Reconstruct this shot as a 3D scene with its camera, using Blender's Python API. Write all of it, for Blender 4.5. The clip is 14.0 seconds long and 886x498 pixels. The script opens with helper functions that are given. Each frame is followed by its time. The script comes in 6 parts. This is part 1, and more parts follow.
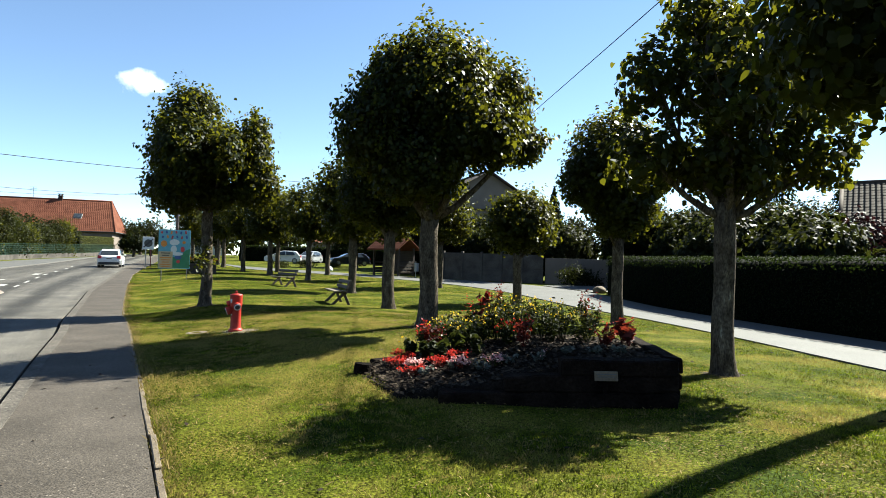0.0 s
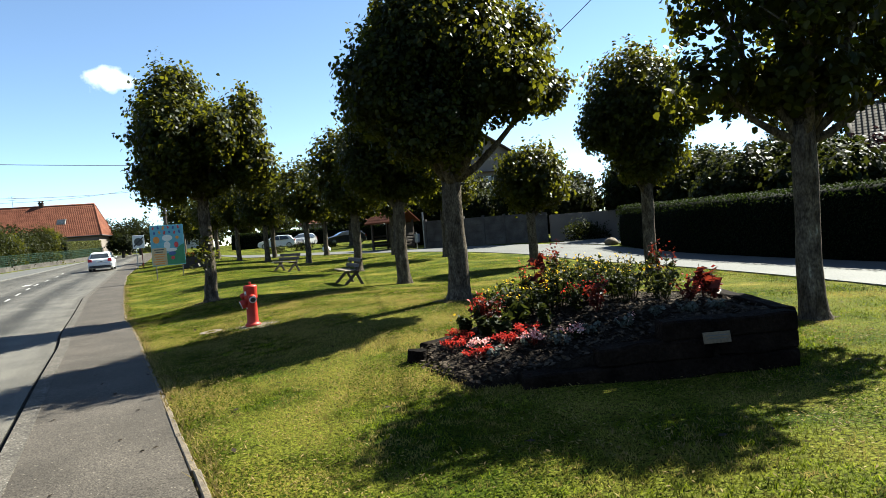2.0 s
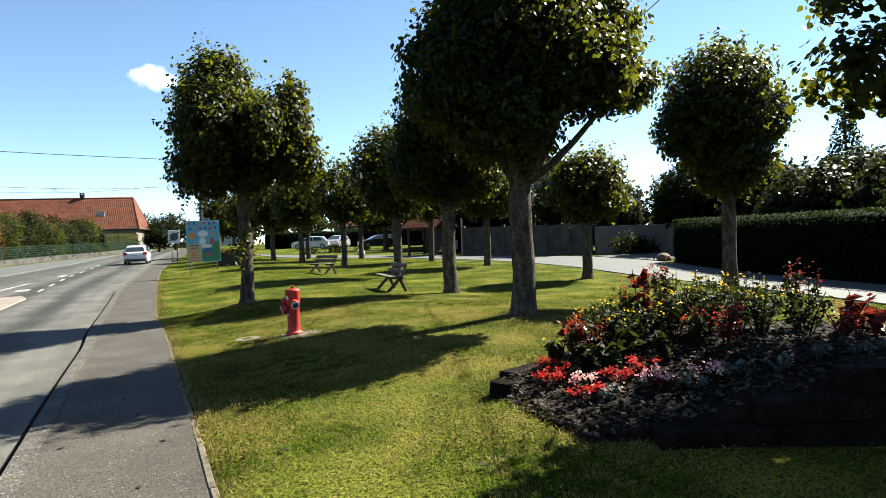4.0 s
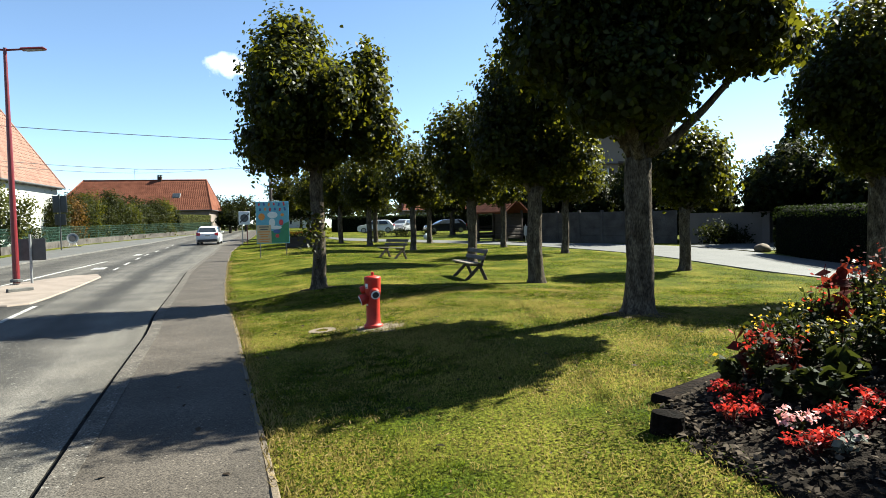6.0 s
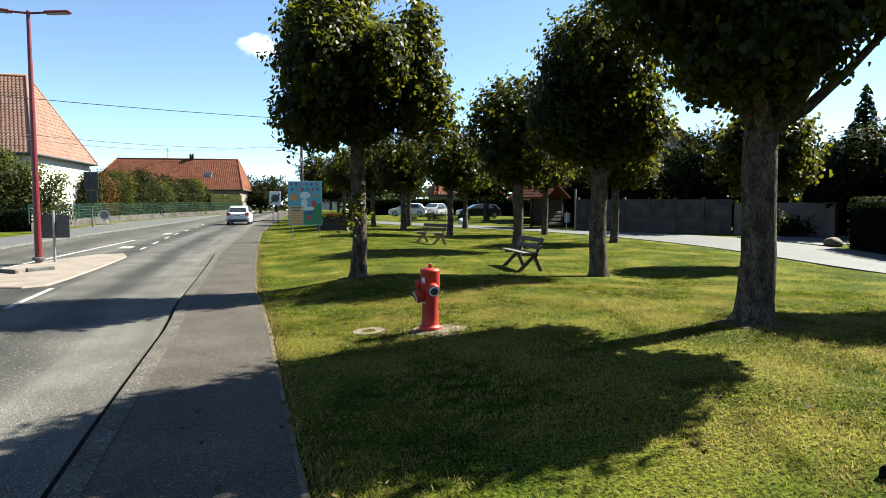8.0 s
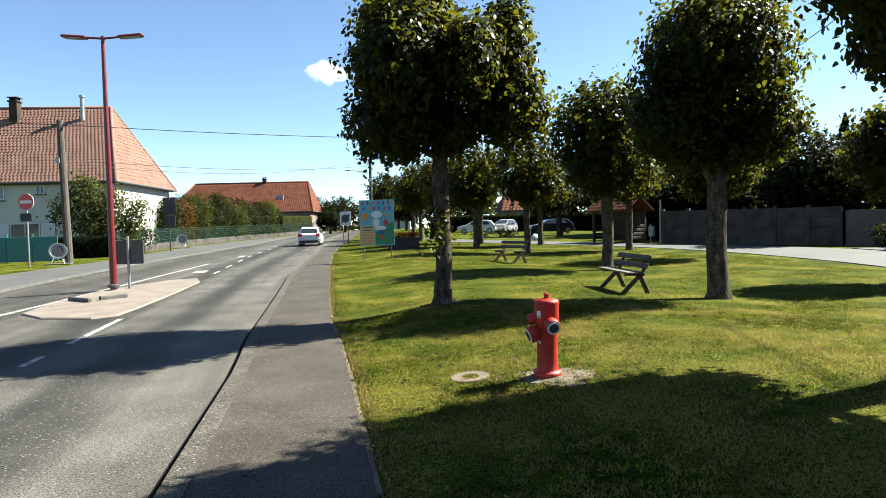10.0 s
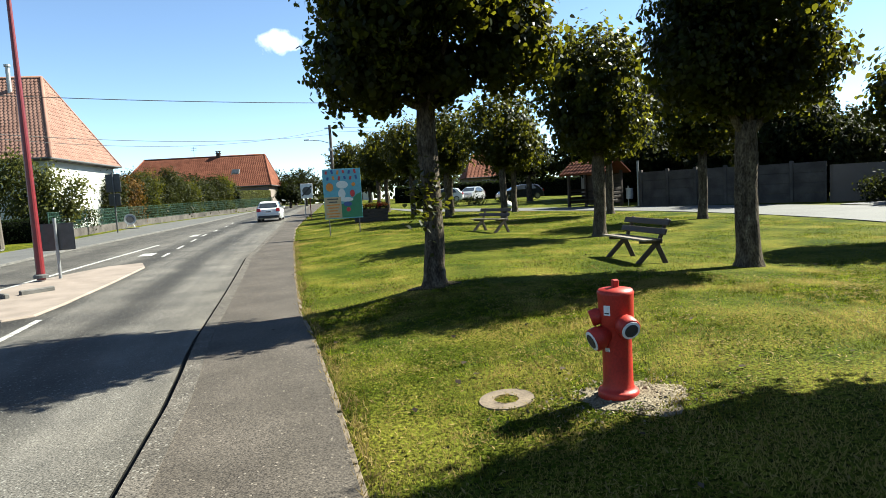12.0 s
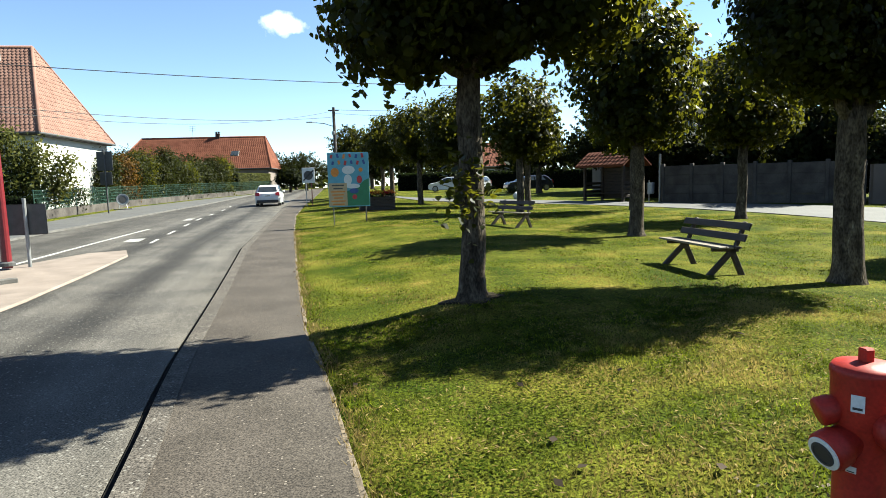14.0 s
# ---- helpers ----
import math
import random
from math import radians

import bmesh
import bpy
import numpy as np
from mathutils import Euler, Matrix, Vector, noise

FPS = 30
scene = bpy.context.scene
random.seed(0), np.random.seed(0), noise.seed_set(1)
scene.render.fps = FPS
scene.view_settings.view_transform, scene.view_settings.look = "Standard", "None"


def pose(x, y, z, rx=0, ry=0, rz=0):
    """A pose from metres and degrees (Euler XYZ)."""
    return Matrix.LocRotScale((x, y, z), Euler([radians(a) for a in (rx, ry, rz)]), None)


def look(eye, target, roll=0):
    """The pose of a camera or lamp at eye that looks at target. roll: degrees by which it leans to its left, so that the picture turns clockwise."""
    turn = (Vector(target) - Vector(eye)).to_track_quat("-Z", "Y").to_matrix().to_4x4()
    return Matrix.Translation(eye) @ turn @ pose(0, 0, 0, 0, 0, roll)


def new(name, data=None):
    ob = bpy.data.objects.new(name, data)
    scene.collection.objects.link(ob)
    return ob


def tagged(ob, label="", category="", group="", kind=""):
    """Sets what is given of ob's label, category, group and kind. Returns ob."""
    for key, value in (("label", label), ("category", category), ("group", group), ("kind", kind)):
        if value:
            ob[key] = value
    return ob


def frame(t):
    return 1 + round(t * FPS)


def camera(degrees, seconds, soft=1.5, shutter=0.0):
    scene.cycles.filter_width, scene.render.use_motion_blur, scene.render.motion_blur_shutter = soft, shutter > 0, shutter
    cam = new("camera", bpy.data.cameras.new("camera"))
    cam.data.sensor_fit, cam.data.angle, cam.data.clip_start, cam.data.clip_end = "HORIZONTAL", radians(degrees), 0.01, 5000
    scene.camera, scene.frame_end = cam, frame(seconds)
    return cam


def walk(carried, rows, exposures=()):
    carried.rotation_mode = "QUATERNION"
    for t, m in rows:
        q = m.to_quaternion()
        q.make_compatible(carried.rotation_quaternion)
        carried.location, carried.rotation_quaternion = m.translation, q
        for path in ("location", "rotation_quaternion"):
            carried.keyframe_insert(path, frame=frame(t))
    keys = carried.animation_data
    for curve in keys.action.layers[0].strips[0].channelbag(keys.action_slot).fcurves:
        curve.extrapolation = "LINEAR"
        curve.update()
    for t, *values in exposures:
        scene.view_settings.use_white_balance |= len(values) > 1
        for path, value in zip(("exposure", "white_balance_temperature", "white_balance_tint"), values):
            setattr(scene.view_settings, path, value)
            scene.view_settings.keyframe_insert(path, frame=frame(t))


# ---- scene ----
cam = camera(72.0, 14.0, soft=0.4)
EXPO = 2.28
PATH = [
    (0, (2.057, -1.869, 1.626), (2.685, 0.03, 1.662), 1.3),
    (0.5, (1.946, -1.502, 1.6), (2.662, 0.365, 1.609), -3.6),
    (1, (1.843, -1.205, 1.619), (2.577, 0.655, 1.595), -1.8),
    (1.5, (1.812, -0.882, 1.624), (2.429, 1.02, 1.576), -0.6),
    (2, (1.703, -0.524, 1.604), (2.357, 1.365, 1.536), -4.6),
    (2.5, (1.64, -0.179, 1.641), (2.343, 1.691, 1.563), -1.5),
    (3, (1.637, 0.15, 1.607), (2.187, 2.073, 1.581), -0.2),
    (3.2, (1.615, 0.319, 1.605), (2.181, 2.237, 1.587), -1.7),
    (5.3, (1.43, 1.915, 1.605), (1.986, 3.834, 1.51), -2.4),
    (5.5, (1.417, 2.088, 1.587), (1.915, 4.022, 1.495), -1.6),
    (6, (1.328, 2.494, 1.566), (1.697, 4.458, 1.487), -1.3),
    (6.5, (1.241, 2.93, 1.57), (1.732, 4.866, 1.465), -1.6),
    (7, (1.195, 3.388, 1.554), (1.546, 5.355, 1.468), 1.6),
    (7.2, (1.174, 3.549, 1.563), (1.484, 5.521, 1.453), 1.5),
    (9.3, (0.828, 5.142, 1.544), (1.079, 7.121, 1.406), -2.6),
    (9.5, (0.813, 5.304, 1.556), (0.991, 7.295, 1.481), -3.1),
    (10, (0.707, 5.706, 1.568), (0.775, 7.704, 1.498), -1.5),
    (10.5, (0.59, 6.136, 1.601), (0.677, 8.131, 1.483), -3.2),
    (11, (0.523, 6.682, 1.598), (0.538, 8.675, 1.425), -0.6),
    (11.5, (0.419, 7.199, 1.524), (0.471, 9.191, 1.356), -6.0),
    (12, (0.343, 7.719, 1.543), (0.527, 9.703, 1.369), -3.4),
    (12.5, (0.272, 8.135, 1.553), (0.292, 10.129, 1.399), -3.4),
    (13, (0.198, 8.622, 1.558), (0.436, 10.597, 1.35), -2.2),
    (13.5, (0.096, 9.135, 1.582), (0.143, 11.125, 1.386), -0.7),
    (14, (-0.018, 9.671, 1.6), (0.17, 11.651, 1.388), -1.7),
]
walk(cam, [(t, look(eye, target, roll)) for t, eye, target, roll in PATH], [(0, EXPO, 6450, 2), (14, EXPO, 6450, 2)])

# ---- light ----
SUN = Vector((0.94, 0.34, 0.0)).normalized() * math.cos(radians(43)) + Vector((0, 0, math.sin(radians(43))))
sun_lamp = new("sun", bpy.data.lights.new("sun", "SUN"))
sun_lamp.data.energy, sun_lamp.data.angle, sun_lamp.data.color = 5.0, radians(0.53), (1.0, 0.955, 0.85)
sun_lamp.matrix_world = look(SUN * 60, (0, 0, 0))

world = bpy.data.worlds.new("sky")
scene.world = world
world.use_nodes = True
wn, wl = world.node_tree.nodes, world.node_tree.links
wn.clear()
sky = wn.new("ShaderNodeTexSky")
sky.sky_type, sky.sun_disc = "NISHITA", False
sky.sun_elevation, sky.sun_rotation = radians(43), math.atan2(0.94, 0.34)
sky.air_density, sky.dust_density, sky.ozone_density = 0.65, 0.0, 1.2
wgeo = wn.new("ShaderNodeTexCoord")
wmap = wn.new("ShaderNodeMapping")
wmap.inputs["Location"].default_value = (0.139, -0.960, -0.243 * 1.0)
wscl = wn.new("ShaderNodeVectorMath"); wscl.operation = "MULTIPLY"
wscl.inputs[1].default_value = (1.0, 1.0, 1.75)
wlen = wn.new("ShaderNodeVectorMath"); wlen.operation = "LENGTH"
wnoise = wn.new("ShaderNodeTexNoise")
wnoise.inputs["Scale"].default_value, wnoise.inputs["Detail"].default_value = 45.0, 5.0
wadd = wn.new("ShaderNodeMath"); wadd.operation = "MULTIPLY_ADD"
wadd.inputs[1].default_value = 0.055
wramp = wn.new("ShaderNodeMapRange")
wramp.inputs["From Min"].default_value, wramp.inputs["From Max"].default_value = 0.062, 0.042
wramp.inputs["To Min"].default_value, wramp.inputs["To Max"].default_value = 0.0, 0.85
wmix = wn.new("ShaderNodeMixRGB")
wmix.inputs[2].default_value = (7.5, 7.6, 7.8, 1)
wbg = wn.new("ShaderNodeBackground")
wbg.inputs["Strength"].default_value = 0.054
wout = wn.new("ShaderNodeOutputWorld")
wl.new(wgeo.outputs["Generated"], wmap.inputs["Vector"])
wl.new(wmap.outputs[0], wscl.inputs[0])
wl.new(wscl.outputs[0], wlen.inputs[0])
wl.new(wgeo.outputs["Generated"], wnoise.inputs["Vector"])
wl.new(wnoise.outputs["Fac"], wadd.inputs[0])
wl.new(wlen.outputs["Value"], wadd.inputs[2])
wl.new(wadd.outputs[0], wramp.inputs["Value"])
wl.new(wramp.outputs[0], wmix.inputs[0])
wl.new(sky.outputs[0], wmix.inputs[1])
wl.new(wmix.outputs[0], wbg.inputs["Color"])
wl.new(wbg.outputs[0], wout.inputs["Surface"])


# ---- materials ----
def mat(name, c1, c2, scale=4.0, rough=0.8, bump=0.3, fine=40.0, c3=None, metal=0.0, fine_mix=0.35, dist=0.01, spec=0.5, stretch=(1, 1, 1), detail=6.0):
    """Two scales of noise between colours, with fine relief."""
    m = bpy.data.materials.new(name)
    m.use_nodes = True
    n, l = m.node_tree.nodes, m.node_tree.links
    b = n["Principled BSDF"]
    b.inputs["Roughness"].default_value, b.inputs["Metallic"].default_value = rough, metal
    b.inputs["Specular IOR Level"].default_value = spec
    g = n.new("ShaderNodeNewGeometry")
    mp = n.new("ShaderNodeMapping")
    mp.inputs["Scale"].default_value = stretch
    l.new(g.outputs["Position"], mp.inputs["Vector"])
    n1 = n.new("ShaderNodeTexNoise")
    n1.inputs["Scale"].default_value, n1.inputs["Detail"].default_value = scale, detail
    n2 = n.new("ShaderNodeTexNoise")
    n2.inputs["Scale"].default_value, n2.inputs["Detail"].default_value = fine, 4.0
    l.new(mp.outputs[0], n1.inputs["Vector"])
    l.new(mp.outputs[0], n2.inputs["Vector"])
    r = n.new("ShaderNodeValToRGB")
    r.color_ramp.elements[0].position, r.color_ramp.elements[1].position = 0.35, 0.66
    r.color_ramp.elements[0].color, r.color_ramp.elements[1].color = (*c1, 1), (*c2, 1)
    if c3:
        e = r.color_ramp.elements.new(0.78)
        e.color = (*c3, 1)
    l.new(n1.outputs["Fac"], r.inputs["Fac"])
    mr = n.new("ShaderNodeMapRange")
    mr.inputs["From Min"].default_value, mr.inputs["From Max"].default_value = 0.3, 0.7
    mr.inputs["To Min"].default_value, mr.inputs["To Max"].default_value = 1 - fine_mix, 1 + fine_mix
    l.new(n2.outputs["Fac"], mr.inputs["Value"])
    mx = n.new("ShaderNodeVectorMath"); mx.operation = "SCALE"
    l.new(r.outputs["Color"], mx.inputs[0])
    l.new(mr.outputs[0], mx.inputs["Scale"])
    l.new(mx.outputs[0], b.inputs["Base Color"])
    if bump:
        bp = n.new("ShaderNodeBump")
        bp.inputs["Strength"].default_value, bp.inputs["Distance"].default_value = bump, dist
        l.new(n2.outputs["Fac"], bp.inputs["Height"])
        l.new(bp.outputs[0], b.inputs["Normal"])
    return m


def leaf_mat(name, dark, light, trans, gloss=0.45, tmix=0.35, spec=0.07):
    """Foliage: each leaf takes its own tone; light shines through in part."""
    m = bpy.data.materials.new(name)
    m.use_nodes = True
    n, l = m.node_tree.nodes, m.node_tree.links
    b, out = n["Principled BSDF"], n["Material Output"]
    b.inputs["Roughness"].default_value = gloss
    b.inputs["Specular IOR Level"].default_value = spec
    g = n.new("ShaderNodeNewGeometry")
    r = n.new("ShaderNodeValToRGB")
    r.color_ramp.elements[0].color, r.color_ramp.elements[1].color = (*dark, 1), (*light, 1)
    l.new(g.outputs["Random Per Island"], r.inputs["Fac"])
    nz = n.new("ShaderNodeTexNoise")
    nz.inputs["Scale"].default_value = 1.3
    l.new(g.outputs["Position"], nz.inputs["Vector"])
    mr = n.new("ShaderNodeMapRange")
    mr.inputs["From Min"].default_value, mr.inputs["From Max"].default_value = 0.3, 0.7
    mr.inputs["To Min"].default_value, mr.inputs["To Max"].default_value = 0.7, 1.3
    l.new(nz.outputs["Fac"], mr.inputs["Value"])
    sc = n.new("ShaderNodeVectorMath"); sc.operation = "SCALE"
    l.new(r.outputs["Color"], sc.inputs[0]); l.new(mr.outputs[0], sc.inputs["Scale"])
    l.new(sc.outputs[0], b.inputs["Base Color"])
    t = n.new("ShaderNodeBsdfTranslucent")
    t.inputs["Color"].default_value = (*trans, 1)
    mx = n.new("ShaderNodeMixShader")
    mx.inputs["Fac"].default_value = tmix
    l.new(b.outputs[0], mx.inputs[1]); l.new(t.outputs[0], mx.inputs[2])
    l.new(mx.outputs[0], out.inputs["Surface"])
    return m


def plain(name, c, rough=0.5, metal=0.0, v=0.12):
    return mat(name, [k * (1 - v) for k in c], [min(1, k * (1 + v)) for k in c], 7.0, rough, 0.08, 60.0, metal=metal, fine_mix=0.1, dist=0.003)


def tile_mat(name, c1, c2):
    """Roof tile clay: each tile its own tone."""
    m = mat(name, c1, c2, 1.2, 0.85, 0.3, 30.0, fine_mix=0.3, spec=0.12)
    return m


def road_mat():
    """Worn asphalt with darker and paler wheel bands along the lane (UV in metres across and along)."""
    m = mat("asphalt_road", (0.043, 0.040, 0.036), (0.072, 0.066, 0.058), 0.9, 0.75, 0.8, 70.0, fine_mix=0.85, dist=0.006, spec=0.15)
    n, l = m.node_tree.nodes, m.node_tree.links
    b = n["Principled BSDF"]
    src = b.inputs["Base Color"].links[0].from_socket
    uv = n.new("ShaderNodeUVMap")
    sp = n.new("ShaderNodeSeparateXYZ")
    l.new(uv.outputs[0], sp.inputs[0])
    nz = n.new("ShaderNodeTexNoise")
    nz.inputs["Scale"].default_value, nz.inputs["Detail"].default_value = 0.28, 3.0
    l.new(uv.outputs[0], nz.inputs["Vector"])
    ad = n.new("ShaderNodeMath"); ad.operation = "MULTIPLY_ADD"
    ad.inputs[1].default_value = 0.9
    l.new(nz.outputs["Fac"], ad.inputs[0]); l.new(sp.outputs["X"], ad.inputs[2])
    dv = n.new("ShaderNodeMath"); dv.operation = "DIVIDE"
    dv.inputs[1].default_value = 12.0
    l.new(ad.outputs[0], dv.inputs[0])
    r = n.new("ShaderNodeValToRGB")
    cr = r.color_ramp
    cr.elements[0].position, cr.elements[0].color = 0.0, (1.25, 1.22, 1.17, 1)
    cr.elements[1].position, cr.elements[1].color = 1.0, (1, 1, 1, 1)
    for p, v in ((0.105, 1.35), (0.150, 0.55), (0.185, 0.46), (0.215, 1.15), (0.265, 1.1), (0.30, 0.46), (0.335, 0.52), (0.38, 1.25), (0.5, 0.95), (0.6, 0.7), (0.7, 1.05), (0.8, 0.75), (0.9, 1.1)):
        e = cr.elements.new(p)
        e.color = (v, v, v, 1)
    l.new(dv.outputs[0], r.inputs["Fac"])
    mu = n.new("ShaderNodeVectorMath"); mu.operation = "MULTIPLY"
    l.new(src, mu.inputs[0]); l.new(r.outputs["Color"], mu.inputs[1])
    sm = n.new("ShaderNodeMapping")
    sm.inputs["Scale"].default_value = (2.2, 0.10, 1)
    l.new(uv.outputs[0], sm.inputs["Vector"])
    sz = n.new("ShaderNodeTexNoise")
    sz.inputs["Scale"].default_value, sz.inputs["Detail"].default_value = 1.0, 5.0
    l.new(sm.outputs[0], sz.inputs["Vector"])
    sr = n.new("ShaderNodeMapRange")
    sr.inputs["From Min"].default_value, sr.inputs["From Max"].default_value = 0.35, 0.65
    sr.inputs["To Min"].default_value, sr.inputs["To Max"].default_value = 0.72, 1.15
    l.new(sz.outputs["Fac"], sr.inputs["Value"])
    s2 = n.new("ShaderNodeVectorMath"); s2.operation = "SCALE"
    l.new(mu.outputs[0], s2.inputs[0]); l.new(sr.outputs[0], s2.inputs["Scale"])
    l.new(s2.outputs[0], b.inputs["Base Color"])
    return m


def specks(m, scale=42.0, keep=0.10, tone=(0.42, 0.38, 0.33)):
    """Pale stones of the aggregate, showing here and there."""
    n, l = m.node_tree.nodes, m.node_tree.links
    b = n["Principled BSDF"]
    src = b.inputs["Base Color"].links[0].from_socket
    g = n.new("ShaderNodeNewGeometry")
    v = n.new("ShaderNodeTexVoronoi")
    v.inputs["Scale"].default_value = scale
    l.new(g.outputs["Position"], v.inputs["Vector"])
    sp = n.new("ShaderNodeSeparateColor")
    l.new(v.outputs["Color"], sp.inputs[0])
    a = n.new("ShaderNodeMath"); a.operation = "LESS_THAN"
    a.inputs[1].default_value = keep
    l.new(sp.outputs[0], a.inputs[0])
    d = n.new("ShaderNodeMath"); d.operation = "LESS_THAN"
    d.inputs[1].default_value = 0.32
    l.new(v.outputs["Distance"], d.inputs[0])
    mu = n.new("ShaderNodeMath"); mu.operation = "MULTIPLY"
    l.new(a.outputs[0], mu.inputs[0]); l.new(d.outputs[0], mu.inputs[1])
    mx = n.new("ShaderNodeMixRGB")
    mx.inputs[2].default_value = (*tone, 1)
    l.new(mu.outputs[0], mx.inputs[0]); l.new(src, mx.inputs[1])
    l.new(mx.outputs[0], b.inputs["Base Color"])


M_GRASS = mat("mown_lawn", (0.022, 0.0338, 0.00277), (0.0819, 0.0813, 0.00998), 0.8, 0.9, 0.9, 36.0, c3=(0.197, 0.143, 0.0389), fine_mix=0.95, dist=0.03, spec=0.03)
M_BLADE = leaf_mat("grass_blade", (0.0241, 0.0458, 0.00282), (0.13, 0.144, 0.0107), (0.143, 0.148, 0.0101), 0.75, 0.45, 0.03)


def blade_patches(m):
    """Straw-toned patches of two sizes over the green of the blades."""
    n, l = m.node_tree.nodes, m.node_tree.links
    b = n["Principled BSDF"]
    src = b.inputs["Base Color"].links[0].from_socket
    g = n.new("ShaderNodeNewGeometry")
    fac = None
    far = n.new("ShaderNodeVectorMath"); far.operation = "DISTANCE"
    far.inputs[1].default_value = (3.0, 9.3, 0.0)
    l.new(g.outputs["Position"], far.inputs[0])
    dry = n.new("ShaderNodeMapRange")
    dry.inputs["From Min"].default_value, dry.inputs["From Max"].default_value = 8.0, 2.5
    dry.inputs["To Min"].default_value, dry.inputs["To Max"].default_value = 0.0, 0.10
    l.new(far.outputs["Value"], dry.inputs["Value"])
    for sc, lo, hi in ((0.8, 0.515, 0.66), (5.0, 0.545, 0.70)):
        z = n.new("ShaderNodeTexNoise")
        z.inputs["Scale"].default_value, z.inputs["Detail"].default_value = sc, 4.0
        l.new(g.outputs["Position"], z.inputs["Vector"])
        r = n.new("ShaderNodeMapRange")
        r.inputs["From Min"].default_value, r.inputs["From Max"].default_value = lo, hi
        r.inputs["To Max"].default_value = 0.78
        more = n.new("ShaderNodeMath"); more.operation = "ADD"
        l.new(z.outputs["Fac"], more.inputs[0]); l.new(dry.outputs[0], more.inputs[1])
        l.new(more.outputs[0], r.inputs["Value"])
        if fac:
            mx = n.new("ShaderNodeMath"); mx.operation = "MAXIMUM"
            l.new(fac, mx.inputs[0]); l.new(r.outputs[0], mx.inputs[1])
            fac = mx.outputs[0]
        else:
            fac = r.outputs[0]
    dz = n.new("ShaderNodeTexNoise")
    dz.inputs["Scale"].default_value, dz.inputs["Detail"].default_value = 6.5, 6.0
    l.new(g.outputs["Position"], dz.inputs["Vector"])
    dr = n.new("ShaderNodeMapRange")
    dr.inputs["From Min"].default_value, dr.inputs["From Max"].default_value = 0.42, 0.60
    dr.inputs["To Min"].default_value, dr.inputs["To Max"].default_value = 0.45, 1.35
    l.new(dz.outputs["Fac"], dr.inputs["Value"])
    ds = n.new("ShaderNodeVectorMath"); ds.operation = "SCALE"
    l.new(src, ds.inputs[0]); l.new(dr.outputs[0], ds.inputs["Scale"])
    mix = n.new("ShaderNodeMixRGB")
    mix.inputs[2].default_value = (0.235, 0.172, 0.058, 1)
    l.new(fac, mix.inputs[0]); l.new(ds.outputs[0], mix.inputs[1])
    l.new(mix.outputs[0], b.inputs["Base Color"])
    lit = n.new("ShaderNodeVectorMath"); lit.operation = "SCALE"
    lit.inputs["Scale"].default_value = 1.3
    l.new(mix.outputs[0], lit.inputs[0])
    l.new(lit.outputs[0], n["Translucent BSDF"].inputs["Color"])


blade_patches(M_BLADE)
M_DRY = leaf_mat("dry_grass_blade", (0.112, 0.0815, 0.0286), (0.236, 0.174, 0.0717), (0.177, 0.129, 0.0478), 0.7, 0.3)
M_ROAD = road_mat()
M_WALK = mat("asphalt_pavement", (0.0382, 0.0321, 0.0264), (0.0574, 0.0484, 0.0405), 1.1, 0.8, 0.7, 85.0, fine_mix=0.8, dist=0.006, spec=0.15)
specks(M_WALK, 40.0, 0.06, (0.14, 0.12, 0.10))
specks(M_ROAD, 34.0, 0.17, (0.155, 0.147, 0.132))
M_SIDE = mat("pale_asphalt", (0.0426, 0.0415, 0.0402), (0.0581, 0.0564, 0.0542), 0.8, 0.85, 0.4, 90.0, fine_mix=0.25)
M_EDGE = mat("weathered_concrete_edging", (0.0588, 0.0442, 0.0297), (0.118, 0.0884, 0.057), 5.0, 0.9, 0.6, 60.0, fine_mix=0.35)
M_KERBN = mat("tar_stained_kerb", (0.0482, 0.0424, 0.0365), (0.0761, 0.0666, 0.0571), 3.0, 0.85, 0.7, 70.0, fine_mix=0.85, spec=0.15)
specks(M_KERBN, 30.0, 0.25, (0.15, 0.14, 0.125))
M_KERB = mat("grey_kerb_stone", (0.0562, 0.0529, 0.0489), (0.0928, 0.0872, 0.0815), 3.0, 0.85, 0.5, 80.0, fine_mix=0.4)
M_ISLE = mat("pinkish_concrete", (0.118, 0.0928, 0.0759), (0.169, 0.135, 0.112), 1.6, 0.85, 0.3, 60.0, fine_mix=0.18)
M_WHITE = mat("road_paint", (0.124, 0.118, 0.109), (0.373, 0.367, 0.348), 7.0, 0.7, 0.2, 60.0, fine_mix=0.4)
M_BARK = mat("linden_bark", (0.033, 0.026, 0.0197), (0.093, 0.0764, 0.0576), 6.0, 0.95, 1.0, 26.0, c3=(0.213, 0.2, 0.163), fine_mix=0.6, dist=0.03, stretch=(1.6, 1.6, 0.7), spec=0.06)
# Base tone far below real leaves: the crown's inner shade is in the colour.
M_LEAF = leaf_mat("linden_leaf_shaded", (0.003, 0.005, 0.001), (0.010, 0.016, 0.003), (0.21, 0.205, 0.014), 0.45, 0.24, 0.08)
M_LEAF_D = leaf_mat("dark_garden_leaf", (0.003, 0.00525, 0.0015), (0.012, 0.0165, 0.0045), (0.06, 0.0675, 0.009), 0.6, 0.2, 0.05)
M_LEAF_O = leaf_mat("rusty_leaf", (0.0281, 0.0169, 0.0045), (0.0844, 0.045, 0.0112), (0.141, 0.0731, 0.0112), 0.5, 0.3)
M_LEAF_L = leaf_mat("pale_shrub_leaf", (0.0248, 0.0315, 0.0072), (0.0813, 0.0813, 0.0225), (0.108, 0.112, 0.0225), 0.5, 0.3)
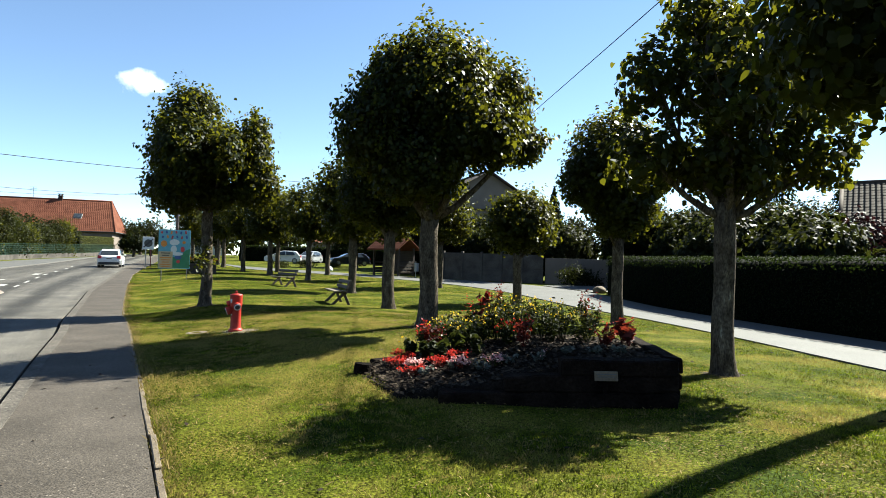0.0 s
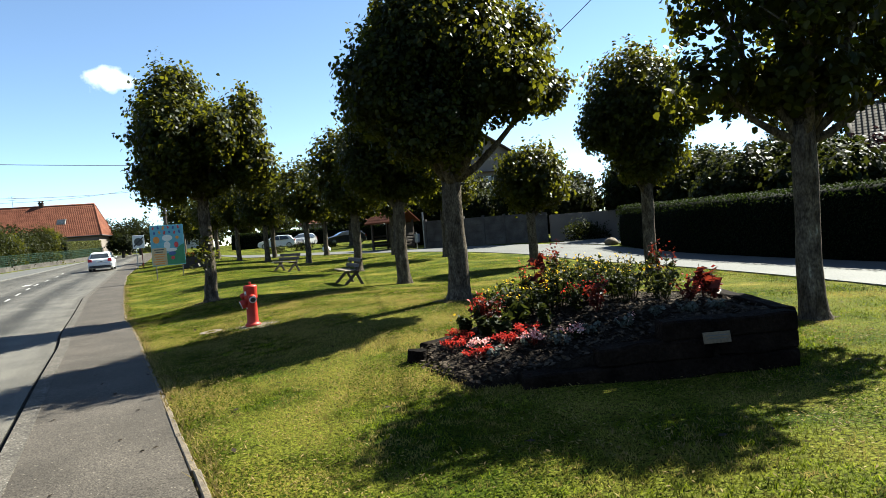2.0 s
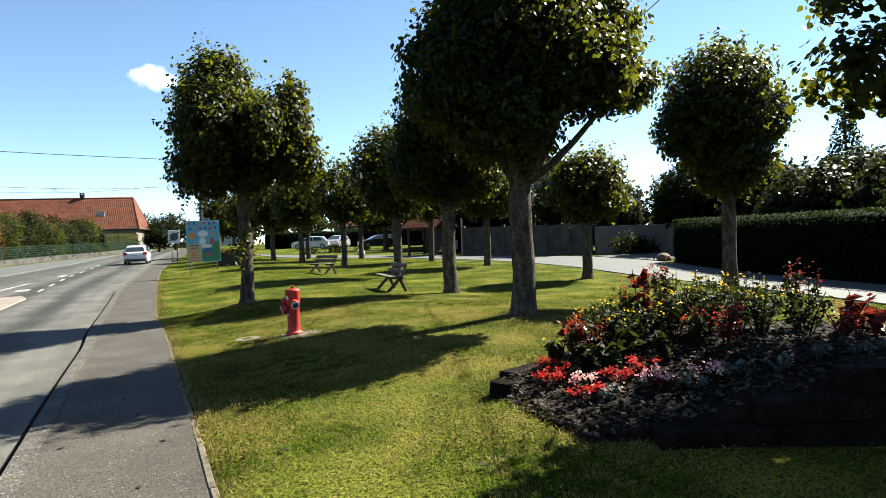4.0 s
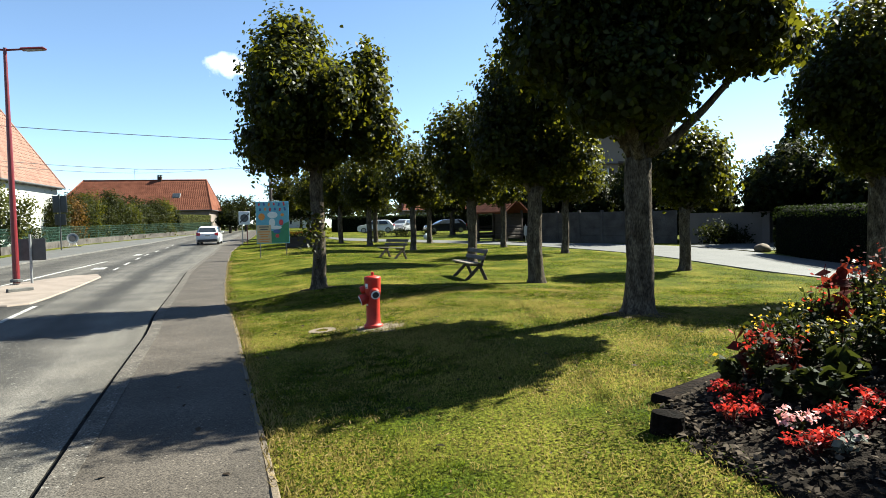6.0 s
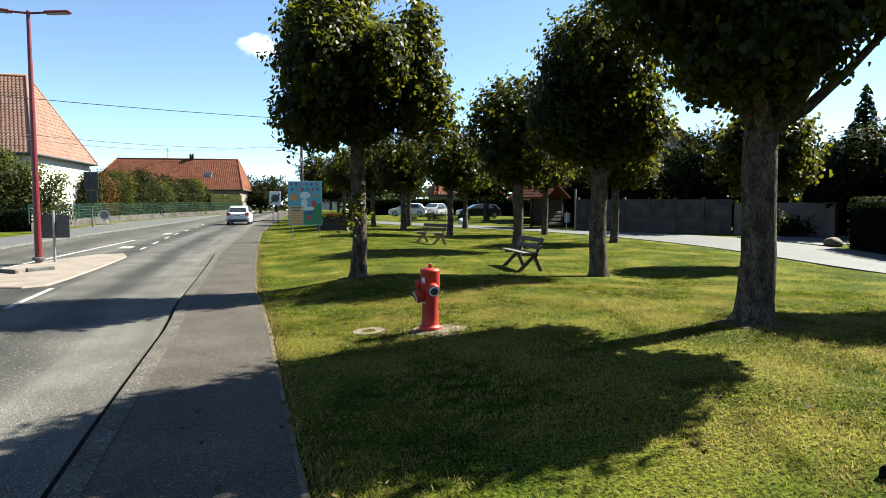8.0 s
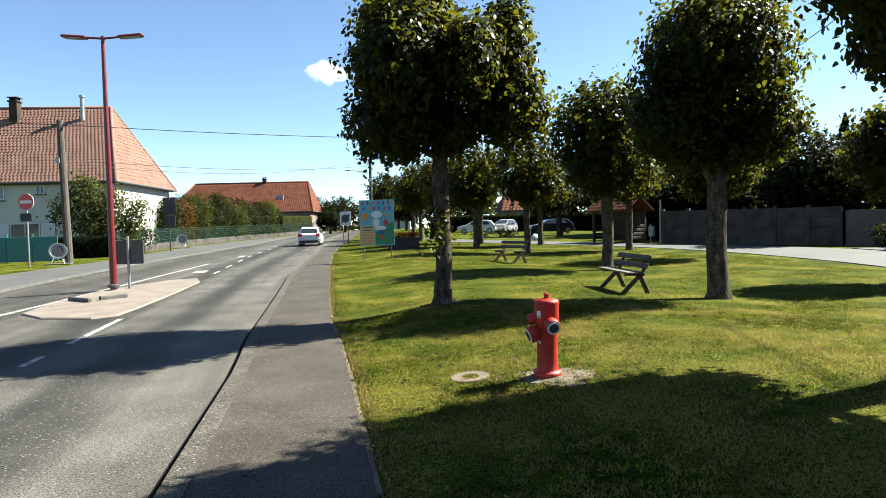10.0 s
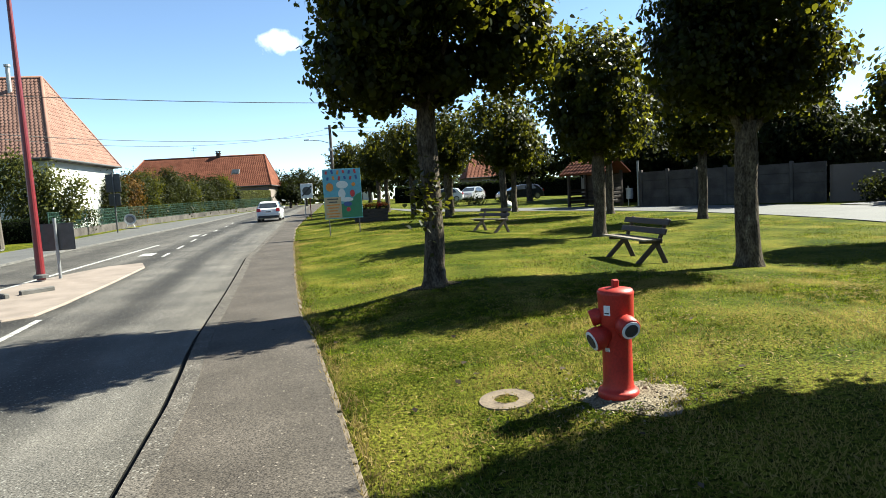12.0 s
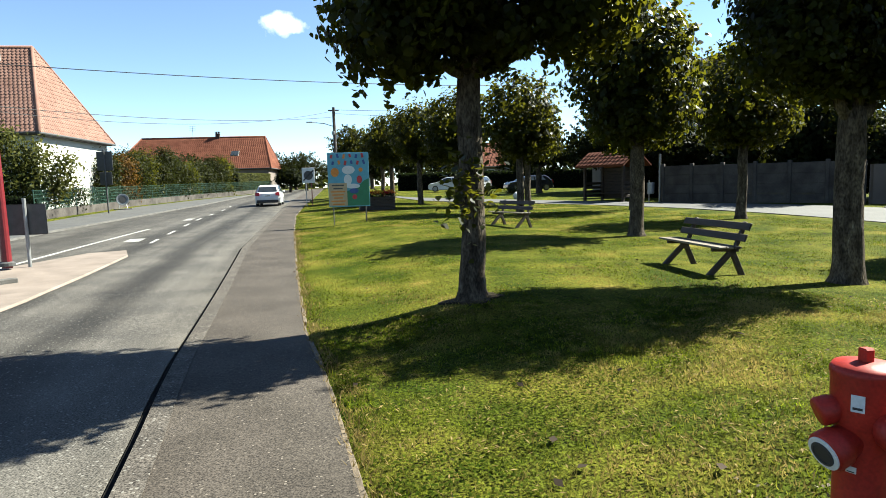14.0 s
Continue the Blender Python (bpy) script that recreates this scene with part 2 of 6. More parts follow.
M_LEAF_B = leaf_mat("bush_leaf", (0.00433, 0.00743, 0.00185), (0.0217, 0.0229, 0.00587), (0.0433, 0.0495, 0.00775), 0.5, 0.3)
# Thuja tones near black: the hedge's self-shadowing is put into leaf and core colour.
M_HEDGE = leaf_mat("thuja_leaf_shaded", (0.0012, 0.0024, 0.0009), (0.0042, 0.0072, 0.0024), (0.042, 0.066, 0.009), 0.8, 0.14, 0.05)
M_HCORE = mat("hedge_inner_shade", (0.0012, 0.0018, 0.0009), (0.003, 0.0042, 0.0018), 6.0, 0.95, 0.6, 30.0, spec=0.03)
M_COPPER = leaf_mat("copper_leaf", (0.0063, 0.0027, 0.0036), (0.018, 0.00765, 0.009), (0.027, 0.0072, 0.0081), 0.5, 0.25)
M_RED = mat("hydrant_red_paint", (0.237, 0.013, 0.0078), (0.338, 0.0208, 0.0117), 6.0, 0.5, 0.25, 70.0, c3=(0.25, 0.0455, 0.0325), fine_mix=0.18, dist=0.003, spec=0.3)
M_LAMP = plain("dark_red_lacquer", (0.107, 0.00562, 0.009), 0.4)
M_GALV = plain("galvanised_steel", (0.261, 0.267, 0.267), 0.5, 0.7)
M_STEEL = plain("dull_dark_metal", (0.065, 0.065, 0.065), 0.55, 0.3)
M_BLACK = plain("black_rubber", (0.022, 0.022, 0.023), 0.7)
M_WOODD = mat("dark_stained_wood", (0.0195, 0.0123, 0.00845), (0.039, 0.0247, 0.0169), 3.0, 0.7, 0.4, 40.0, stretch=(1, 1, 4), fine_mix=0.35)
M_WOODL = mat("worn_bench_plank", (0.112, 0.0872, 0.0619), (0.18, 0.146, 0.107), 3.0, 0.6, 0.4, 40.0, fine_mix=0.35)
M_POLE = mat("weathered_pole_wood", (0.0422, 0.0337, 0.0281), (0.0787, 0.0647, 0.0534), 3.0, 0.9, 0.5, 30.0, stretch=(5, 5, 0.6), fine_mix=0.35)
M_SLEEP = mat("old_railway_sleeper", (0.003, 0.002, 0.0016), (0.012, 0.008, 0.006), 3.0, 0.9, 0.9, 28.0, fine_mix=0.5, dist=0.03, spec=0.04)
M_LOGEND = mat("sawn_log_end", (0.074, 0.0555, 0.037), (0.1628, 0.1258, 0.0888), 14.0, 0.9, 0.5, 50.0)
M_SOIL = mat("bark_mulch_soil", (0.0064, 0.0048, 0.004), (0.0192, 0.0144, 0.0112), 9.0, 0.95, 1.0, 45.0, fine_mix=0.5, dist=0.03, spec=0.04)
M_CHIP = leaf_mat("bark_chip", (0.005, 0.0035, 0.0025), (0.065, 0.05, 0.0375), (0.025, 0.02, 0.015), 0.9, 0.03, 0.05)
M_STONE = leaf_mat("loose_stone", (0.075, 0.062, 0.045), (0.20, 0.168, 0.125), (0.05, 0.04, 0.03), 0.85, 0.02)
M_GRAVEL = mat("pale_gravel_pad", (0.105, 0.086, 0.060), (0.18, 0.150, 0.108), 12.0, 0.95, 1.0, 60.0, fine_mix=0.5, dist=0.02, spec=0.05)
M_EARTH = mat("dry_bare_earth", (0.0253, 0.0186, 0.0124), (0.0675, 0.0506, 0.0326), 9.0, 0.95, 1.0, 55.0, fine_mix=0.6, dist=0.02, spec=0.1)
M_RING = mat("worn_concrete_ring", (0.0815, 0.0583, 0.0373), (0.127, 0.0935, 0.063), 6.0, 0.9, 0.5, 50.0, fine_mix=0.25)
M_CREAM = mat("cream_plaster", (0.353, 0.353, 0.318), (0.402, 0.402, 0.367), 0.6, 0.9, 0.2, 40.0, fine_mix=0.07)
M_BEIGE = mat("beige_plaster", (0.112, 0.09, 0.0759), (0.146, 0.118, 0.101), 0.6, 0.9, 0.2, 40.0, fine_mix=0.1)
M_TAR = mat("bitumen_joint", (0.006, 0.006, 0.006), (0.014, 0.013, 0.012), 5.0, 0.95, 0.3, 60.0, spec=0.03)
M_CWALL = mat("stained_concrete_panel", (0.0422, 0.0371, 0.0337), (0.0787, 0.0703, 0.063), 1.4, 0.9, 0.5, 30.0, fine_mix=0.3, spec=0.15)
M_TILE = tile_mat("salmon_clay_tile", (0.155, 0.085, 0.066), (0.195, 0.112, 0.088))
M_TILE2 = tile_mat("old_red_clay_tile", (0.0928, 0.0309, 0.018), (0.141, 0.0517, 0.0304))
M_TILE3 = tile_mat("brown_roof_tile", (0.0309, 0.0214, 0.0174), (0.0534, 0.0394, 0.0315))
M_GLASS = mat("dark_window_glass", (0.02, 0.025, 0.03), (0.035, 0.042, 0.05), 2.0, 0.08, 0.0, 20.0, spec=0.6)
M_PVC = plain("white_window_frame", (0.437, 0.437, 0.423), 0.5, 0, 0.05)
M_CARW = mat("white_car_paint", (0.48, 0.487, 0.494), (0.522, 0.529, 0.536), 2.0, 0.25, 0.0, 20.0, fine_mix=0.03)
M_CARD = mat("dark_car_paint", (0.018, 0.02, 0.028), (0.028, 0.03, 0.04), 2.0, 0.2, 0.0, 20.0, fine_mix=0.03)
M_CARG = mat("silver_car_paint", (0.254, 0.261, 0.268), (0.296, 0.303, 0.31), 2.0, 0.3, 0.0, 20.0, fine_mix=0.03, metal=0.4)
M_LIGHTR = plain("red_lamp_glass", (0.338, 0.015, 0.015), 0.25)
M_BLUE = plain("sky_blue_board", (0.0956, 0.281, 0.371), 0.6, 0, 0.07)
M_GREENB = plain("green_board_field", (0.0281, 0.157, 0.0787), 0.6, 0, 0.07)
M_PAPER = plain("cream_paper", (0.405, 0.309, 0.191), 0.8, 0, 0.06)
M_ORANGE = plain("orange_print", (0.529, 0.191, 0.0353), 0.7)
M_REDP = plain("red_print", (0.413, 0.0375, 0.045), 0.7)
M_NAVY = plain("dark_blue_print", (0.0375, 0.075, 0.225), 0.7)
M_WHITEP = plain("white_print", (0.529, 0.536, 0.543), 0.6, 0, 0.04)
M_SIGNR = plain("red_sign_face", (0.423, 0.0176, 0.0212), 0.35)
M_TEAL = plain("teal_green_sheet", (0.0263, 0.128, 0.12), 0.6)
M_MESHG = plain("green_fence_wire", (0.0078, 0.039, 0.0228), 0.6)
M_PETR = leaf_mat("red_petal", (0.24, 0.00847, 0.00988), (0.437, 0.0353, 0.0282), (0.423, 0.0318, 0.0212), 0.5, 0.4)
M_PETP = leaf_mat("pink_white_petal", (0.494, 0.155, 0.169), (0.6, 0.48, 0.466), (0.564, 0.247, 0.212), 0.5, 0.35)
M_PETY = leaf_mat("yellow_petal", (0.529, 0.296, 0.0141), (0.6, 0.423, 0.0423), (0.564, 0.353, 0.0212), 0.5, 0.4)
M_PETO = leaf_mat("orange_petal", (0.529, 0.0917, 0.0141), (0.6, 0.282, 0.0353), (0.564, 0.141, 0.0212), 0.5, 0.4)
M_CLOVER = leaf_mat("clover_leaf", (0.00909, 0.0201, 0.00162), (0.0356, 0.0531, 0.0054), (0.0845, 0.106, 0.0081), 0.9, 0.4, 0.02)
M_PLANT = leaf_mat("garden_leaf", (0.00354, 0.00669, 0.00157), (0.0158, 0.0204, 0.00433), (0.0433, 0.0512, 0.00784), 0.65, 0.28, 0.1)
M_DARKPL = leaf_mat("dark_red_leaf", (0.0245, 0.0084, 0.0084), (0.07, 0.0175, 0.014), (0.21, 0.028, 0.014), 0.4, 0.3)
M_SILVER = leaf_mat("silver_grey_leaf", (0.0311, 0.0373, 0.0311), (0.0995, 0.106, 0.0932), (0.087, 0.0932, 0.0684), 0.7, 0.2)


# ---- the lie of the land ----
EDGE_Y = (-30, -10, 2.8, 6.8, 9.84, 12.24, 14.74, 17.1, 22.56, 32.5, 41.6, 55, 80, 120)
EDGE_X = (7.0, 4.0, 1.62, 0.92, 0.37, -0.04, -0.49, -1.0, -1.85, -3.3, -4.5, -5.6, -7.4, -10.4)
KERB_Y = (-30, -10, 0, 6, 9.85, 13.3, 15.6, 20.2, 27, 38.4, 63, 90, 120)
KERB_X = (5.4, 2.2, 0.55, -0.40, -1.07, -1.63, -2.12, -2.85, -3.95, -5.2, -7.9, -9.9, -12.2)


def smooth(a, b, x):
    t = np.clip((x - a) / (b - a), 0, 1)
    return t * t * (3 - 2 * t)


def rise(y):
    """The slow climb of the land away from the walk's start."""
    u = np.asarray(y, float) - 20
    return np.where(u <= -4, 0, np.where(u < 4, 0.0155 * (np.clip(u, -4, 4) + 4) ** 2 / 16, 0.0155 * np.minimum(u, 100)))


def edge_x(y):
    return np.interp(y, EDGE_Y, EDGE_X)


def kerb_x(y):
    return np.interp(y, KERB_Y, KERB_X)


def lawn(x, y):
    d = np.asarray(x, float) - edge_x(y)
    z = rise(y) - 0.11 + 0.19 * smooth(0, 3.7, d) - 0.14 * smooth(5, 9, d)
    for mx, my, mh in ((1.1, 17.3, 0.12), (6.02, 11.1, 0.07)):
        z = z + mh * np.exp(-((np.asarray(x) - mx) ** 2 + (np.asarray(y) - my) ** 2) / 1.4)
    return z - 0.15 * np.exp(-((np.asarray(x) - 5.8) ** 2 / 5.0 + (np.asarray(y) - 3.9) ** 2 / 1.8))


def sheet(x, y):
    """The ground sheet: it dips under the road and pavement."""
    d = np.asarray(x, float) - edge_x(y)
    dip = smooth(0.0, -0.35, d) * (1 - smooth(-11.9, -12.5, np.asarray(x) - kerb_x(y)))
    return lawn(x, y) - 0.28 * dip


# ---- building helpers ----
def thing(name, at, label, category, rot=0, group="", kind=""):
    e = new(name)
    e.matrix_world = pose(*at, 0, 0, rot)
    return tagged(e, label, category, group, kind)


def link(ob, parent):
    if parent:
        ob.parent = parent
    return ob


def part(name, bm, material, parent=None, label="", smooth_faces=False, mats=None):
    me = bpy.data.meshes.new(name)
    bm.normal_update()
    bm.to_mesh(me)
    bm.free()
    for m in (mats or [material]):
        me.materials.append(m)
    if smooth_faces:
        me.shade_smooth()
    ob = link(new(name, me), parent)
    return tagged(ob, label) if label else ob


def raw(name, verts, faces, material, parent=None, smooth_faces=False):
    """A mesh from arrays: verts (n, 3), faces (m, k)."""
    me = bpy.data.meshes.new(name)
    verts, faces = np.asarray(verts, np.float32), np.asarray(faces, np.int32)
    k = faces.shape[1]
    me.vertices.add(len(verts))
    me.vertices.foreach_set("co", verts.ravel())
    me.loops.add(faces.size)
    me.loops.foreach_set("vertex_index", faces.ravel())
    me.polygons.add(len(faces))
    me.polygons.foreach_set("loop_start", np.arange(len(faces), dtype=np.int32) * k)
    me.polygons.foreach_set("loop_total", np.full(len(faces), k, dtype=np.int32))
    me.materials.append(material)
    me.update(calc_edges=True)
    if smooth_faces:
        me.shade_smooth()
    return link(new(name, me), parent)


def box(bm, c, s, rot=None, bevel=0.0, index=0):
    """A box of size s about c, turned by the matrix rot, with bevelled edges."""
    m = Matrix.Translation(c) @ (rot.to_4x4() if rot else Matrix()) @ Matrix.Diagonal((*s, 1))
    vs = bmesh.ops.create_cube(bm, size=1, matrix=m)["verts"]
    fs = {f for v in vs for f in v.link_faces}
    if bevel:
        es = list({e for v in vs for e in v.link_edges})
        fs |= set(bmesh.ops.bevel(bm, geom=es, offset=bevel, segments=1, affect="EDGES")["faces"])
    for f in fs:
        if f.is_valid:
            f.material_index = index
    return bm


def tube(bm, points, radii, n=10, caps=True):
    """A round tube along points."""
    pts = [Vector(p) for p in points]
    rings = []
    side = None
    for i, p in enumerate(pts):
        d = (pts[min(i + 1, len(pts) - 1)] - pts[max(i - 1, 0)]).normalized()
        if side is None:
            side = d.orthogonal().normalized()
        side = (side - d * side.dot(d)).normalized()
        other = d.cross(side)
        r = radii[i] if hasattr(radii, "__len__") else radii
        rings.append([bm.verts.new(p + (side * math.cos(a) + other * math.sin(a)) * r) for a in [2 * math.pi * k / n for k in range(n)]])
    for a, b in zip(rings, rings[1:]):
        for k in range(n):
            bm.faces.new((a[k], a[(k + 1) % n], b[(k + 1) % n], b[k]))
    if caps:
        bm.faces.new(list(reversed(rings[0])))
        bm.faces.new(rings[-1])
    return bm


def lathe(bm, profile, n=24, m=None):
    """Turned body: profile of (radius, height), about z, placed by m."""
    m = m or Matrix()
    rings = [[bm.verts.new(m @ Vector((r * math.cos(2 * math.pi * k / n), r * math.sin(2 * math.pi * k / n), z))) for k in range(n)] for r, z in profile]
    for a, b in zip(rings, rings[1:]):
        for k in range(n):
            bm.faces.new((a[k], a[(k + 1) % n], b[(k + 1) % n], b[k]))
    bm.faces.new(list(reversed(rings[0])))
    bm.faces.new(rings[-1])
    return bm


def B():
    return bmesh.new()


def strip(name, rows, zf, material, across=1, skirt=0.25, parent=None, label="", category=""):
    """A band of paving: rows of (left x, left y, right x, right y), with its top at zf and sides that go down."""
    rows = np.asarray(rows, float)
    bm = B()
    uvl = bm.loops.layers.uv.new("UVMap")
    grid, along = [], 0.0
    uv = {}
    for i, (lx, ly, rx, ry) in enumerate(rows):
        if i:
            along += float(np.hypot(*(rows[i, 2:] - rows[i - 1, 2:])))
        line = []
        w = math.hypot(rx - lx, ry - ly)
        for k in range(across + 1):
            f = k / across
            x, y = rx + (lx - rx) * f, ry + (ly - ry) * f
            v = bm.verts.new((x, y, float(zf(x, y))))
            uv[v] = (w * f, along)
            line.append(v)
        grid.append(line)
    for a, b in zip(grid, grid[1:]):
        for k in range(across):
            bm.faces.new((a[k], b[k], b[k + 1], a[k + 1]))
    for side in (0, -1):
        low = []
        for line in grid:
            v = bm.verts.new(line[side].co - Vector((0, 0, skirt)))
            uv[v] = uv[line[side]]
            low.append(v)
        for i in range(len(grid) - 1):
            q = (grid[i][side], low[i], low[i + 1], grid[i + 1][side])
            bm.faces.new(q if side == 0 else tuple(reversed(q)))
    for f in bm.faces:
        for lp in f.loops:
            lp[uvl].uv = uv[lp.vert]
    ob = part(name, bm, material, parent)
    return tagged(ob, label, category, kind="structure") if label else ob


LEAF6 = np.array([(0, -0.5, 0), (0.42, -0.28, 0.06), (0.40, 0.12, 0.05), (0, 0.62, -0.05), (-0.40, 0.12, 0.05), (-0.42, -0.28, 0.06)])
LEAF4 = np.array([(0, -0.5, 0), (0.34, 0, 0.05), (0, 0.55, -0.03), (-0.34, 0, 0.05)])


def scatter(name, centers, sizes, material, parent, rng, shape=LEAF4, normals=None, droop=0.5):
    """Many small leaves, one at each centre, turned at random about an outward normal."""
    c = np.asarray(centers, float)
    n = len(c)
    up = rng.normal(size=(n, 3))
    if normals is not None:
        up = up * 0.55 + np.asarray(normals)
    up /= np.linalg.norm(up, axis=1, keepdims=True)
    tip = rng.normal(size=(n, 3)) + np.array((0, 0, -droop * 2))
    tip -= up * (tip * up).sum(1, keepdims=True)
    tip /= np.linalg.norm(tip, axis=1, keepdims=True) + 1e-9
    side = np.cross(tip, up)
    s = np.asarray(sizes)[:, None, None]
    k = len(shape)
    v = c[:, None, :] + s * (shape[None, :, 0:1] * side[:, None] + shape[None, :, 1:2] * tip[:, None] + shape[None, :, 2:3] * up[:, None])
    return tagged(raw(name, v.reshape(-1, 3), np.arange(n * k).reshape(n, k), material, parent), kind="stuff")


def cloud(rng, lobes, count, clump=14, spread=0.15, shell=0.62):
    """Leaf places in clumps over lumpy lobes (x, y, z, rx, ry, rz), and the way outward at each."""
    vol = np.array([(l[3] * l[4] * l[5]) ** 0.67 for l in lobes])
    pick = rng.choice(len(lobes), count // clump, p=vol / vol.sum())
    L = np.array(lobes)[pick]
    d = rng.normal(size=(len(pick), 3))
    d /= np.linalg.norm(d, axis=1, keepdims=True)
    r = np.where(rng.random(len(pick)) < 0.8, rng.uniform(shell, 1.0, len(pick)), rng.uniform(0.15, shell, len(pick)))
    r *= 1 + 0.10 * np.sin(d[:, 0] * 7 + pick) * np.cos(d[:, 2] * 6 + d[:, 1] * 5) + 0.06 * rng.normal(size=len(pick))
    cc = L[:, :3] + d * L[:, 3:] * r[:, None]
    p = np.repeat(cc, clump, 0) + rng.normal(size=(len(pick) * clump, 3)) * spread * np.array((1, 1, 0.8))
    nn = np.repeat(d, clump, 0) + np.array((0, 0, 0.25))
    return p, nn


def sprays(rng, lobes, count, per=10):
    """Leaf places along short leafy shoots that grow outward from lumpy lobes, and the way outward at each."""
    n = max(1, count // per)
    L = np.array(lobes, float)
    area = (L[:, 3] * L[:, 4] * L[:, 5]) ** 0.667
    pick = rng.choice(len(L), n, p=area / area.sum())
    C, R = L[pick, :3], L[pick, 3:]
    d = rng.normal(size=(n, 3)) + np.array((0, 0, 0.12))
    d /= np.linalg.norm(d, axis=1, keepdims=True)
    lump = 1 + 0.13 * np.sin(d[:, 0] * 5.1 + pick * 1.7) * np.cos(d[:, 1] * 4.3 + d[:, 2] * 5.7 + pick) + 0.07 * np.sin(d[:, 2] * 11 + d[:, 0] * 9 + pick)
    inner = rng.random(n) < 0.34
    f0 = np.where(inner, rng.uniform(0.15, 0.5, n), rng.uniform(0.5, 0.82, n))
    f1 = np.where(inner, f0 + 0.3, np.clip(rng.normal(0.89, 0.075, n), 0.74, 1.12)) * lump
    a, b = C + d * R * f0[:, None], C + d * R * f1[:, None]
    bend = rng.normal(size=(n, 3)) * 0.10 + np.array((0, 0, 0.09))
    k = rng.random((n, per, 1)) ** 0.8
    p = a[:, None] * (1 - k) + b[:, None] * k + bend[:, None] * (k * k) + rng.normal(size=(n, per, 3)) * 0.05
    nn = np.repeat(d + np.array((0, 0, 0.35)), per, 0)
    return p.reshape(-1, 3), nn


def tree(x, y, r, fork, lobes, leaves=9000, size=0.13, seed=1, label="", lean=(0, 0), shape=LEAF6, leafmat=None, group="trees on the green", droopy=None, skirt=0.8):
    """A pollarded street tree: tapered trunk with root flare, limbs into each lobe, a leafy crown."""
    rng = np.random.default_rng(seed)
    z0 = float(sheet(x, y))
    t = thing("tree", (x, y, z0), label or "pollarded linden tree with dense green crown on the lawn", "tree", 0, group)
    bm = B()
    hs = [-0.12, 0.0, 0.10, 0.3, 0.8, 1.4, fork * 0.85, fork + 0.25]
    rs = [1.55, 1.38, 1.16, 1.03, 0.97, 0.92, 0.97, 0.86]
    tube(bm, [(lean[0] * h + 0.025 * math.sin(h * 3 + seed), lean[1] * h + 0.025 * math.cos(h * 2.3 + seed), h) for h in hs], [r * k for k in rs], 16)
    bmesh.ops.subdivide_edges(bm, edges=bm.edges[:], cuts=2)
    for v in bm.verts:
        v.co += Vector((1, 1, 0.2)) * r * (0.16 * noise.noise(v.co * 3.1 + Vector((seed, 0, 0))) + 0.09 * noise.noise(v.co * 11.0))
    top = Vector((lean[0] * fork, lean[1] * fork, fork))
    for lx, ly, lz, rx, ry, rz in lobes:
        a, c = top, Vector((lx, ly, lz))
        mid = a.lerp(c, 0.5) + Vector((0, 0, -0.1))
        thick = r * min(1.0, 0.35 + 0.5 * max(rx, rz))
        tube(bm, [a, a.lerp(mid, 0.5) + Vector((0.03, -0.02, -0.05)), mid, mid.lerp(c, 0.5) + Vector((-0.03, 0.02, 0.03)), c], [thick * k for k in (0.62, 0.52, 0.40, 0.32, 0.2)], 8)
        for _ in range(7):
            d = Vector(rng.normal(size=3)).normalized()
            e = c + Vector((d.x * rx, d.y * ry, abs(d.z) * rz if rng.random() < 0.7 else d.z * rz)) * 0.88
            q = mid.lerp(c, rng.uniform(0.2, 0.9))
            tube(bm, [q, q.lerp(e, 0.5) + Vector((0, 0, 0.08)), e], [r * 0.2, r * 0.11, r * 0.04], 6)
    part("trunk", bm, M_BARK, t, "rough grey-brown bark with pale lichen patches", True)
    mass = list(lobes)
    if skirt:
        mass.append((lean[0] * fork, lean[1] * fork, fork + 0.62, skirt, skirt, 0.42))
    near = leaves >= 10000
    p, nn = sprays(rng, mass, int(leaves * (3.2 if near else 1.7)), 10)
    if droopy:
        q = rng.normal(size=(droopy[3], 3)) * np.array((0.16, 0.16, 0.28)) + np.array(droopy[:3])
        p, nn = np.vstack((p, q)), np.vstack((nn, q * 0 + (0, 0, 1)))
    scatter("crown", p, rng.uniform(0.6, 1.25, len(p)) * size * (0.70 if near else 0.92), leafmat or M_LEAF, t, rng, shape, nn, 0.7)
    return t


def bush(x, y, lobes, count, size, material, seed, label, category="bush", z=None, name="bush", core=True, group=""):
    rng = np.random.default_rng(seed)
    t = thing(name, (x, y, float(sheet(x, y)) if z is None else z), label, category, 0, group)
    p, nn = cloud(rng, lobes, count, 8, size * 1.6)
    bm = B()
    for lx, ly, lz, rx, ry, rz in lobes:
        if core:
            tube(bm, [(lx * 0.3, ly * 0.3, -0.05), (lx * 0.7, ly * 0.7, lz * 0.6), (lx, ly, lz)], [0.05 + rz * 0.02, 0.04, 0.02], 6)
    if core:
        part("stem", bm, M_BARK, t)
    else:
        bm.free()
    scatter("foliage", p, rng.uniform(0.7, 1.3, len(p)) * size, material, t, rng, LEAF4, nn)
    return t


# ---- ground, road and paving ----
def axis(lo, a, b, hi, step):
    mid = list(np.arange(a, b + step / 2, step))
    out, s = [], step
    v = a
    while v > lo:
        s *= 1.35
        v -= s
        out.insert(0, v)
    v, s, tail = b, step, []
    while v < hi:
        s *= 1.35
        v += s
        tail.append(v)
    return np.array(out + mid + tail)


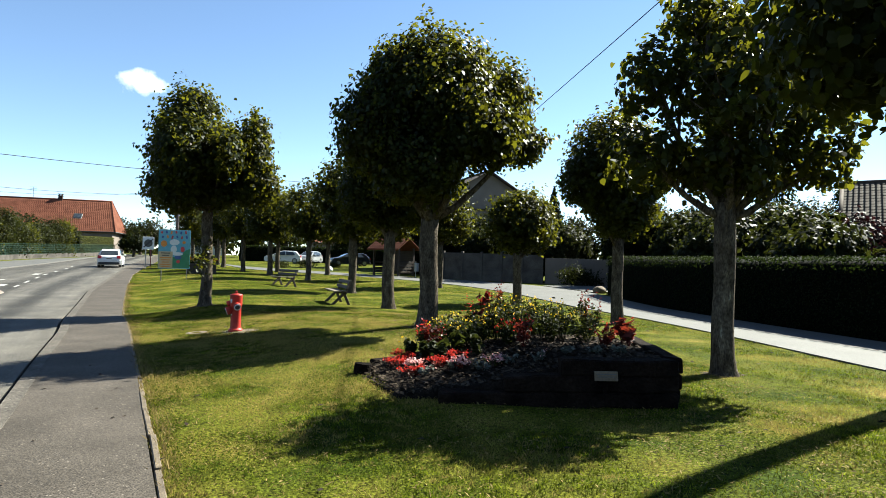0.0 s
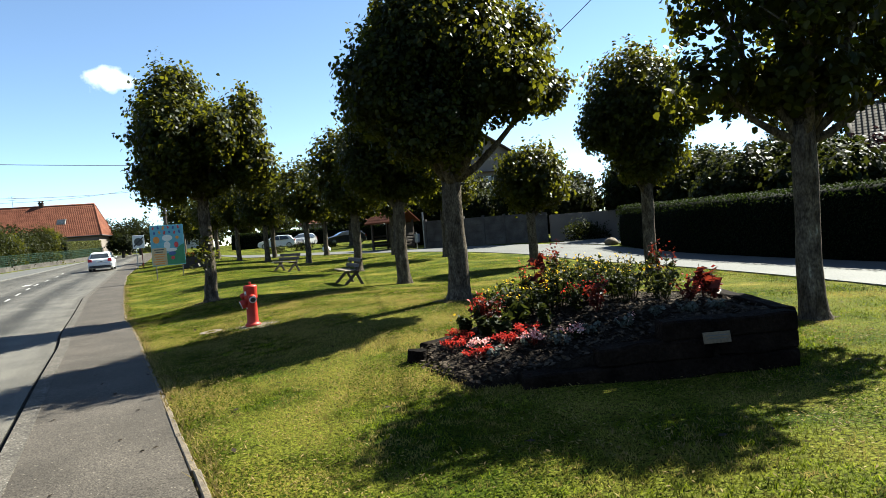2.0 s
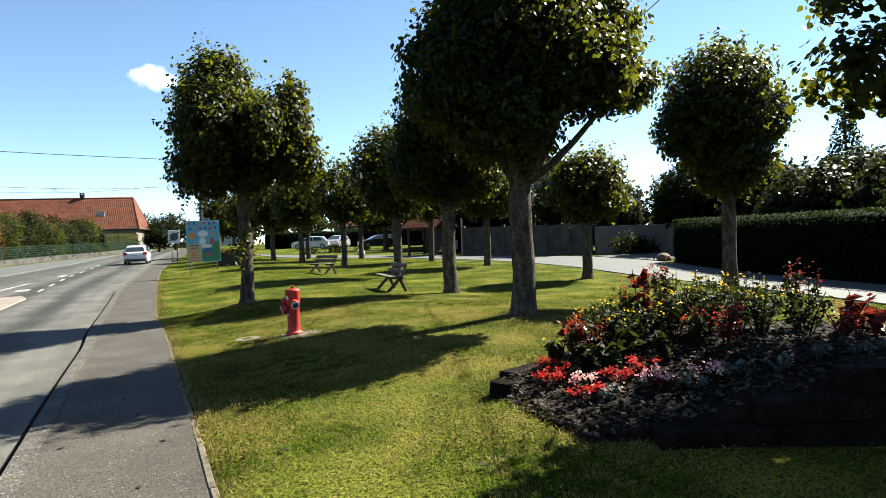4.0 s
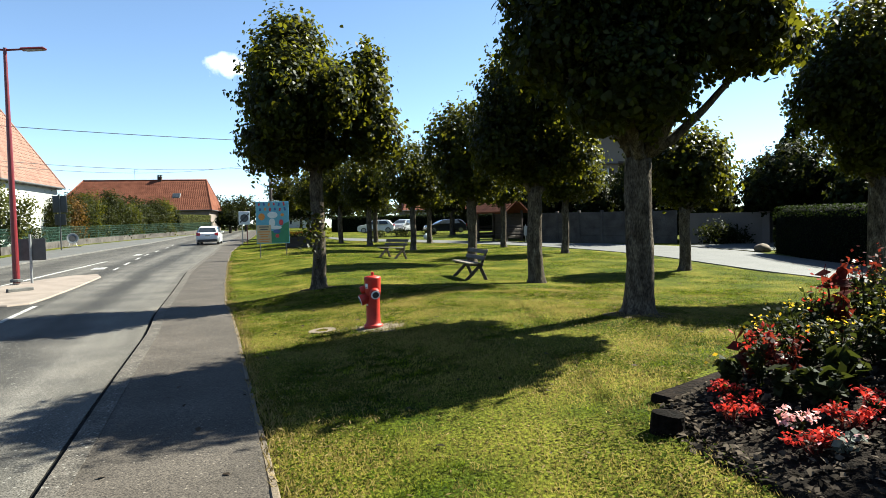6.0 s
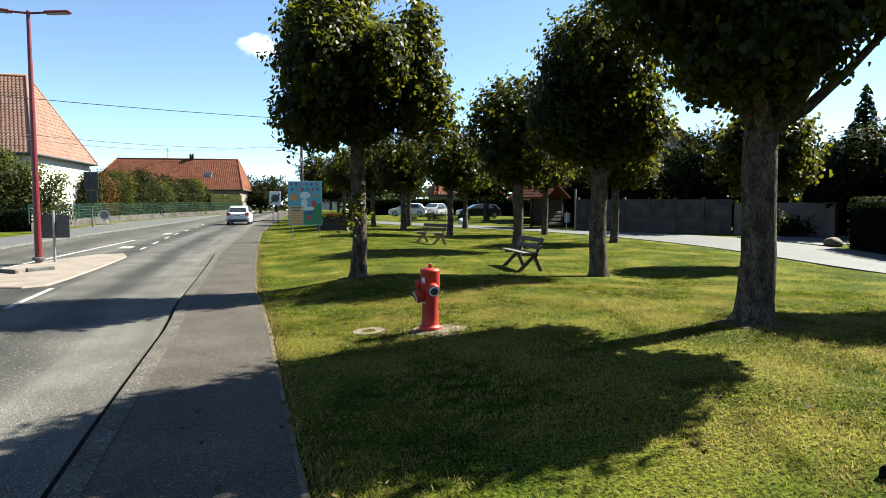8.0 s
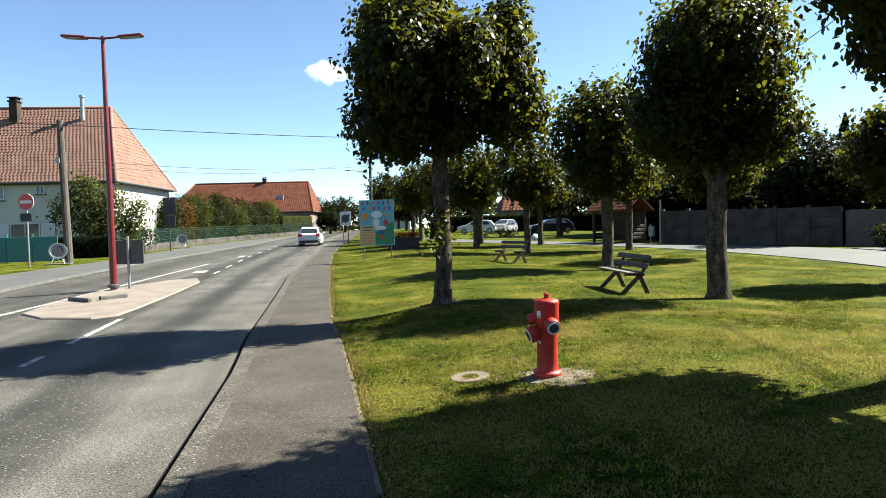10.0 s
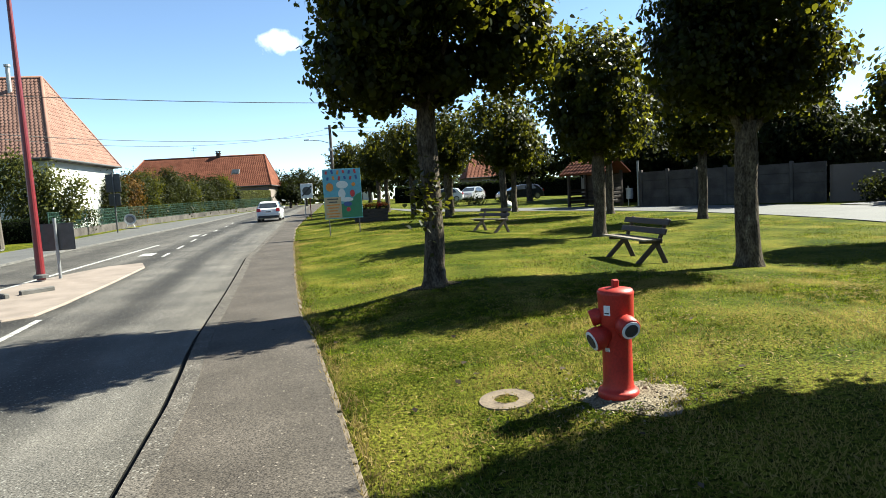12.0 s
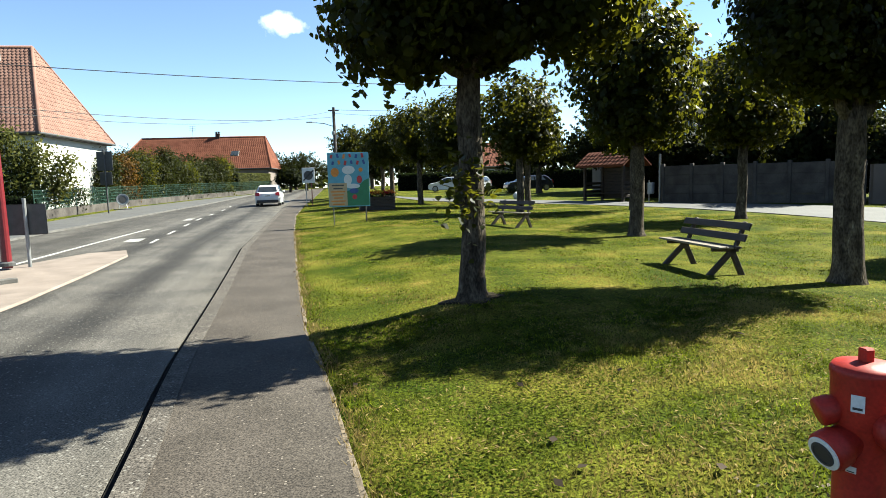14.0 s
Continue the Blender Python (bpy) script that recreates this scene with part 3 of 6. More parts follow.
gx, gy = axis(-900, -24, 20, 900, 0.35), axis(-300, -6, 56, 1500, 0.5)
XX, YY = np.meshgrid(gx, gy)
ZZ = sheet(XX, YY) + 0.012 * np.sin(XX * 1.7 + 1.3 * np.sin(YY * 0.9)) * np.cos(YY * 1.3) * (np.abs(XX) < 30)
nx, ny = len(gx), len(gy)
idx = np.arange(nx * ny).reshape(ny, nx)
quads = np.stack((idx[:-1, :-1], idx[:-1, 1:], idx[1:, 1:], idx[1:, :-1]), -1).reshape(-1, 4)
ground = raw("ground", np.stack((XX, YY, ZZ), -1).reshape(-1, 3), quads, M_GRASS, None, True)
tagged(ground, "sunlit mown green lawn with dry yellow patches", "lawn", kind="structure")

ys = np.concatenate((np.arange(-30, 60, 1.0), np.arange(60, 125, 4.0)))


def low(dz):
    return lambda x, y: rise(y) + dz


WALL_Y, WALL_X = (12, 40, 47, 53, 60, 75, 90, 110, 125), (-17.5, -17.8, -18.9, -19.4, -20.2, -19.4, -17.3, -17.0, -19.0)


def wall_x(y):
    return float(np.interp(y, WALL_Y, WALL_X))


def road_w(y):
    return float(np.interp(y, (-30, 36, 62, 120), (9.0, 8.6, 6.6, 6.4)))


strip("pavement", [(kerb_x(y) + 0.16, y, edge_x(y) - np.interp(y, (6, 8), (0.07, 0.05)), y) for y in ys], low(-0.10), M_WALK, 6, 0.2, None, "grey-brown asphalt footpath beside the road", "pavement")
strip("kerb", [(kerb_x(y) - 0.02, y, kerb_x(y) + 0.16, y) for y in ys], low(-0.094), M_KERBN, 1, 0.16, None, "low grey stone kerb along the road", "kerb")
strip("kerb_joint", [(kerb_x(y) - 0.085, y, kerb_x(y) - 0.015, y) for y in ys], low(-0.148), M_TAR, 1, 0.16, None, "black bitumen joint along the kerb", "joint")
strip("road", [(kerb_x(y) - road_w(y), y, kerb_x(y) - 0.10, y) for y in ys], low(-0.155), M_ROAD, 9, 0.2, None, "worn grey asphalt road with dark wheel bands", "road")
strip("pavement_far", [(wall_x(y) + 1.0, y, kerb_x(y) - road_w(y) - 0.16, y) for y in ys if y > 12], low(-0.09), M_SIDE, 4, 0.2, None, "pale asphalt footpath across the road", "pavement")
strip("kerb_far", [(kerb_x(y) - road_w(y) - 0.16, y, kerb_x(y) - road_w(y), y) for y in ys if y > 12], low(-0.08), M_KERB, 1, 0.16, None, "grey stone kerb across the road", "kerb")

SIDE_NEAR = ((10.9, -12), (11.2, -4), (11.7, 2), (12.2, 5.4), (13.2, 9.8), (13.9, 14.4), (14.1, 18.5), (14.6, 22.0), (15.0, 26), (14.6, 31), (13.4, 36), (11.2, 40.5), (7.6, 45.8), (2.6, 52.5), (-2.4, 59.5))
SIDE_FAR = ((15.4, -12), (15.6, -4), (15.9, 2), (16.1, 8.2), (16.7, 13.3), (17.6, 18.0), (18.6, 21.6), (19.8, 26.2), (20.0, 31.5), (18.2, 36.6), (14.3, 41.2), (9.9, 48.0), (4.4, 56), (-1, 66))


def dense(points, k=6):
    p = np.array(points, float)
    s = np.arange(len(p))
    f = np.linspace(0, len(p) - 1, (len(p) - 1) * k + 1)
    q = np.stack((np.interp(f, s, p[:, 0]), np.interp(f, s, p[:, 1])), -1)
    for _ in range(k):
        q[1:-1] = (q[:-2] + 2 * q[1:-1] + q[2:]) / 4
    return q


sn, sf = dense(SIDE_NEAR), dense(SIDE_FAR)
strip("side_road", [(a[0], a[1], b[0], b[1]) for a, b in zip(sn, sf)], lambda x, y: sheet(x, y) + 0.03, M_SIDE, 8, 0.12, None, "pale sunlit asphalt side road behind the green", "road")
strip("driveway", [(20.0, 26.4, 20.0, 32.4), (22.5, 27.6, 22.0, 32.6), (25.5, 29.4, 25.0, 32.2), (30, 31.0, 29.5, 34)], lambda x, y: sheet(x, y) + 0.045, M_SIDE, 3, 0.1, None, "grey asphalt driveway off the side road", "driveway")
strip("verge", [(wall_x(y) - 2.5, y, wall_x(y) + 1.0, y) for y in ys if 12 < y < 118], low(-0.085), M_GRASS, 3, 0.1, None, "narrow grass verge below the garden wall", "verge")

# Narrow concrete edging between footpath and lawn: short stones, a little uneven
edging = thing("lawn_edging", (0, 0, 0), "weathered concrete edging strip between footpath and lawn", "edging", kind="structure")
em = B()
box(em, (0, 0, -0.08), (0.055, 0.98, 0.2), None, 0.008)
first = part("edging_stone", em, M_EDGE, edging)
erng = random.Random(4)
for i in range(46):
    y = 1.0 + i
    x = float(edge_x(y)) - 0.03
    turn = math.degrees(math.atan2(float(edge_x(y + 0.5) - edge_x(y - 0.5)), 1.0))
    ob = first if i == 0 else first.copy()
    if i:
        scene.collection.objects.link(ob)
        ob.parent = edging
    ob.matrix_local = pose(x + erng.uniform(-0.012, 0.012), y, float(rise(y)) - (0.108 if y < 7 else 0.130) + erng.uniform(-0.012, 0.008), erng.uniform(-0.6, 0.6), erng.uniform(-3, 3), -turn + erng.uniform(-0.6, 0.6))

# Painted lines
CENTRE = [(13.5, -4.62), (18.5, -5.57), (25.5, -6.46), (30, -7.5), (41, -9.3), (52, -10.6), (63, -12.4), (90, -17)]


def centre_x(y):
    return float(np.interp(y, [c[0] for c in CENTRE], [c[1] for c in CENTRE]))


paint = thing("road_markings", (0, 0, 0), "worn white painted lines on the road", "road marking", kind="structure")


def dash(y0, y1, xf, w=0.12, name="painted_line"):
    n = max(2, int((y1 - y0) / 1.0) + 1)
    rows = [(xf(y) - w / 2, y, xf(y) + w / 2, y) for y in np.linspace(y0, y1, n)]
    strip(name, rows, lambda x, y: rise(y) - 0.149, M_WHITE, 1, 0.005, paint)


for y0, y1 in ((8.2, 9.6), (11.2, 12.7), (14.0, 14.7), (15.7, 18.5), (29.8, 31.2), (33.0, 34.6), (37.0, 38.6), (40.8, 42.4), (45, 46.5), (50, 51.5), (55, 56.5)):
    dash(y0, y1, centre_x, 0.11)
dash(19.0, 36.0, lambda y: float(np.interp(y, (19, 22.3, 31, 36), (-8.75, -8.95, -9.5, -9.75))), 0.14)
dash(30.5, 31.6, lambda y: centre_x(y) - 0.75, 0.5)
dash(41.0, 42.5, lambda y: centre_x(y) - 0.5, 0.35)

# Traffic island of pinkish concrete
isle = B()
outline = [(-8.3, 19.6), (-7.4, 18.8), (-6.2, 18.55), (-5.85, 18.9), (-5.95, 20.2), (-6.3, 23), (-6.75, 26.3), (-7.3, 27.6), (-8.2, 27.2), (-8.9, 24.6), (-8.75, 21.5)]
vs = [isle.verts.new((x, y, float(rise(y)) - 0.19)) for x, y in outline]
face = isle.faces.new(vs)
up = bmesh.ops.extrude_face_region(isle, geom=[face])["geom"]
for v in [g for g in up if isinstance(g, bmesh.types.BMVert)]:
    v.co.z += 0.075
bmesh.ops.recalc_face_normals(isle, faces=isle.faces)
bmesh.ops.bevel(isle, geom=[e for e in isle.edges if abs((e.verts[0].co.z + e.verts[1].co.z) / 2 - float(rise(23)) + 0.115) < 0.05 and abs(e.verts[0].co.z - e.verts[1].co.z) < 0.06], offset=0.03, segments=1, affect="EDGES")
tagged(part("traffic_island", isle, M_ISLE), "pinkish concrete traffic island in the road", "traffic island", kind="structure")
ik = thing("island_kerb", (-7.7, 22.2, 0), "mossy kerb stones round a weedy lamp foot", "kerb", kind="structure")
for cx, cy, sx, sy, rz in ((-8.1, 21.6, 1.0, 0.14, -35), (-7.45, 22.0, 0.7, 0.14, 50)):
    bm = B()
    box(bm, (0, 0, -0.045), (sx, sy * 0.8 if sy < 0.2 else sy, 0.13), None, 0.02)
    k = part("kerb_stone", bm, M_KERB, ik)
    k.matrix_local = pose(cx + 7.7, cy - 22.2, float(rise(cy)) - 0.03, 0, 0, rz)


# ---- the trees on the green ----
tree(1.1, 17.38, 0.155, 2.8, [(-0.6, -0.3, 4.6, 1.1, 1.4, 1.7), (-0.9, -0.5, 3.3, 0.9, 1.1, 0.8), (0.15, -0.3, 3.2, 0.65, 0.9, 0.5), (1.22, -0.3, 4.4, 0.6, 1.1, 1.4), (1.28, -0.4, 3.55, 0.88, 1.0, 0.8), (-0.6, -1.4, 4.2, 0.95, 1.0, 1.15), (0.45, -1.4, 4.2, 0.6, 0.9, 0.8), (-0.4, -0.2, 5.6, 0.7, 0.9, 0.75), (0.35, 0.5, 4.8, 0.55, 0.7, 0.8)], 15000, 0.13, 11, "slim pollarded linden with a forked crown near the footpath", (0.0, 0), droopy=(-0.1, -0.25, 1.45, 200), skirt=0.6)
tree(6.05, 11.2, 0.215, 2.35, [(-0.1, -0.3, 5.0, 1.6, 1.6, 1.65), (-1.35, -0.3, 4.2, 0.95, 1.1, 1.1), (-0.75, -0.1, 5.3, 0.95, 1.0, 0.9), (1.45, -0.1, 5.0, 1.0, 1.1, 1.15), (-0.55, -0.7, 3.3, 1.15, 1.1, 0.8), (2.05, -0.3, 4.1, 0.7, 0.7, 0.5), (0.3, 1.0, 4.4, 1.3, 1.1, 1.2), (0.7, -1.1, 4.1, 1.1, 0.95, 0.85), (0.2, 0.95, 3.35, 0.95, 0.8, 0.6)], 23000, 0.13, 12, "large pollarded linden with wide dark crown by the flower bed", skirt=0.0)
tree(12.37, 19.97, 0.175, 1.75, [(0.1, 0, 3.15, 1.55, 1.5, 1.35), (0.9, 0.3, 2.8, 0.9, 0.9, 0.8)], 8500, 0.13, 13, "low round-crowned linden beside the side road")
tree(6.72, 17.95, 0.20, 2.3, [(0, 0, 4.75, 1.65, 1.6, 1.7), (-0.75, 0, 3.6, 1.1, 1.1, 1.05), (0.75, 0, 3.5, 1.05, 1.05, 0.95)], 12000, 0.13, 14)
tree(12.1, 12.85, 0.17, 2.1, [(-0.2, 0, 4.55, 1.45, 1.4, 1.45), (0.1, 0, 3.2, 1.1, 1.1, 0.8), (-1.0, 0, 3.9, 0.85, 0.9, 0.9), (1.0, 0, 4.3, 0.8, 0.8, 0.9)], 10000, 0.13, 15)
tree(9.12, 5.68, 0.165, 2.4, [(0.15, 0.0, 4.6, 1.05, 1.05, 1.15), (-1.0, 0.5, 4.5, 0.65, 0.75, 0.75), (1.1, -0.5, 4.0, 0.8, 0.85, 0.85), (0, 0, 3.25, 1.0, 1.0, 0.55), (1.1, -0.5, 3.2, 0.65, 0.7, 0.45), (-1.1, 0.4, 3.25, 0.75, 0.7, 0.55), (0.4, 0.7, 5.4, 0.7, 0.7, 0.65), (-0.6, -0.8, 4.0, 0.7, 0.7, 0.7), (1.5, 0.3, 4.9, 0.5, 0.55, 0.55), (0.5, -1.0, 5.0, 0.6, 0.55, 0.55), (-0.4, 0.3, 5.6, 0.55, 0.55, 0.45)], 9000, 0.11, 16, "pollarded linden with a loose tufted crown beside the flower bed", skirt=0.9)
tree(6.88, 25.78, 0.19, 2.35, [(-0.15, 0, 4.5, 2.0, 1.85, 1.9), (0.1, 0, 3.2, 1.65, 1.5, 1.0)], 9900, 0.14, 17)
tree(7.3, -0.5, 0.17, 2.2, [(-0.4, 0.7, 4.0, 1.6, 1.7, 1.5), (-0.9, 1.7, 3.3, 0.9, 1.0, 0.75), (0.5, 0.3, 4.2, 1.2, 1.4, 1.4)], 12000, 0.13, 18)
for i, (x, y) in enumerate(((6.0, 36.2), (3.98, 42.4), (2.2, 46.5), (4.8, 48.0), (8.2, 44.0), (11.3, 36.5), (12.4, 29.85), (0.64, 53.5))):
    tree(x, y, 0.17, 2.3, [(0.1 * (i % 3 - 1), 0, 4.2 + 0.15 * (i % 2), 2.05, 1.95, 2.0), (0.3 * (-1) ** i, 0, 3.3, 1.75, 1.6, 1.05)], 6500, 0.15, 30 + i)
tree(0.0, 60.0, 0.17, 2.2, [(0, 0, 4.0, 1.9, 1.9, 1.7)], 5000, 0.17, 41)
tree(-2.6, 64.5, 0.17, 2.2, [(0, 0, 4.2, 2.1, 2.0, 2.0)], 5000, 0.17, 42)


# ---- the fire hydrant ----
def hydrant(x, y):
    z = float(sheet(x, y))
    h = thing("fire_hydrant", (x, y, z), "red painted cast-iron fire hydrant on a gravel pad", "fire hydrant", 0)
    bm = B()
    lathe(bm, [(0.148, -0.03), (0.148, 0.035), (0.14, 0.05), (0.122, 0.055), (0.115, 0.075), (0.108, 0.11), (0.106, 0.50), (0.112, 0.52), (0.125, 0.56), (0.128, 0.74), (0.132, 0.76), (0.132, 0.775), (0.120, 0.795), (0.05, 0.808), (0.02, 0.81)], 32)
    part("barrel", bm, M_RED, h, "", True)
    bm = B()
    box(bm, (0, 0, 0.835), (0.046, 0.046, 0.06), None, 0.006)
    part("operating_nut", bm, M_RED, h)
    for yaw, zz, r, reach, ring in ((-82, 0.60, 0.080, 0.215, True), (-172, 0.50, 0.086, 0.21, True), (-194, 0.645, 0.062, 0.195, False)):
        # each outlet leans slightly down, as a stub with a collar and a cap
        m = Matrix.Translation((0, 0, zz)) @ Euler((0, radians(110), radians(yaw))).to_matrix().to_4x4()
        bm = B()
        lathe(bm, [(r * 0.86, 0.04), (r * 0.86, 0.12), (r * 0.98, 0.135), (r, 0.15), (r, reach - 0.01), (r * 0.93, reach)], 24, m)
        o = part("outlet", bm, M_RED, h, "", True)
        if ring:
            bm = B()
            lathe(bm, [(r * 0.86, reach - 0.01), (r * 0.86, reach + 0.006), (r * 0.62, reach + 0.008)], 24, m)
            part("seal_ring", bm, M_WHITEP, o, "pale worn ring")
            bm = B()
            lathe(bm, [(r * 0.63, reach), (r * 0.63, reach + 0.012), (r * 0.5, reach + 0.014), (r * 0.48, reach + 0.010)], 20, m)
            part("plug", bm, M_BLACK, o, "dark round plug")
    for yaw, zz, s in ((-140, 0.655, (0.05, 0.072)), (-150, 0.36, (0.04, 0.028))):
        d = Vector((math.cos(radians(yaw)), math.sin(radians(yaw)), 0))
        bm = B()
        rr = 0.128 if zz > 0.5 else 0.107
        box(bm, d * rr + Vector((0, 0, zz)), (s[0], 0.004, s[1]), Euler((0, 0, radians(yaw + 90))).to_matrix(), 0.001)
        sticker = part("sticker", bm, M_WHITEP, h, "small white sticker with a dark mark")
        bm = B()
        box(bm, d * (rr + 0.0032) + Vector((0, 0, zz - s[1] * 0.28)), (s[0] * 0.7, 0.002, s[1] * 0.14), Euler((0, 0, radians(yaw + 90))).to_matrix())
        part("printed_bar", bm, M_BLACK, sticker)


hydrant(1.985, 12.0)


def disc_on_lawn(name, x, y, rx, ry, rot, mt, label, category, hole=0.0, dz=0.02, rough=0.1, seed=0):
    rng = random.Random(seed)
    bm = B()
    n = 40
    z0 = float(sheet(x, y))
    outer, outer_low, inner = [], [], []
    for k in range(n):
        a = 2 * math.pi * k / n
        f = 1 + rough * 1.6 * noise.noise(Vector((1.4 * math.cos(a), 1.4 * math.sin(a), seed)))
        p = Vector((rx * f * math.cos(a), ry * f * math.sin(a), 0))
        p.rotate(Euler((0, 0, radians(rot))))
        zl = float(sheet(x + p.x, y + p.y)) - z0
        outer.append(bm.verts.new((p.x, p.y, zl + dz)))
        outer_low.append(bm.verts.new((p.x * 1.04, p.y * 1.04, zl - 0.06)))
        inner.append(bm.verts.new((p.x * hole, p.y * hole, dz)) if hole else None)
    for k in range(n):
        j = (k + 1) % n
        bm.faces.new((outer_low[k], outer_low[j], outer[j], outer[k]))
        if hole:
            bm.faces.new((outer[k], outer[j], inner[j], inner[k]))
    if hole:
        deep = [bm.verts.new(v.co - Vector((0, 0, 0.05))) for v in inner]
        for k in range(n):
            j = (k + 1) % n
            bm.faces.new((inner[k], inner[j], deep[j], deep[k]))
        bm.faces.new(deep)
    else:
        c = bm.verts.new((0, 0, dz + 0.015))
        for k in range(n):
            bm.faces.new((outer[k], outer[(k + 1) % n], c))
    ob = part(name, bm, mt)
    ob.location = (x, y, z0)
    return tagged(ob, label, category)


disc_on_lawn("gravel_pad", 2.08, 11.95, 0.42, 0.27, -20, M_GRAVEL, "pale gravelly concrete pad under the hydrant", "pad", 0, 0.0, 0.5, 3)
disc_on_lawn("valve_cover_ring", 1.19, 12.28, 0.215, 0.215, 0, M_RING, "worn round concrete ring set in the lawn", "valve cover", 0.45, 0.006, 0.02, 5)


for tx, ty, tr in ((6.05, 11.2, 0.5), (9.12, 5.68, 0.36), (1.1, 17.38, 0.34)):
    disc_on_lawn("bare_earth", tx, ty, tr, tr * 0.85, 20, M_EARTH, "bare dry earth round the foot of a tree", "earth", 0, 0.004, 0.5, int(tx * 7))


# ---- benches ----
def bench(x, y, rot, label):
    """Faces local -y; long axis x."""
    b = thing("bench", (x, y, float(sheet(x, y))), label, "bench", rot, "park benches")
    L = 1.9
    for s in (-1, 1):
        fx = s * 0.70
        for name, p0, p1, w in (("front_leg", (fx, -0.34, -0.03), (fx, 0.13, 0.44), 0.05), ("rear_leg", (fx, 0.26, -0.03), (fx, 0.06, 0.42), 0.05), ("back_support", (fx, 0.10, 0.36), (fx, 0.30, 0.83), 0.045), ("seat_bearer", (fx, -0.26, 0.42), (fx, 0.18, 0.40), 0.04)):
            a, c = Vector(p0), Vector(p1)
            d = c - a
            bm = B()
            box(bm, (a + c) / 2, (0.06, 0.085 if "leg" in name else 0.06, d.length), Euler((-math.atan2(d.y, d.z), 0, 0)).to_matrix(), 0.006)
            part(name, bm, M_WOODD, b)
    for i, (yy, zz) in enumerate(((-0.24, 0.465), (-0.11, 0.462), (0.02, 0.458))):
        bm = B()
        box(bm, (0, yy, zz), (L, 0.118, 0.034), None, 0.006)
        part("seat_plank", bm, M_WOODL if i < 2 else M_WOODD, b, "sun-bleached plank" if i < 2 else "")
    for yy, zz in ((0.165, 0.60), (0.235, 0.77)):
        bm = B()
        box(bm, (0, yy - 0.02, zz), (L, 0.032, 0.115), Euler((radians(-22), 0, 0)).to_matrix(), 0.006)
        part("back_plank", bm, M_WOODD, b)


bench(5.28, 19.38, -88, "dark wooden park bench with slanted legs on the lawn")
bench(4.12, 29.3, -66, "dark wooden park bench with slanted legs by a linden")


# ---- the flower bed ----
BED = [(3.82, 6.8, 0.10), (3.62, 6.1, 0.03), (3.85, 5.02, 0.05), (4.65, 4.82, 0.14), (5.5, 4.6, 0.34), (6.25, 4.4, 0.46), (6.9, 4.24, 0.48), (7.4, 5.3, 0.46), (7.85, 6.4, 0.42), (7.6, 7.6, 0.34), (7.1, 8.5, 0.24), (6.0, 8.0, 0.2), (4.9, 7.4, 0.18)]
BEDC = (5.9, 6.35, 0.5)


def soil(f, k):
    """A place in the bed: f from centre to rim, k along the rim (0 to 1)."""
    n = len(BED)
    u = (k % 1.0) * n
    i = int(u)
    a, b = BED[i % n], BED[(i + 1) % n]
    rim = [a[j] + (b[j] - a[j]) * (u - i) for j in range(3)]
    return Vector([BEDC[j] + (rim[j] - BEDC[j]) * f for j in range(3)])


bm = B()
rings = []
for fi in range(11):
    f = max(0.02, fi / 10)
    ring = []
    for k in range(72):
        p = soil(f, k / 72)
        p.z += 0.03 * noise.noise(p * 3.0) + 0.015 * noise.noise(p * 9.0)
        ring.append(bm.verts.new(p))
    rings.append(ring)
bm.faces.new(rings[0])
for a, b in zip(rings, rings[1:]):
    for k in range(72):
        bm.faces.new((a[k], b[k], b[(k + 1) % 72], a[(k + 1) % 72]))
skirt = [bm.verts.new((v.co.x, v.co.y, -0.2)) for v in rings[-1]]
for k in range(72):
    bm.faces.new((rings[-1][k], skirt[k], skirt[(k + 1) % 72], rings[-1][(k + 1) % 72]))
bmesh.ops.recalc_face_normals(bm, faces=bm.faces)
bed = thing("flower_bed", (0, 0, 0), "raised flower bed of mulched soil inside dark sleepers", "flower bed")
part("soil_mound", bm, M_SOIL, bed, "", True)
rng = np.random.default_rng(77)
cp = np.array([soil(math.sqrt(rng.random()), rng.random()) for _ in range(6500)]) + np.array((0, 0, 0.02))
chips = scatter("bark_mulch", cp, rng.uniform(0.03, 0.075, len(cp)), M_CHIP, None, rng, LEAF4, np.tile((0, 0, 1.6), (len(cp), 1)), 0)
tagged(chips, "loose pale and brown bark chips on the flower bed", "mulch", kind="stuff")


def sleeper(a, b, z0, h, w=0.2, name="timber_sleeper"):
    a, b = Vector(a), Vector(b)
    d = b - a
    bm = B()
    box(bm, (0, 0, 0), (d.length, w, h - 0.008), None, 0.018)
    bmesh.ops.subdivide_edges(bm, edges=[e for e in bm.edges if e.calc_length() > 0.5], cuts=9)
    for v in bm.verts:
        v.co += Vector((0.25, 1, 1)) * 0.03 * noise.noise(v.co * 4 + Vector((a.x * 3, z0 * 9, 1)))
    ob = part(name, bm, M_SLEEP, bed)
    m = (a + b) / 2
    ob.matrix_world = pose(m.x, m.y, z0 + h / 2, 0, 0, math.degrees(math.atan2(d.y, d.x)))
    return ob


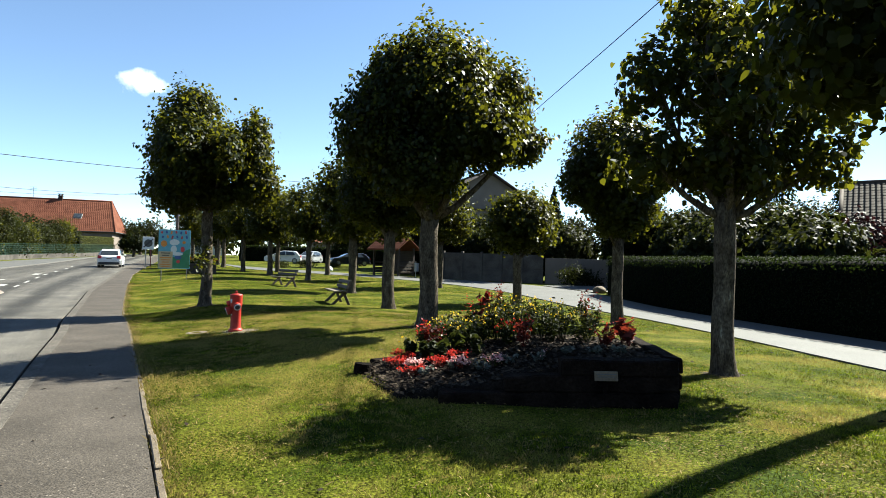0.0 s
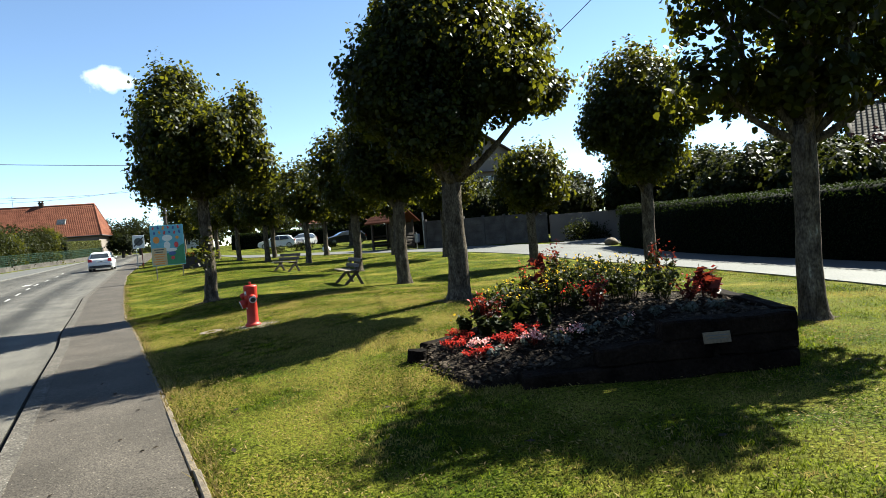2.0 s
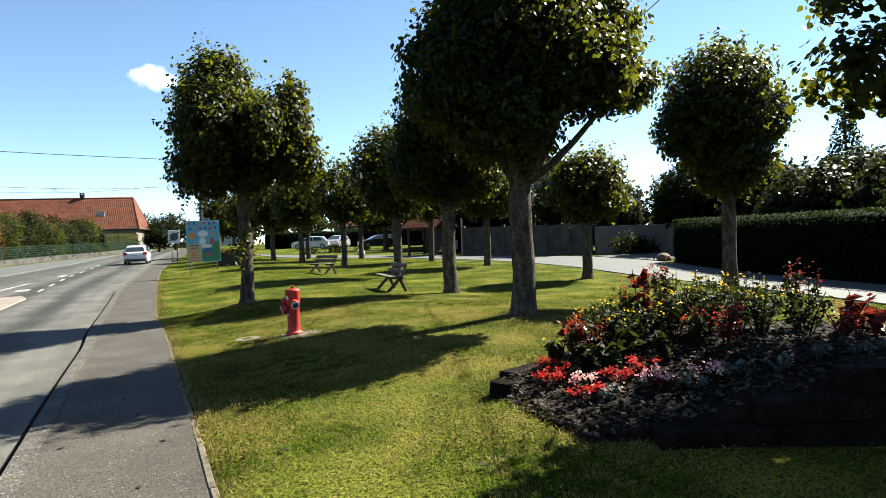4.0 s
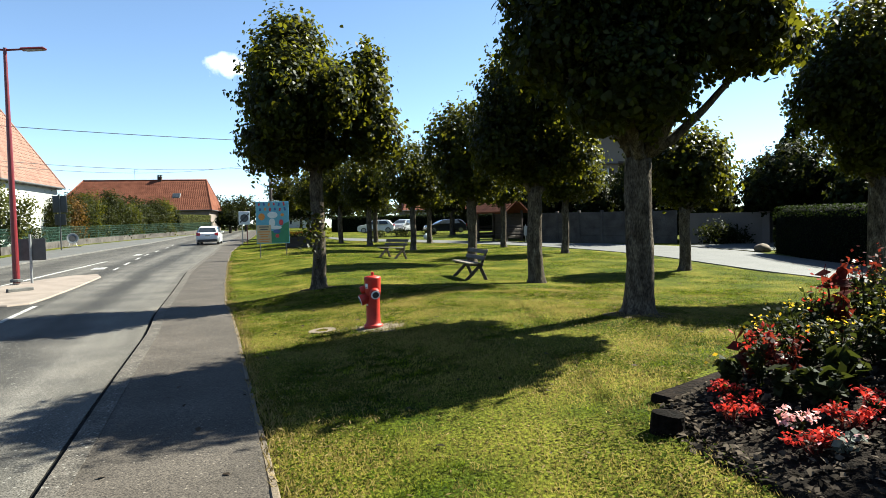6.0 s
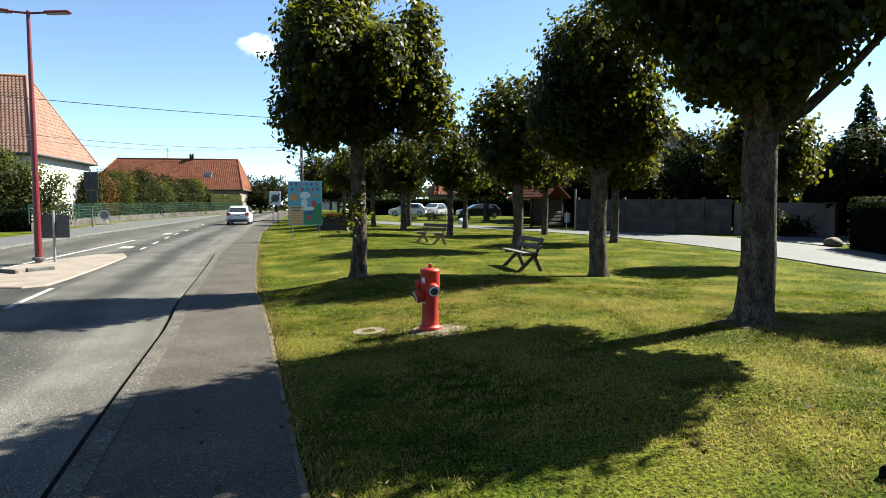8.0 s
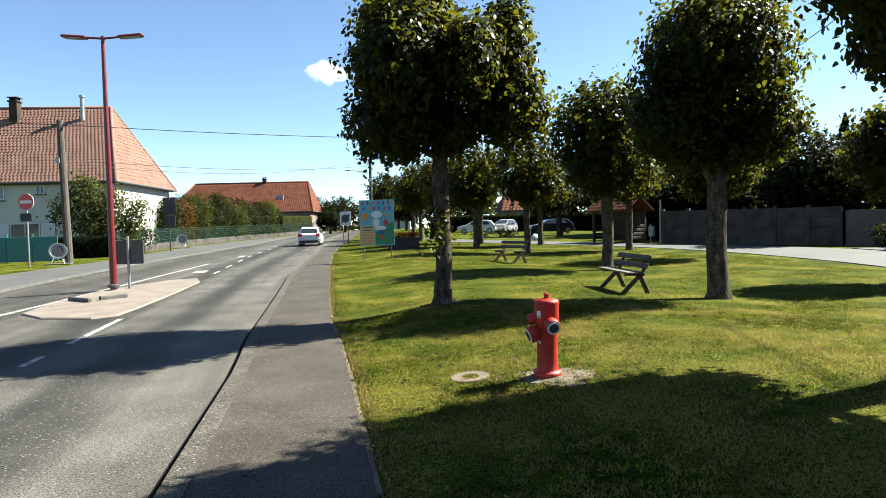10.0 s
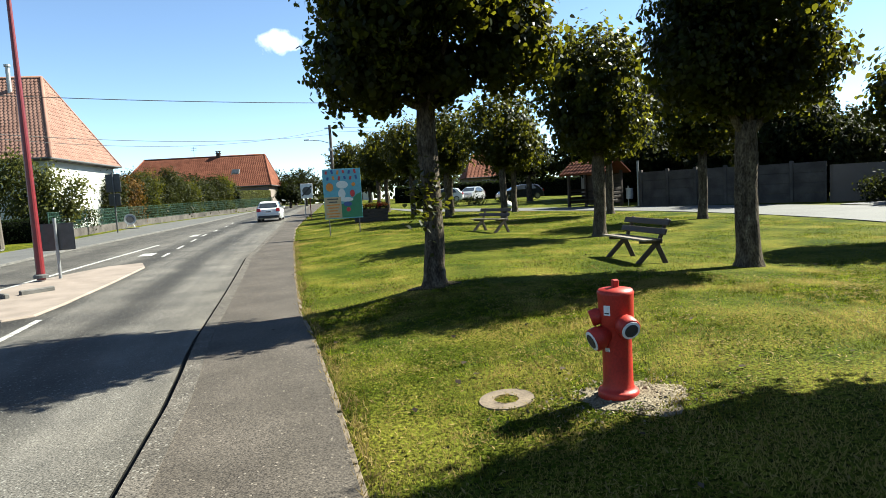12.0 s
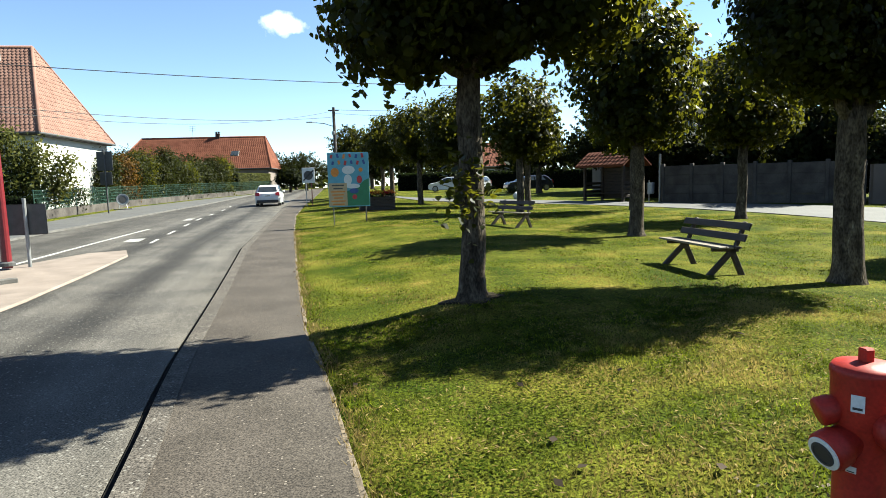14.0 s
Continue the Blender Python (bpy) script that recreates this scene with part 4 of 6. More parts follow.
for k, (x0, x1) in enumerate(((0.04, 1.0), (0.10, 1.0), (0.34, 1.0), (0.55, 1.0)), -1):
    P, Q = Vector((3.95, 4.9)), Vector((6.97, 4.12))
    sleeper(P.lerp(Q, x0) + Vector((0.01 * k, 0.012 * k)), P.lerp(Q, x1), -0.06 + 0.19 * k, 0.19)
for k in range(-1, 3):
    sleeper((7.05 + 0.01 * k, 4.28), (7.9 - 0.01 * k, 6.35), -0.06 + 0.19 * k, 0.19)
sleeper((7.98, 6.5), (7.2, 8.6), -0.05, 0.27)
sleeper((7.1, 8.68), (3.95, 7.0), -0.06, 0.2)
bm = B()
tube(bm, [(0, 0, -0.12), (0.01, 0, 0.0), (0.03, 0.0, 0.21)], [0.13, 0.12, 0.115], 14)
bmesh.ops.subdivide_edges(bm, edges=bm.edges[:], cuts=1)
for v in bm.verts:
    v.co += Vector((1, 1, 0.4)) * 0.012 * noise.noise(v.co * 9)
stump = part("log_stump", bm, M_SLEEP, bed, "short dark sawn log")
stump.location = (3.66, 6.45, -0.03)
pl = thing("bed_plaque", (6.06, 4.2, 0.34), "small pale plaque with unreadable writing on dark timber", "plaque", -15.5)
bm = B()
box(bm, (0, -0.03, 0), (0.27, 0.02, 0.11), Euler((radians(-12), 0, 0)).to_matrix(), 0.004)
part("plate", bm, M_RING, pl)
for zz in (0.025, -0.005, -0.032):
    bm = B()
    box(bm, (0, -0.043 - zz * 0.2, zz), (0.2 + zz, 0.003, 0.010), Euler((radians(-12), 0, 0)).to_matrix())
    part("writing_bar", bm, M_STEEL, pl)
bm = B()
box(bm, (0, 0.0, -0.09), (0.05, 0.025, 0.2), None, 0.003)
part("bracket", bm, M_SLEEP, pl)


def flower(f, k, h, w, leafm, petm, nl, npet, ls, ps, seed, label, name="flowering_plant", spiky=False):
    """A bedding plant: leafy tuft with stems and a head of small petals."""
    rng = np.random.default_rng(seed)
    p = soil(f, k)
    t = thing(name, tuple(p), label, "plant", 0, "bedding plants")
    bm = B()
    tips = []
    for i in range(max(5, int(w * 40))):
        a, rr = rng.uniform(0, 6.28), w * math.sqrt(rng.random())
        tip = Vector((rr * math.cos(a), rr * math.sin(a), h * rng.uniform(0.7, 1.08)))
        tips.append(tip)
        tube(bm, [(tip.x * 0.2, tip.y * 0.2, -0.03), (tip.x * 0.6, tip.y * 0.6, tip.z * 0.55), tip], [0.006, 0.005, 0.003], 4, False)
    tagged(part("stem_tuft", bm, leafm, t), kind="stuff")
    q = np.array([tuple(tips[rng.integers(len(tips))] * rng.uniform(0.25, 0.95)) for _ in range(nl)]) + rng.normal(size=(nl, 3)) * w * (0.16, 0.16, 0.12)
    q[:, 2] = np.abs(q[:, 2])
    scatter("leaves", q, rng.uniform(0.7, 1.3, nl) * ls, leafm, t, rng, LEAF4, np.tile((0, 0, 0.8), (nl, 1)), 0.2)
    if npet:
        c = np.array([tuple(tips[rng.integers(len(tips))]) for _ in range(npet)]) + rng.normal(size=(npet, 3)) * (ps * 0.9, ps * 0.9, h * 0.12 if spiky else ps * 0.5)
        scatter("petals", c, rng.uniform(0.7, 1.2, npet) * ps, petm, t, rng, LEAF4, np.tile((0, 0, 0.7), (npet, 1)), 0.0)
    return t


def at_bed(x, y):
    """The bed's own coordinates of a plan place."""
    best = min(((soil(f / 20, k / 90) - Vector((x, y, 0))).to_2d().length, f / 20, k / 90) for f in range(1, 20) for k in range(90))
    return best[1], best[2]


frng = random.Random(9)
BEGONIA = "low red and white begonias in the mulch"
for i, (x, y) in enumerate(((4.1, 6.35), (4.25, 5.95), (4.5, 5.75), (4.35, 6.55), (4.75, 5.5), (4.85, 5.85), (4.15, 5.6), (5.2, 5.35))):
    flower(*at_bed(x, y), 0.13, 0.15, M_PLANT if i % 2 else M_DARKPL, M_PETP if i % 3 == 1 else M_PETR, 60, 170, 0.05, 0.034, 100 + i, BEGONIA, "begonia")
for i in range(8):
    x = 4.3 + i * 0.34
    flower(*at_bed(x, 5.55 - 0.125 * i + 0.12 * (i % 2)), 0.12, 0.14, M_SILVER, M_PETP, 46, 10 if i % 4 == 0 else 0, 0.06, 0.04, 130 + i, "silver-grey leafy edging plant", "silver_ragwort")
for i, (x, y, h) in enumerate(((4.62, 6.72, 0.42), (4.78, 6.6, 0.45), (5.65, 6.0, 0.34), (5.8, 5.8, 0.36), (5.45, 7.05, 0.6), (6.9, 5.6, 0.26))):
    flower(*at_bed(x, y), h, 0.17, M_DARKPL if i % 2 else M_PLANT, M_PETR, 170, 46, 0.06, 0.036, 160 + i, "upright red flowering salvia with dark leaves", "salvia", True)
for i, (x, y, h) in enumerate(((4.95, 7.1, 0.45), (5.1, 6.8, 0.5), (5.45, 6.45, 0.45), (5.7, 6.5, 0.55), (6.75, 5.85, 0.42), (5.2, 6.5, 0.4), (5.35, 7.2, 0.55), (6.1, 6.5, 0.6), (6.35, 6.3, 0.6), (6.05, 6.9, 0.65), (6.5, 6.8, 0.6), (6.6, 6.2, 0.55), (5.75, 7.3, 0.6), (6.9, 6.9, 0.5), (6.3, 5.9, 0.5), (5.9, 6.3, 0.55))):
    flower(*at_bed(x, y), h, 0.26, M_PLANT, M_PETY, 330, 26, 0.055, 0.034, 190 + i, "bushy yellow-flowered coneflower clump", "coneflower")
for i, (x, y, h) in enumerate(((5.85, 7.0, 0.75), (6.95, 6.2, 0.62), (6.15, 7.25, 0.75), (7.05, 6.0, 0.55))):
    flower(*at_bed(x, y), h, 0.14, M_PLANT, M_DARKPL, 170, 80, 0.06, 0.04, 220 + i, "tall leafy plant with dark flower spikes", "tall_plant", True)
for i, (x, y, h) in enumerate(((7.35, 5.75, 0.42), (7.3, 5.45, 0.3), (4.75, 6.95, 0.42), (5.75, 7.15, 0.8))):
    flower(*at_bed(x, y), h, 0.13, M_DARKPL, M_PETR, 40, 3, 0.15, 0.06, 240 + i, "dark red broad-leaved canna", "canna")
for i, (x, y) in enumerate(((4.55, 6.35), (4.95, 6.25), (4.7, 6.1), (5.2, 5.95), (4.45, 6.85))):
    flower(*at_bed(x, y), 0.26, 0.12, M_PLANT, M_PETY, 80, 4 if i == 4 else 0, 0.13, 0.05, 260 + i, "tuft of narrow green leaves", "leafy_tuft")


# ---- board, signs, planter on the green ----
def board(x, y, rot):
    z = float(sheet(x, y))
    b = thing("poster_board", (x, y, z), "hand-painted blue and green festival poster board on thin legs", "poster board", rot)
    W, z0, z1 = 1.54, 0.64, 2.68
    bm = B()
    box(bm, (0, 0, (z0 + z1) / 2), (W, 0.03, z1 - z0), None, 0.004)
    panel = part("panel", bm, M_BLUE, b)
    zc = lambda f: z0 + (z1 - z0) * f
    bm = B()
    pts = [(-0.45, 0.02), (0.5, 0.02), (0.5, 0.52), (0.38, 0.48), (0.2, 0.36), (0.0, 0.30), (-0.2, 0.29), (-0.45, 0.31)]
    vs = [bm.verts.new((px * W * 0.985, -0.0175, zc(pz))) for px, pz in pts]
    f = bm.faces.new(vs)
    ex = bmesh.ops.extrude_face_region(bm, geom=[f])["geom"]
    for v in [g for g in ex if isinstance(g, bmesh.types.BMVert)]:
        v.co.y -= 0.003
    bmesh.ops.recalc_face_normals(bm, faces=bm.faces)
    part("green_field", bm, M_GREENB, b, "dark green painted hill")
    bm = B()
    box(bm, (-0.27 * W, -0.024, zc(0.23)), (0.44 * W, 0.008, 0.86), None, 0.002)
    paper = part("paper_notice", bm, M_PAPER, b, "cream paper notice with unreadable lines")
    for i in range(7):
        bm = B()
        box(bm, (-0.27 * W, -0.030, zc(0.05 + 0.058 * i)), (0.36 * W * (0.8 + 0.2 * math.sin(i * 2.1)), 0.003, 0.05), None)
        part("writing_bar", bm, M_ORANGE if i < 5 else M_STEEL, paper)
    cols = (M_REDP, M_NAVY, M_ORANGE, M_REDP, M_NAVY, M_REDP, M_NAVY)
    for row, (n, zz) in enumerate(((6, 0.93), (6, 0.81))):
        for i in range(n):
            bm = B()
            box(bm, (W * (-0.40 + 0.15 * i + 0.03 * row), -0.018, zc(zz + 0.012 * (i % 2))), (0.085, 0.006, 0.13 + 0.02 * (i % 3)), Euler((0, radians(12 * (-1) ** i), 0)).to_matrix(), 0.002)
            part("painted_mark", bm, cols[(i + row) % 7], b)
    for px, pz, rx, rz, mm in ((-0.33, 0.64, 0.15, 0.17, M_ORANGE), (0.3, 0.68, 0.08, 0.08, M_ORANGE), (0.0, 0.68, 0.24, 0.16, M_WHITEP), (-0.02, 0.5, 0.15, 0.2, M_WHITEP), (0.26, 0.5, 0.1, 0.15, M_REDP), (0.1, 0.38, 0.27, 0.09, M_WHITEP), (0.12, 0.29, 0.17, 0.10, M_NAVY), (0.13, 0.18, 0.09, 0.09, M_REDP)):
        bm = B()
        m = Matrix.Translation((px * W, -0.0185 - (0.002 if mm is not M_WHITEP else 0), zc(pz))) @ Euler((radians(90), 0, 0)).to_matrix().to_4x4() @ Matrix.Diagonal((rx, rz, 1, 1))
        lathe(bm, [(1.0, -0.004), (1.0, 0.004), (0.9, 0.006)], 20, m)
        part("painted_patch", bm, mm, b)
    for sx in (-0.40, 0.40):
        for yy, nm in ((0.03, "front_leg"), (0.45, "rear_stay")):
            bm = B()
            tube(bm, [(sx * W, yy, -0.08), (sx * W, 0.03, 1.6 if yy > 0.1 else 2.5)], 0.018, 8)
            part(nm, bm, M_STEEL, b)


board(-1.3, 33.2, 4)

sg = thing("road_sign", (-4.9, 51.0, float(sheet(-4.9, 51.0))), "white rectangular road sign with a dark slanted mark", "road sign", 6)
bm = B()
box(bm, (0, 0, 2.05), (0.82, 0.03, 1.0), None, 0.01)
face = part("panel", bm, M_WHITEP, sg)
bm = B()
lathe(bm, [(0.30, -0.003), (0.30, 0.004), (0.22, 0.004)], 24, Matrix.Translation((0, -0.018, 2.05)) @ Euler((radians(90), 0, 0)).to_matrix().to_4x4())
part("dark_disc", bm, M_STEEL, face)
bm = B()
box(bm, (0, -0.026, 2.05), (0.95, 0.004, 0.09), Euler((0, radians(-45), 0)).to_matrix())
part("slanted_bar", bm, M_BLACK, face)
for sx in (-0.18, 0.18):
    bm = B()
    tube(bm, [(sx, 0.035, -0.2), (sx, 0.035, 2.5)], 0.03, 10)
    part("post", bm, M_GALV if sx < 0 else M_LAMP, sg)

pn = thing("flower_planter", (-0.35, 40.6, float(sheet(-0.35, 40.6))), "brown wooden planter box full of orange and yellow flowers", "planter", 5)
for i in range(4):
    for s in (-1, 1):
        bm = B()
        box(bm, (0, s * 0.45, 0.09 + 0.165 * i), (1.7, 0.05, 0.155), None, 0.008)
        part("side_board", bm, M_WOODD, pn)
        bm = B()
        box(bm, (s * 0.85, 0, 0.09 + 0.165 * i), (0.05, 0.85, 0.155), None, 0.008)
        part("end_board", bm, M_WOODD, pn)
bm = B()
box(bm, (0, 0, 0.5), (1.6, 0.84, 0.2), None, 0.02)
part("soil", bm, M_SOIL, pn)
rng = np.random.default_rng(5)
for i in range(7):
    t = thing("bedding_flowers", (-0.35 + (i - 3) * 0.24, 40.55 + 0.15 * (-1) ** i, float(sheet(-0.35, 40.6)) + 0.6), "orange and yellow bedding flowers in the planter", "flowers", 0, "planter flowers")
    q = rng.normal(size=(130, 3)) * (0.13, 0.15, 0.10) + (0, 0, 0.12)
    scatter("leaves", q, rng.uniform(0.06, 0.1, 130), M_PLANT, t, rng)
    q = rng.normal(size=(110, 3)) * (0.13, 0.15, 0.06) + (0, 0, 0.28)
    scatter("petals", q, rng.uniform(0.05, 0.1, 110), (M_PETO, M_PETY, M_PETR)[i % 3], t, rng)


# ---- lamp, signs and poles across the road ----
def lamp(x, y):
    z = float(rise(y)) + 0.02
    t = thing("street_lamp", (x, y, z), "tall dark red street lamp with two flat heads", "street lamp", 0)
    bm = B()
    tube(bm, [(0, 0, -0.1), (0, 0, 0.5), (0, 0, 3.0), (0, 0, 7.42)], [0.105, 0.10, 0.085, 0.05], 14)
    part("pole", bm, M_LAMP, t)
    bm = B()
    lathe(bm, [(0.17, -0.05), (0.17, 0.02), (0.12, 0.05)], 14)
    part("foot_plate", bm, M_STEEL, t)
    for s in (-1, 1):
        d = Vector((1.0, 0.0, 0)) * s
        bm = B()
        tube(bm, [(0, 0, 7.35), d * 0.5 + Vector((0, 0, 7.39))], [0.035, 0.03], 8)
        arm = part("arm", bm, M_LAMP, t)
        bm = B()
        box(bm, d * 0.82 + Vector((0, 0, 7.41)), (0.72, 0.26, 0.075), Euler((0, radians(-4 * s), 0.0)).to_matrix(), 0.03)
        head = part("lamp_head", bm, M_LAMP, t)
        bm = B()
        box(bm, d * 0.85 + Vector((0, 0, 7.37)), (0.5, 0.2, 0.02), Euler((0, radians(-4 * s), 0.0)).to_matrix(), 0.004)
        part("lens", bm, M_GALV, head, "pale glass lens")


lamp(-8.6, 24.35)

sb = thing("road_sign", (-8.3, 24.7, float(rise(24.7)) - 0.06), "rectangular road sign seen from its grey back", "road sign", 5)
bm = B()
tube(bm, [(0, 0, -0.1), (0, 0, 1.55)], 0.04, 10)
part("post", bm, M_GALV, sb)
bm = B()
box(bm, (-0.05, 0.06, 1.05), (0.95, 0.025, 0.72), None, 0.02)
part("panel", bm, M_STEEL, sb, "dark grey sign back")


def noentry(x, y):
    t = thing("road_sign", (x, y, float(rise(y)) - 0.1), "round red no-entry road sign on a grey post", "road sign", -8)
    bm = B()
    tube(bm, [(0, 0.04, -0.2), (0, 0.04, 3.5)], 0.04, 10)
    part("post", bm, M_GALV, t)
    m = Matrix.Translation((0, 0, 3.2)) @ Euler((radians(90), 0, 0)).to_matrix().to_4x4()
    bm = B()
    lathe(bm, [(0.40, -0.01), (0.40, 0.012), (0.38, 0.014)], 28, m)
    d = part("disc", bm, M_SIGNR, t)
    bm = B()
    lathe(bm, [(0.42, -0.014), (0.42, 0.008), (0.405, 0.008)], 28, m)
    part("rim", bm, M_WHITEP, d)
    bm = B()
    box(bm, (0, -0.018, 3.2), (0.62, 0.008, 0.14), None, 0.002)
    part("white_bar", bm, M_WHITEP, d)
    bm = B()
    box(bm, (0.0, -0.02, 2.45), (0.62, 0.06, 0.4), None, 0.02)
    part("dark_panel", bm, M_BLACK, t)


noentry(-18.55, 36.2)


def prop_sign(x, y, r):
    t = thing("round_sign", (x, y, float(rise(y)) - 0.085), "round grey sign on a low stand, seen from behind", "road sign", 20)
    m = Matrix.Translation((0, 0, r + 0.28)) @ Euler((radians(82), 0, 0)).to_matrix().to_4x4()
    bm = B()
    lathe(bm, [(r * 0.84, -0.03), (r, -0.03), (r, 0.03), (r * 0.84, 0.03), (r * 0.8, 0.0)], 24, m)
    part("disc", bm, M_GALV, t)
    bm = B()
    lathe(bm, [(r * 0.62, 0.0), (r * 0.62, 0.012), (r * 0.5, 0.014)], 20, m)
    part("dark_back", bm, M_STEEL, t)
    for s in (-1, 1):
        bm = B()
        tube(bm, [(s * 0.3, -0.2, 0), (s * 0.12, 0.03, r + 0.2), (s * 0.3, 0.3, 0)], 0.02, 6)
        part("leg", bm, M_GALV, t)
    bm = B()
    box(bm, (0, 0.05, 0.03), (1.2, 0.7, 0.07), None, 0.02)
    part("base_slab", bm, M_KERB, t)


prop_sign(-17.95, 37.6, 0.42)
prop_sign(-18.6, 55.5, 0.42)
ts = thing("road_sign", (-17.4, 50.3, float(rise(50)) - 0.1), "two stacked dark sign backs on a post", "road sign", 0)
bm = B()
tube(bm, [(0, 0, -0.2), (0, 0, 4.0)], 0.05, 8)
part("post", bm, M_STEEL, ts)
for zz, hh, ww in ((3.3, 1.2, 0.95), (2.2, 0.8, 0.75)):
    bm = B()
    box(bm, (0, 0.06, zz), (ww, 0.03, hh), None, 0.01)
    part("panel", bm, M_STEEL, ts)


def pole(x, y, h, r, label, lean=0.0):
    t = thing("utility_pole", (x, y, float(sheet(x, y))), label, "utility pole")
    bm = B()
    tube(bm, [(0, 0, -0.4), (lean * h * 0.5, 0, h * 0.5), (lean * h, 0, h)], [r * 1.1, r * 0.95, r * 0.8], 12)
    part("pole", bm, M_POLE, t)
    bm = B()
    box(bm, (lean * h, 0, h - 0.25), (0.9, 0.09, 0.09), None, 0.01)
    part("crossarm", bm, M_STEEL, t)
    bm = B()
    box(bm, (lean * h - 0.1, -0.15, h * 0.72), (0.24, 0.16, 0.28), None, 0.02)
    part("junction_box", bm, M_GALV, t)
    return Vector((x + lean * h, y, float(sheet(x, y)) + h - 0.2))


top1 = pole(-18.2, 39.0, 7.6, 0.2, "weathered wooden utility pole by the garden fence", -0.02)
top2 = pole(-3.9, 62.5, 7.6, 0.15, "dark utility pole with a lamp arm beside the road")
top3 = pole(11.85, 4.1, 9.75, 0.17, "wooden utility pole beside the side road")
la = thing("pole_lamp", (-3.9, 62.5, float(sheet(-3.9, 62.5)) + 6.0), "small street lamp on a curved arm of the pole", "street lamp")
bm = B()
tube(bm, [(0, 0, 0), (-0.8, -0.2, 0.25), (-1.8, -0.4, 0.35)], 0.03, 6)
part("arm", bm, M_GALV, la)
bm = B()
box(bm, (-2.0, -0.45, 0.36), (0.5, 0.2, 0.1), None, 0.03)
part("head", bm, M_GALV, la)


def wire(a, b, sag, r=0.016):
    bm = B()
    pts = [a.lerp(b, f / 24) - Vector((0, 0, sag * 4 * (f / 24) * (1 - f / 24))) for f in range(25)]
    tube(bm, pts, r, 5)
    tagged(part("overhead_wire", bm, M_BLACK), "thin black overhead wire strung between poles", "wire", "overhead wires")


wire(top1, Vector((16, 52, 8.2)), 0.45, 0.02)
wire(top3, Vector((18.0, 50, 7.1)), 0.15, 0.015)
wire(top1 + Vector((0, 0, -1.8)), top2 + Vector((0, 0, -0.6)), 0.5)
wire(top1 + Vector((0, 0, -2.0)), top2 + Vector((0, 0, -0.1)), 0.9, 0.013)
wire(top2, Vector((22, 66, 9.5)), 0.6)
wire(top2 + Vector((0, 0, -0.3)), Vector((22, 66, 9.1)), 0.8, 0.012)
wire(top1, Vector((-60, 20, 10)), 0.9, 0.02)


# ---- houses ----
def roof_tiles(corners, tile_w, tile_h, material, parent, name="roof_tiles"):
    """Rows of slightly arched tiles over a flat roof face: corners run eave left, eave right, top right, top left."""
    a, b, c, d = [Vector(p) for p in corners]
    u = (b - a).normalized()
    n = (b - a).cross(d - a).normalized()
    if n.z < 0:
        n = -n
    v = n.cross(u).normalized()
    if (d - a).dot(v) < 0:
        v = -v
    H = (d - a).dot(v)
    du, cu, bu = (d - a).dot(u), (c - a).dot(u), (b - a).dot(u)
    rng = np.random.default_rng(3)
    V, F = [], []
    for r in range(int(H / tile_h)):
        s0 = r * tile_h
        f = (s0 + tile_h * 0.5) / H
        lo, hi = du * f, bu + (cu - bu) * f
        k = int((hi - lo) / tile_w)
        if k < 1:
            continue
        w = (hi - lo) / k
        for i in range(k):
            x0 = lo + i * w
            lift = 0.034 + rng.uniform(-0.008, 0.008)
            base = len(V)
            for fx, hh in ((0.0, 0.0), (0.3, 0.024), (0.7, 0.024), (1.0, 0.0)):
                for fy, ly in ((-0.06, lift), (1.04, 0.012)):
                    V.append(a + u * (x0 + w * fx) + v * (s0 + tile_h * fy) + n * (ly + hh))
            for fx in (0.0, 1.0):
                V.append(a + u * (x0 + w * fx) + v * (s0 - 0.06 * tile_h) + n * 0.0)
            for q in ((0, 2, 3, 1), (2, 4, 5, 3), (4, 6, 7, 5)):
                F.append([base + j for j in q])
            F.append([base + 8, base + 9, base + 6, base + 0])
    if F:
        ob = raw(name, V, F, material, parent)
        tagged(ob, kind="stuff")


def window(parent, c, w, h, facing, shutters=None, name="window"):
    """A framed window with a reveal and sill on a wall; facing: outward direction in plan degrees."""
    m = Matrix.Translation(c) @ Euler((0, 0, radians(facing + 90))).to_matrix().to_4x4()
    bm = B()
    for cx, cz, sx, sz in ((0, h / 2, w + 0.12, 0.09), (0, -h / 2, w + 0.12, 0.09), (-w / 2, 0, 0.09, h), (w / 2, 0, 0.09, h), (0, 0, 0.07, h)):
        box(bm, (cx, -0.03, cz), (sx, 0.09, sz), None, 0.008)
    bmesh.ops.transform(bm, matrix=m, verts=bm.verts)
    wobj = part(name, bm, M_PVC, parent)
    bm = B()
    box(bm, (0, 0.0, 0), (w, 0.03, h))
    bmesh.ops.transform(bm, matrix=m, verts=bm.verts)
    part("pane", bm, M_GLASS, wobj)
    bm = B()
    box(bm, (0, -0.08, -h / 2 - 0.07), (w + 0.25, 0.2, 0.06), None, 0.01)
    bmesh.ops.transform(bm, matrix=m, verts=bm.verts)
    part("sill", bm, M_KERB, wobj)
    if shutters:
        for s in (-1, 1):
            bm = B()
            box(bm, (s * (w / 2 + 0.06 + w * 0.27), -0.05, 0), (w * 0.5, 0.05, h), None, 0.01)
            bmesh.ops.transform(bm, matrix=m, verts=bm.verts)
            part("shutter", bm, shutters, wobj)


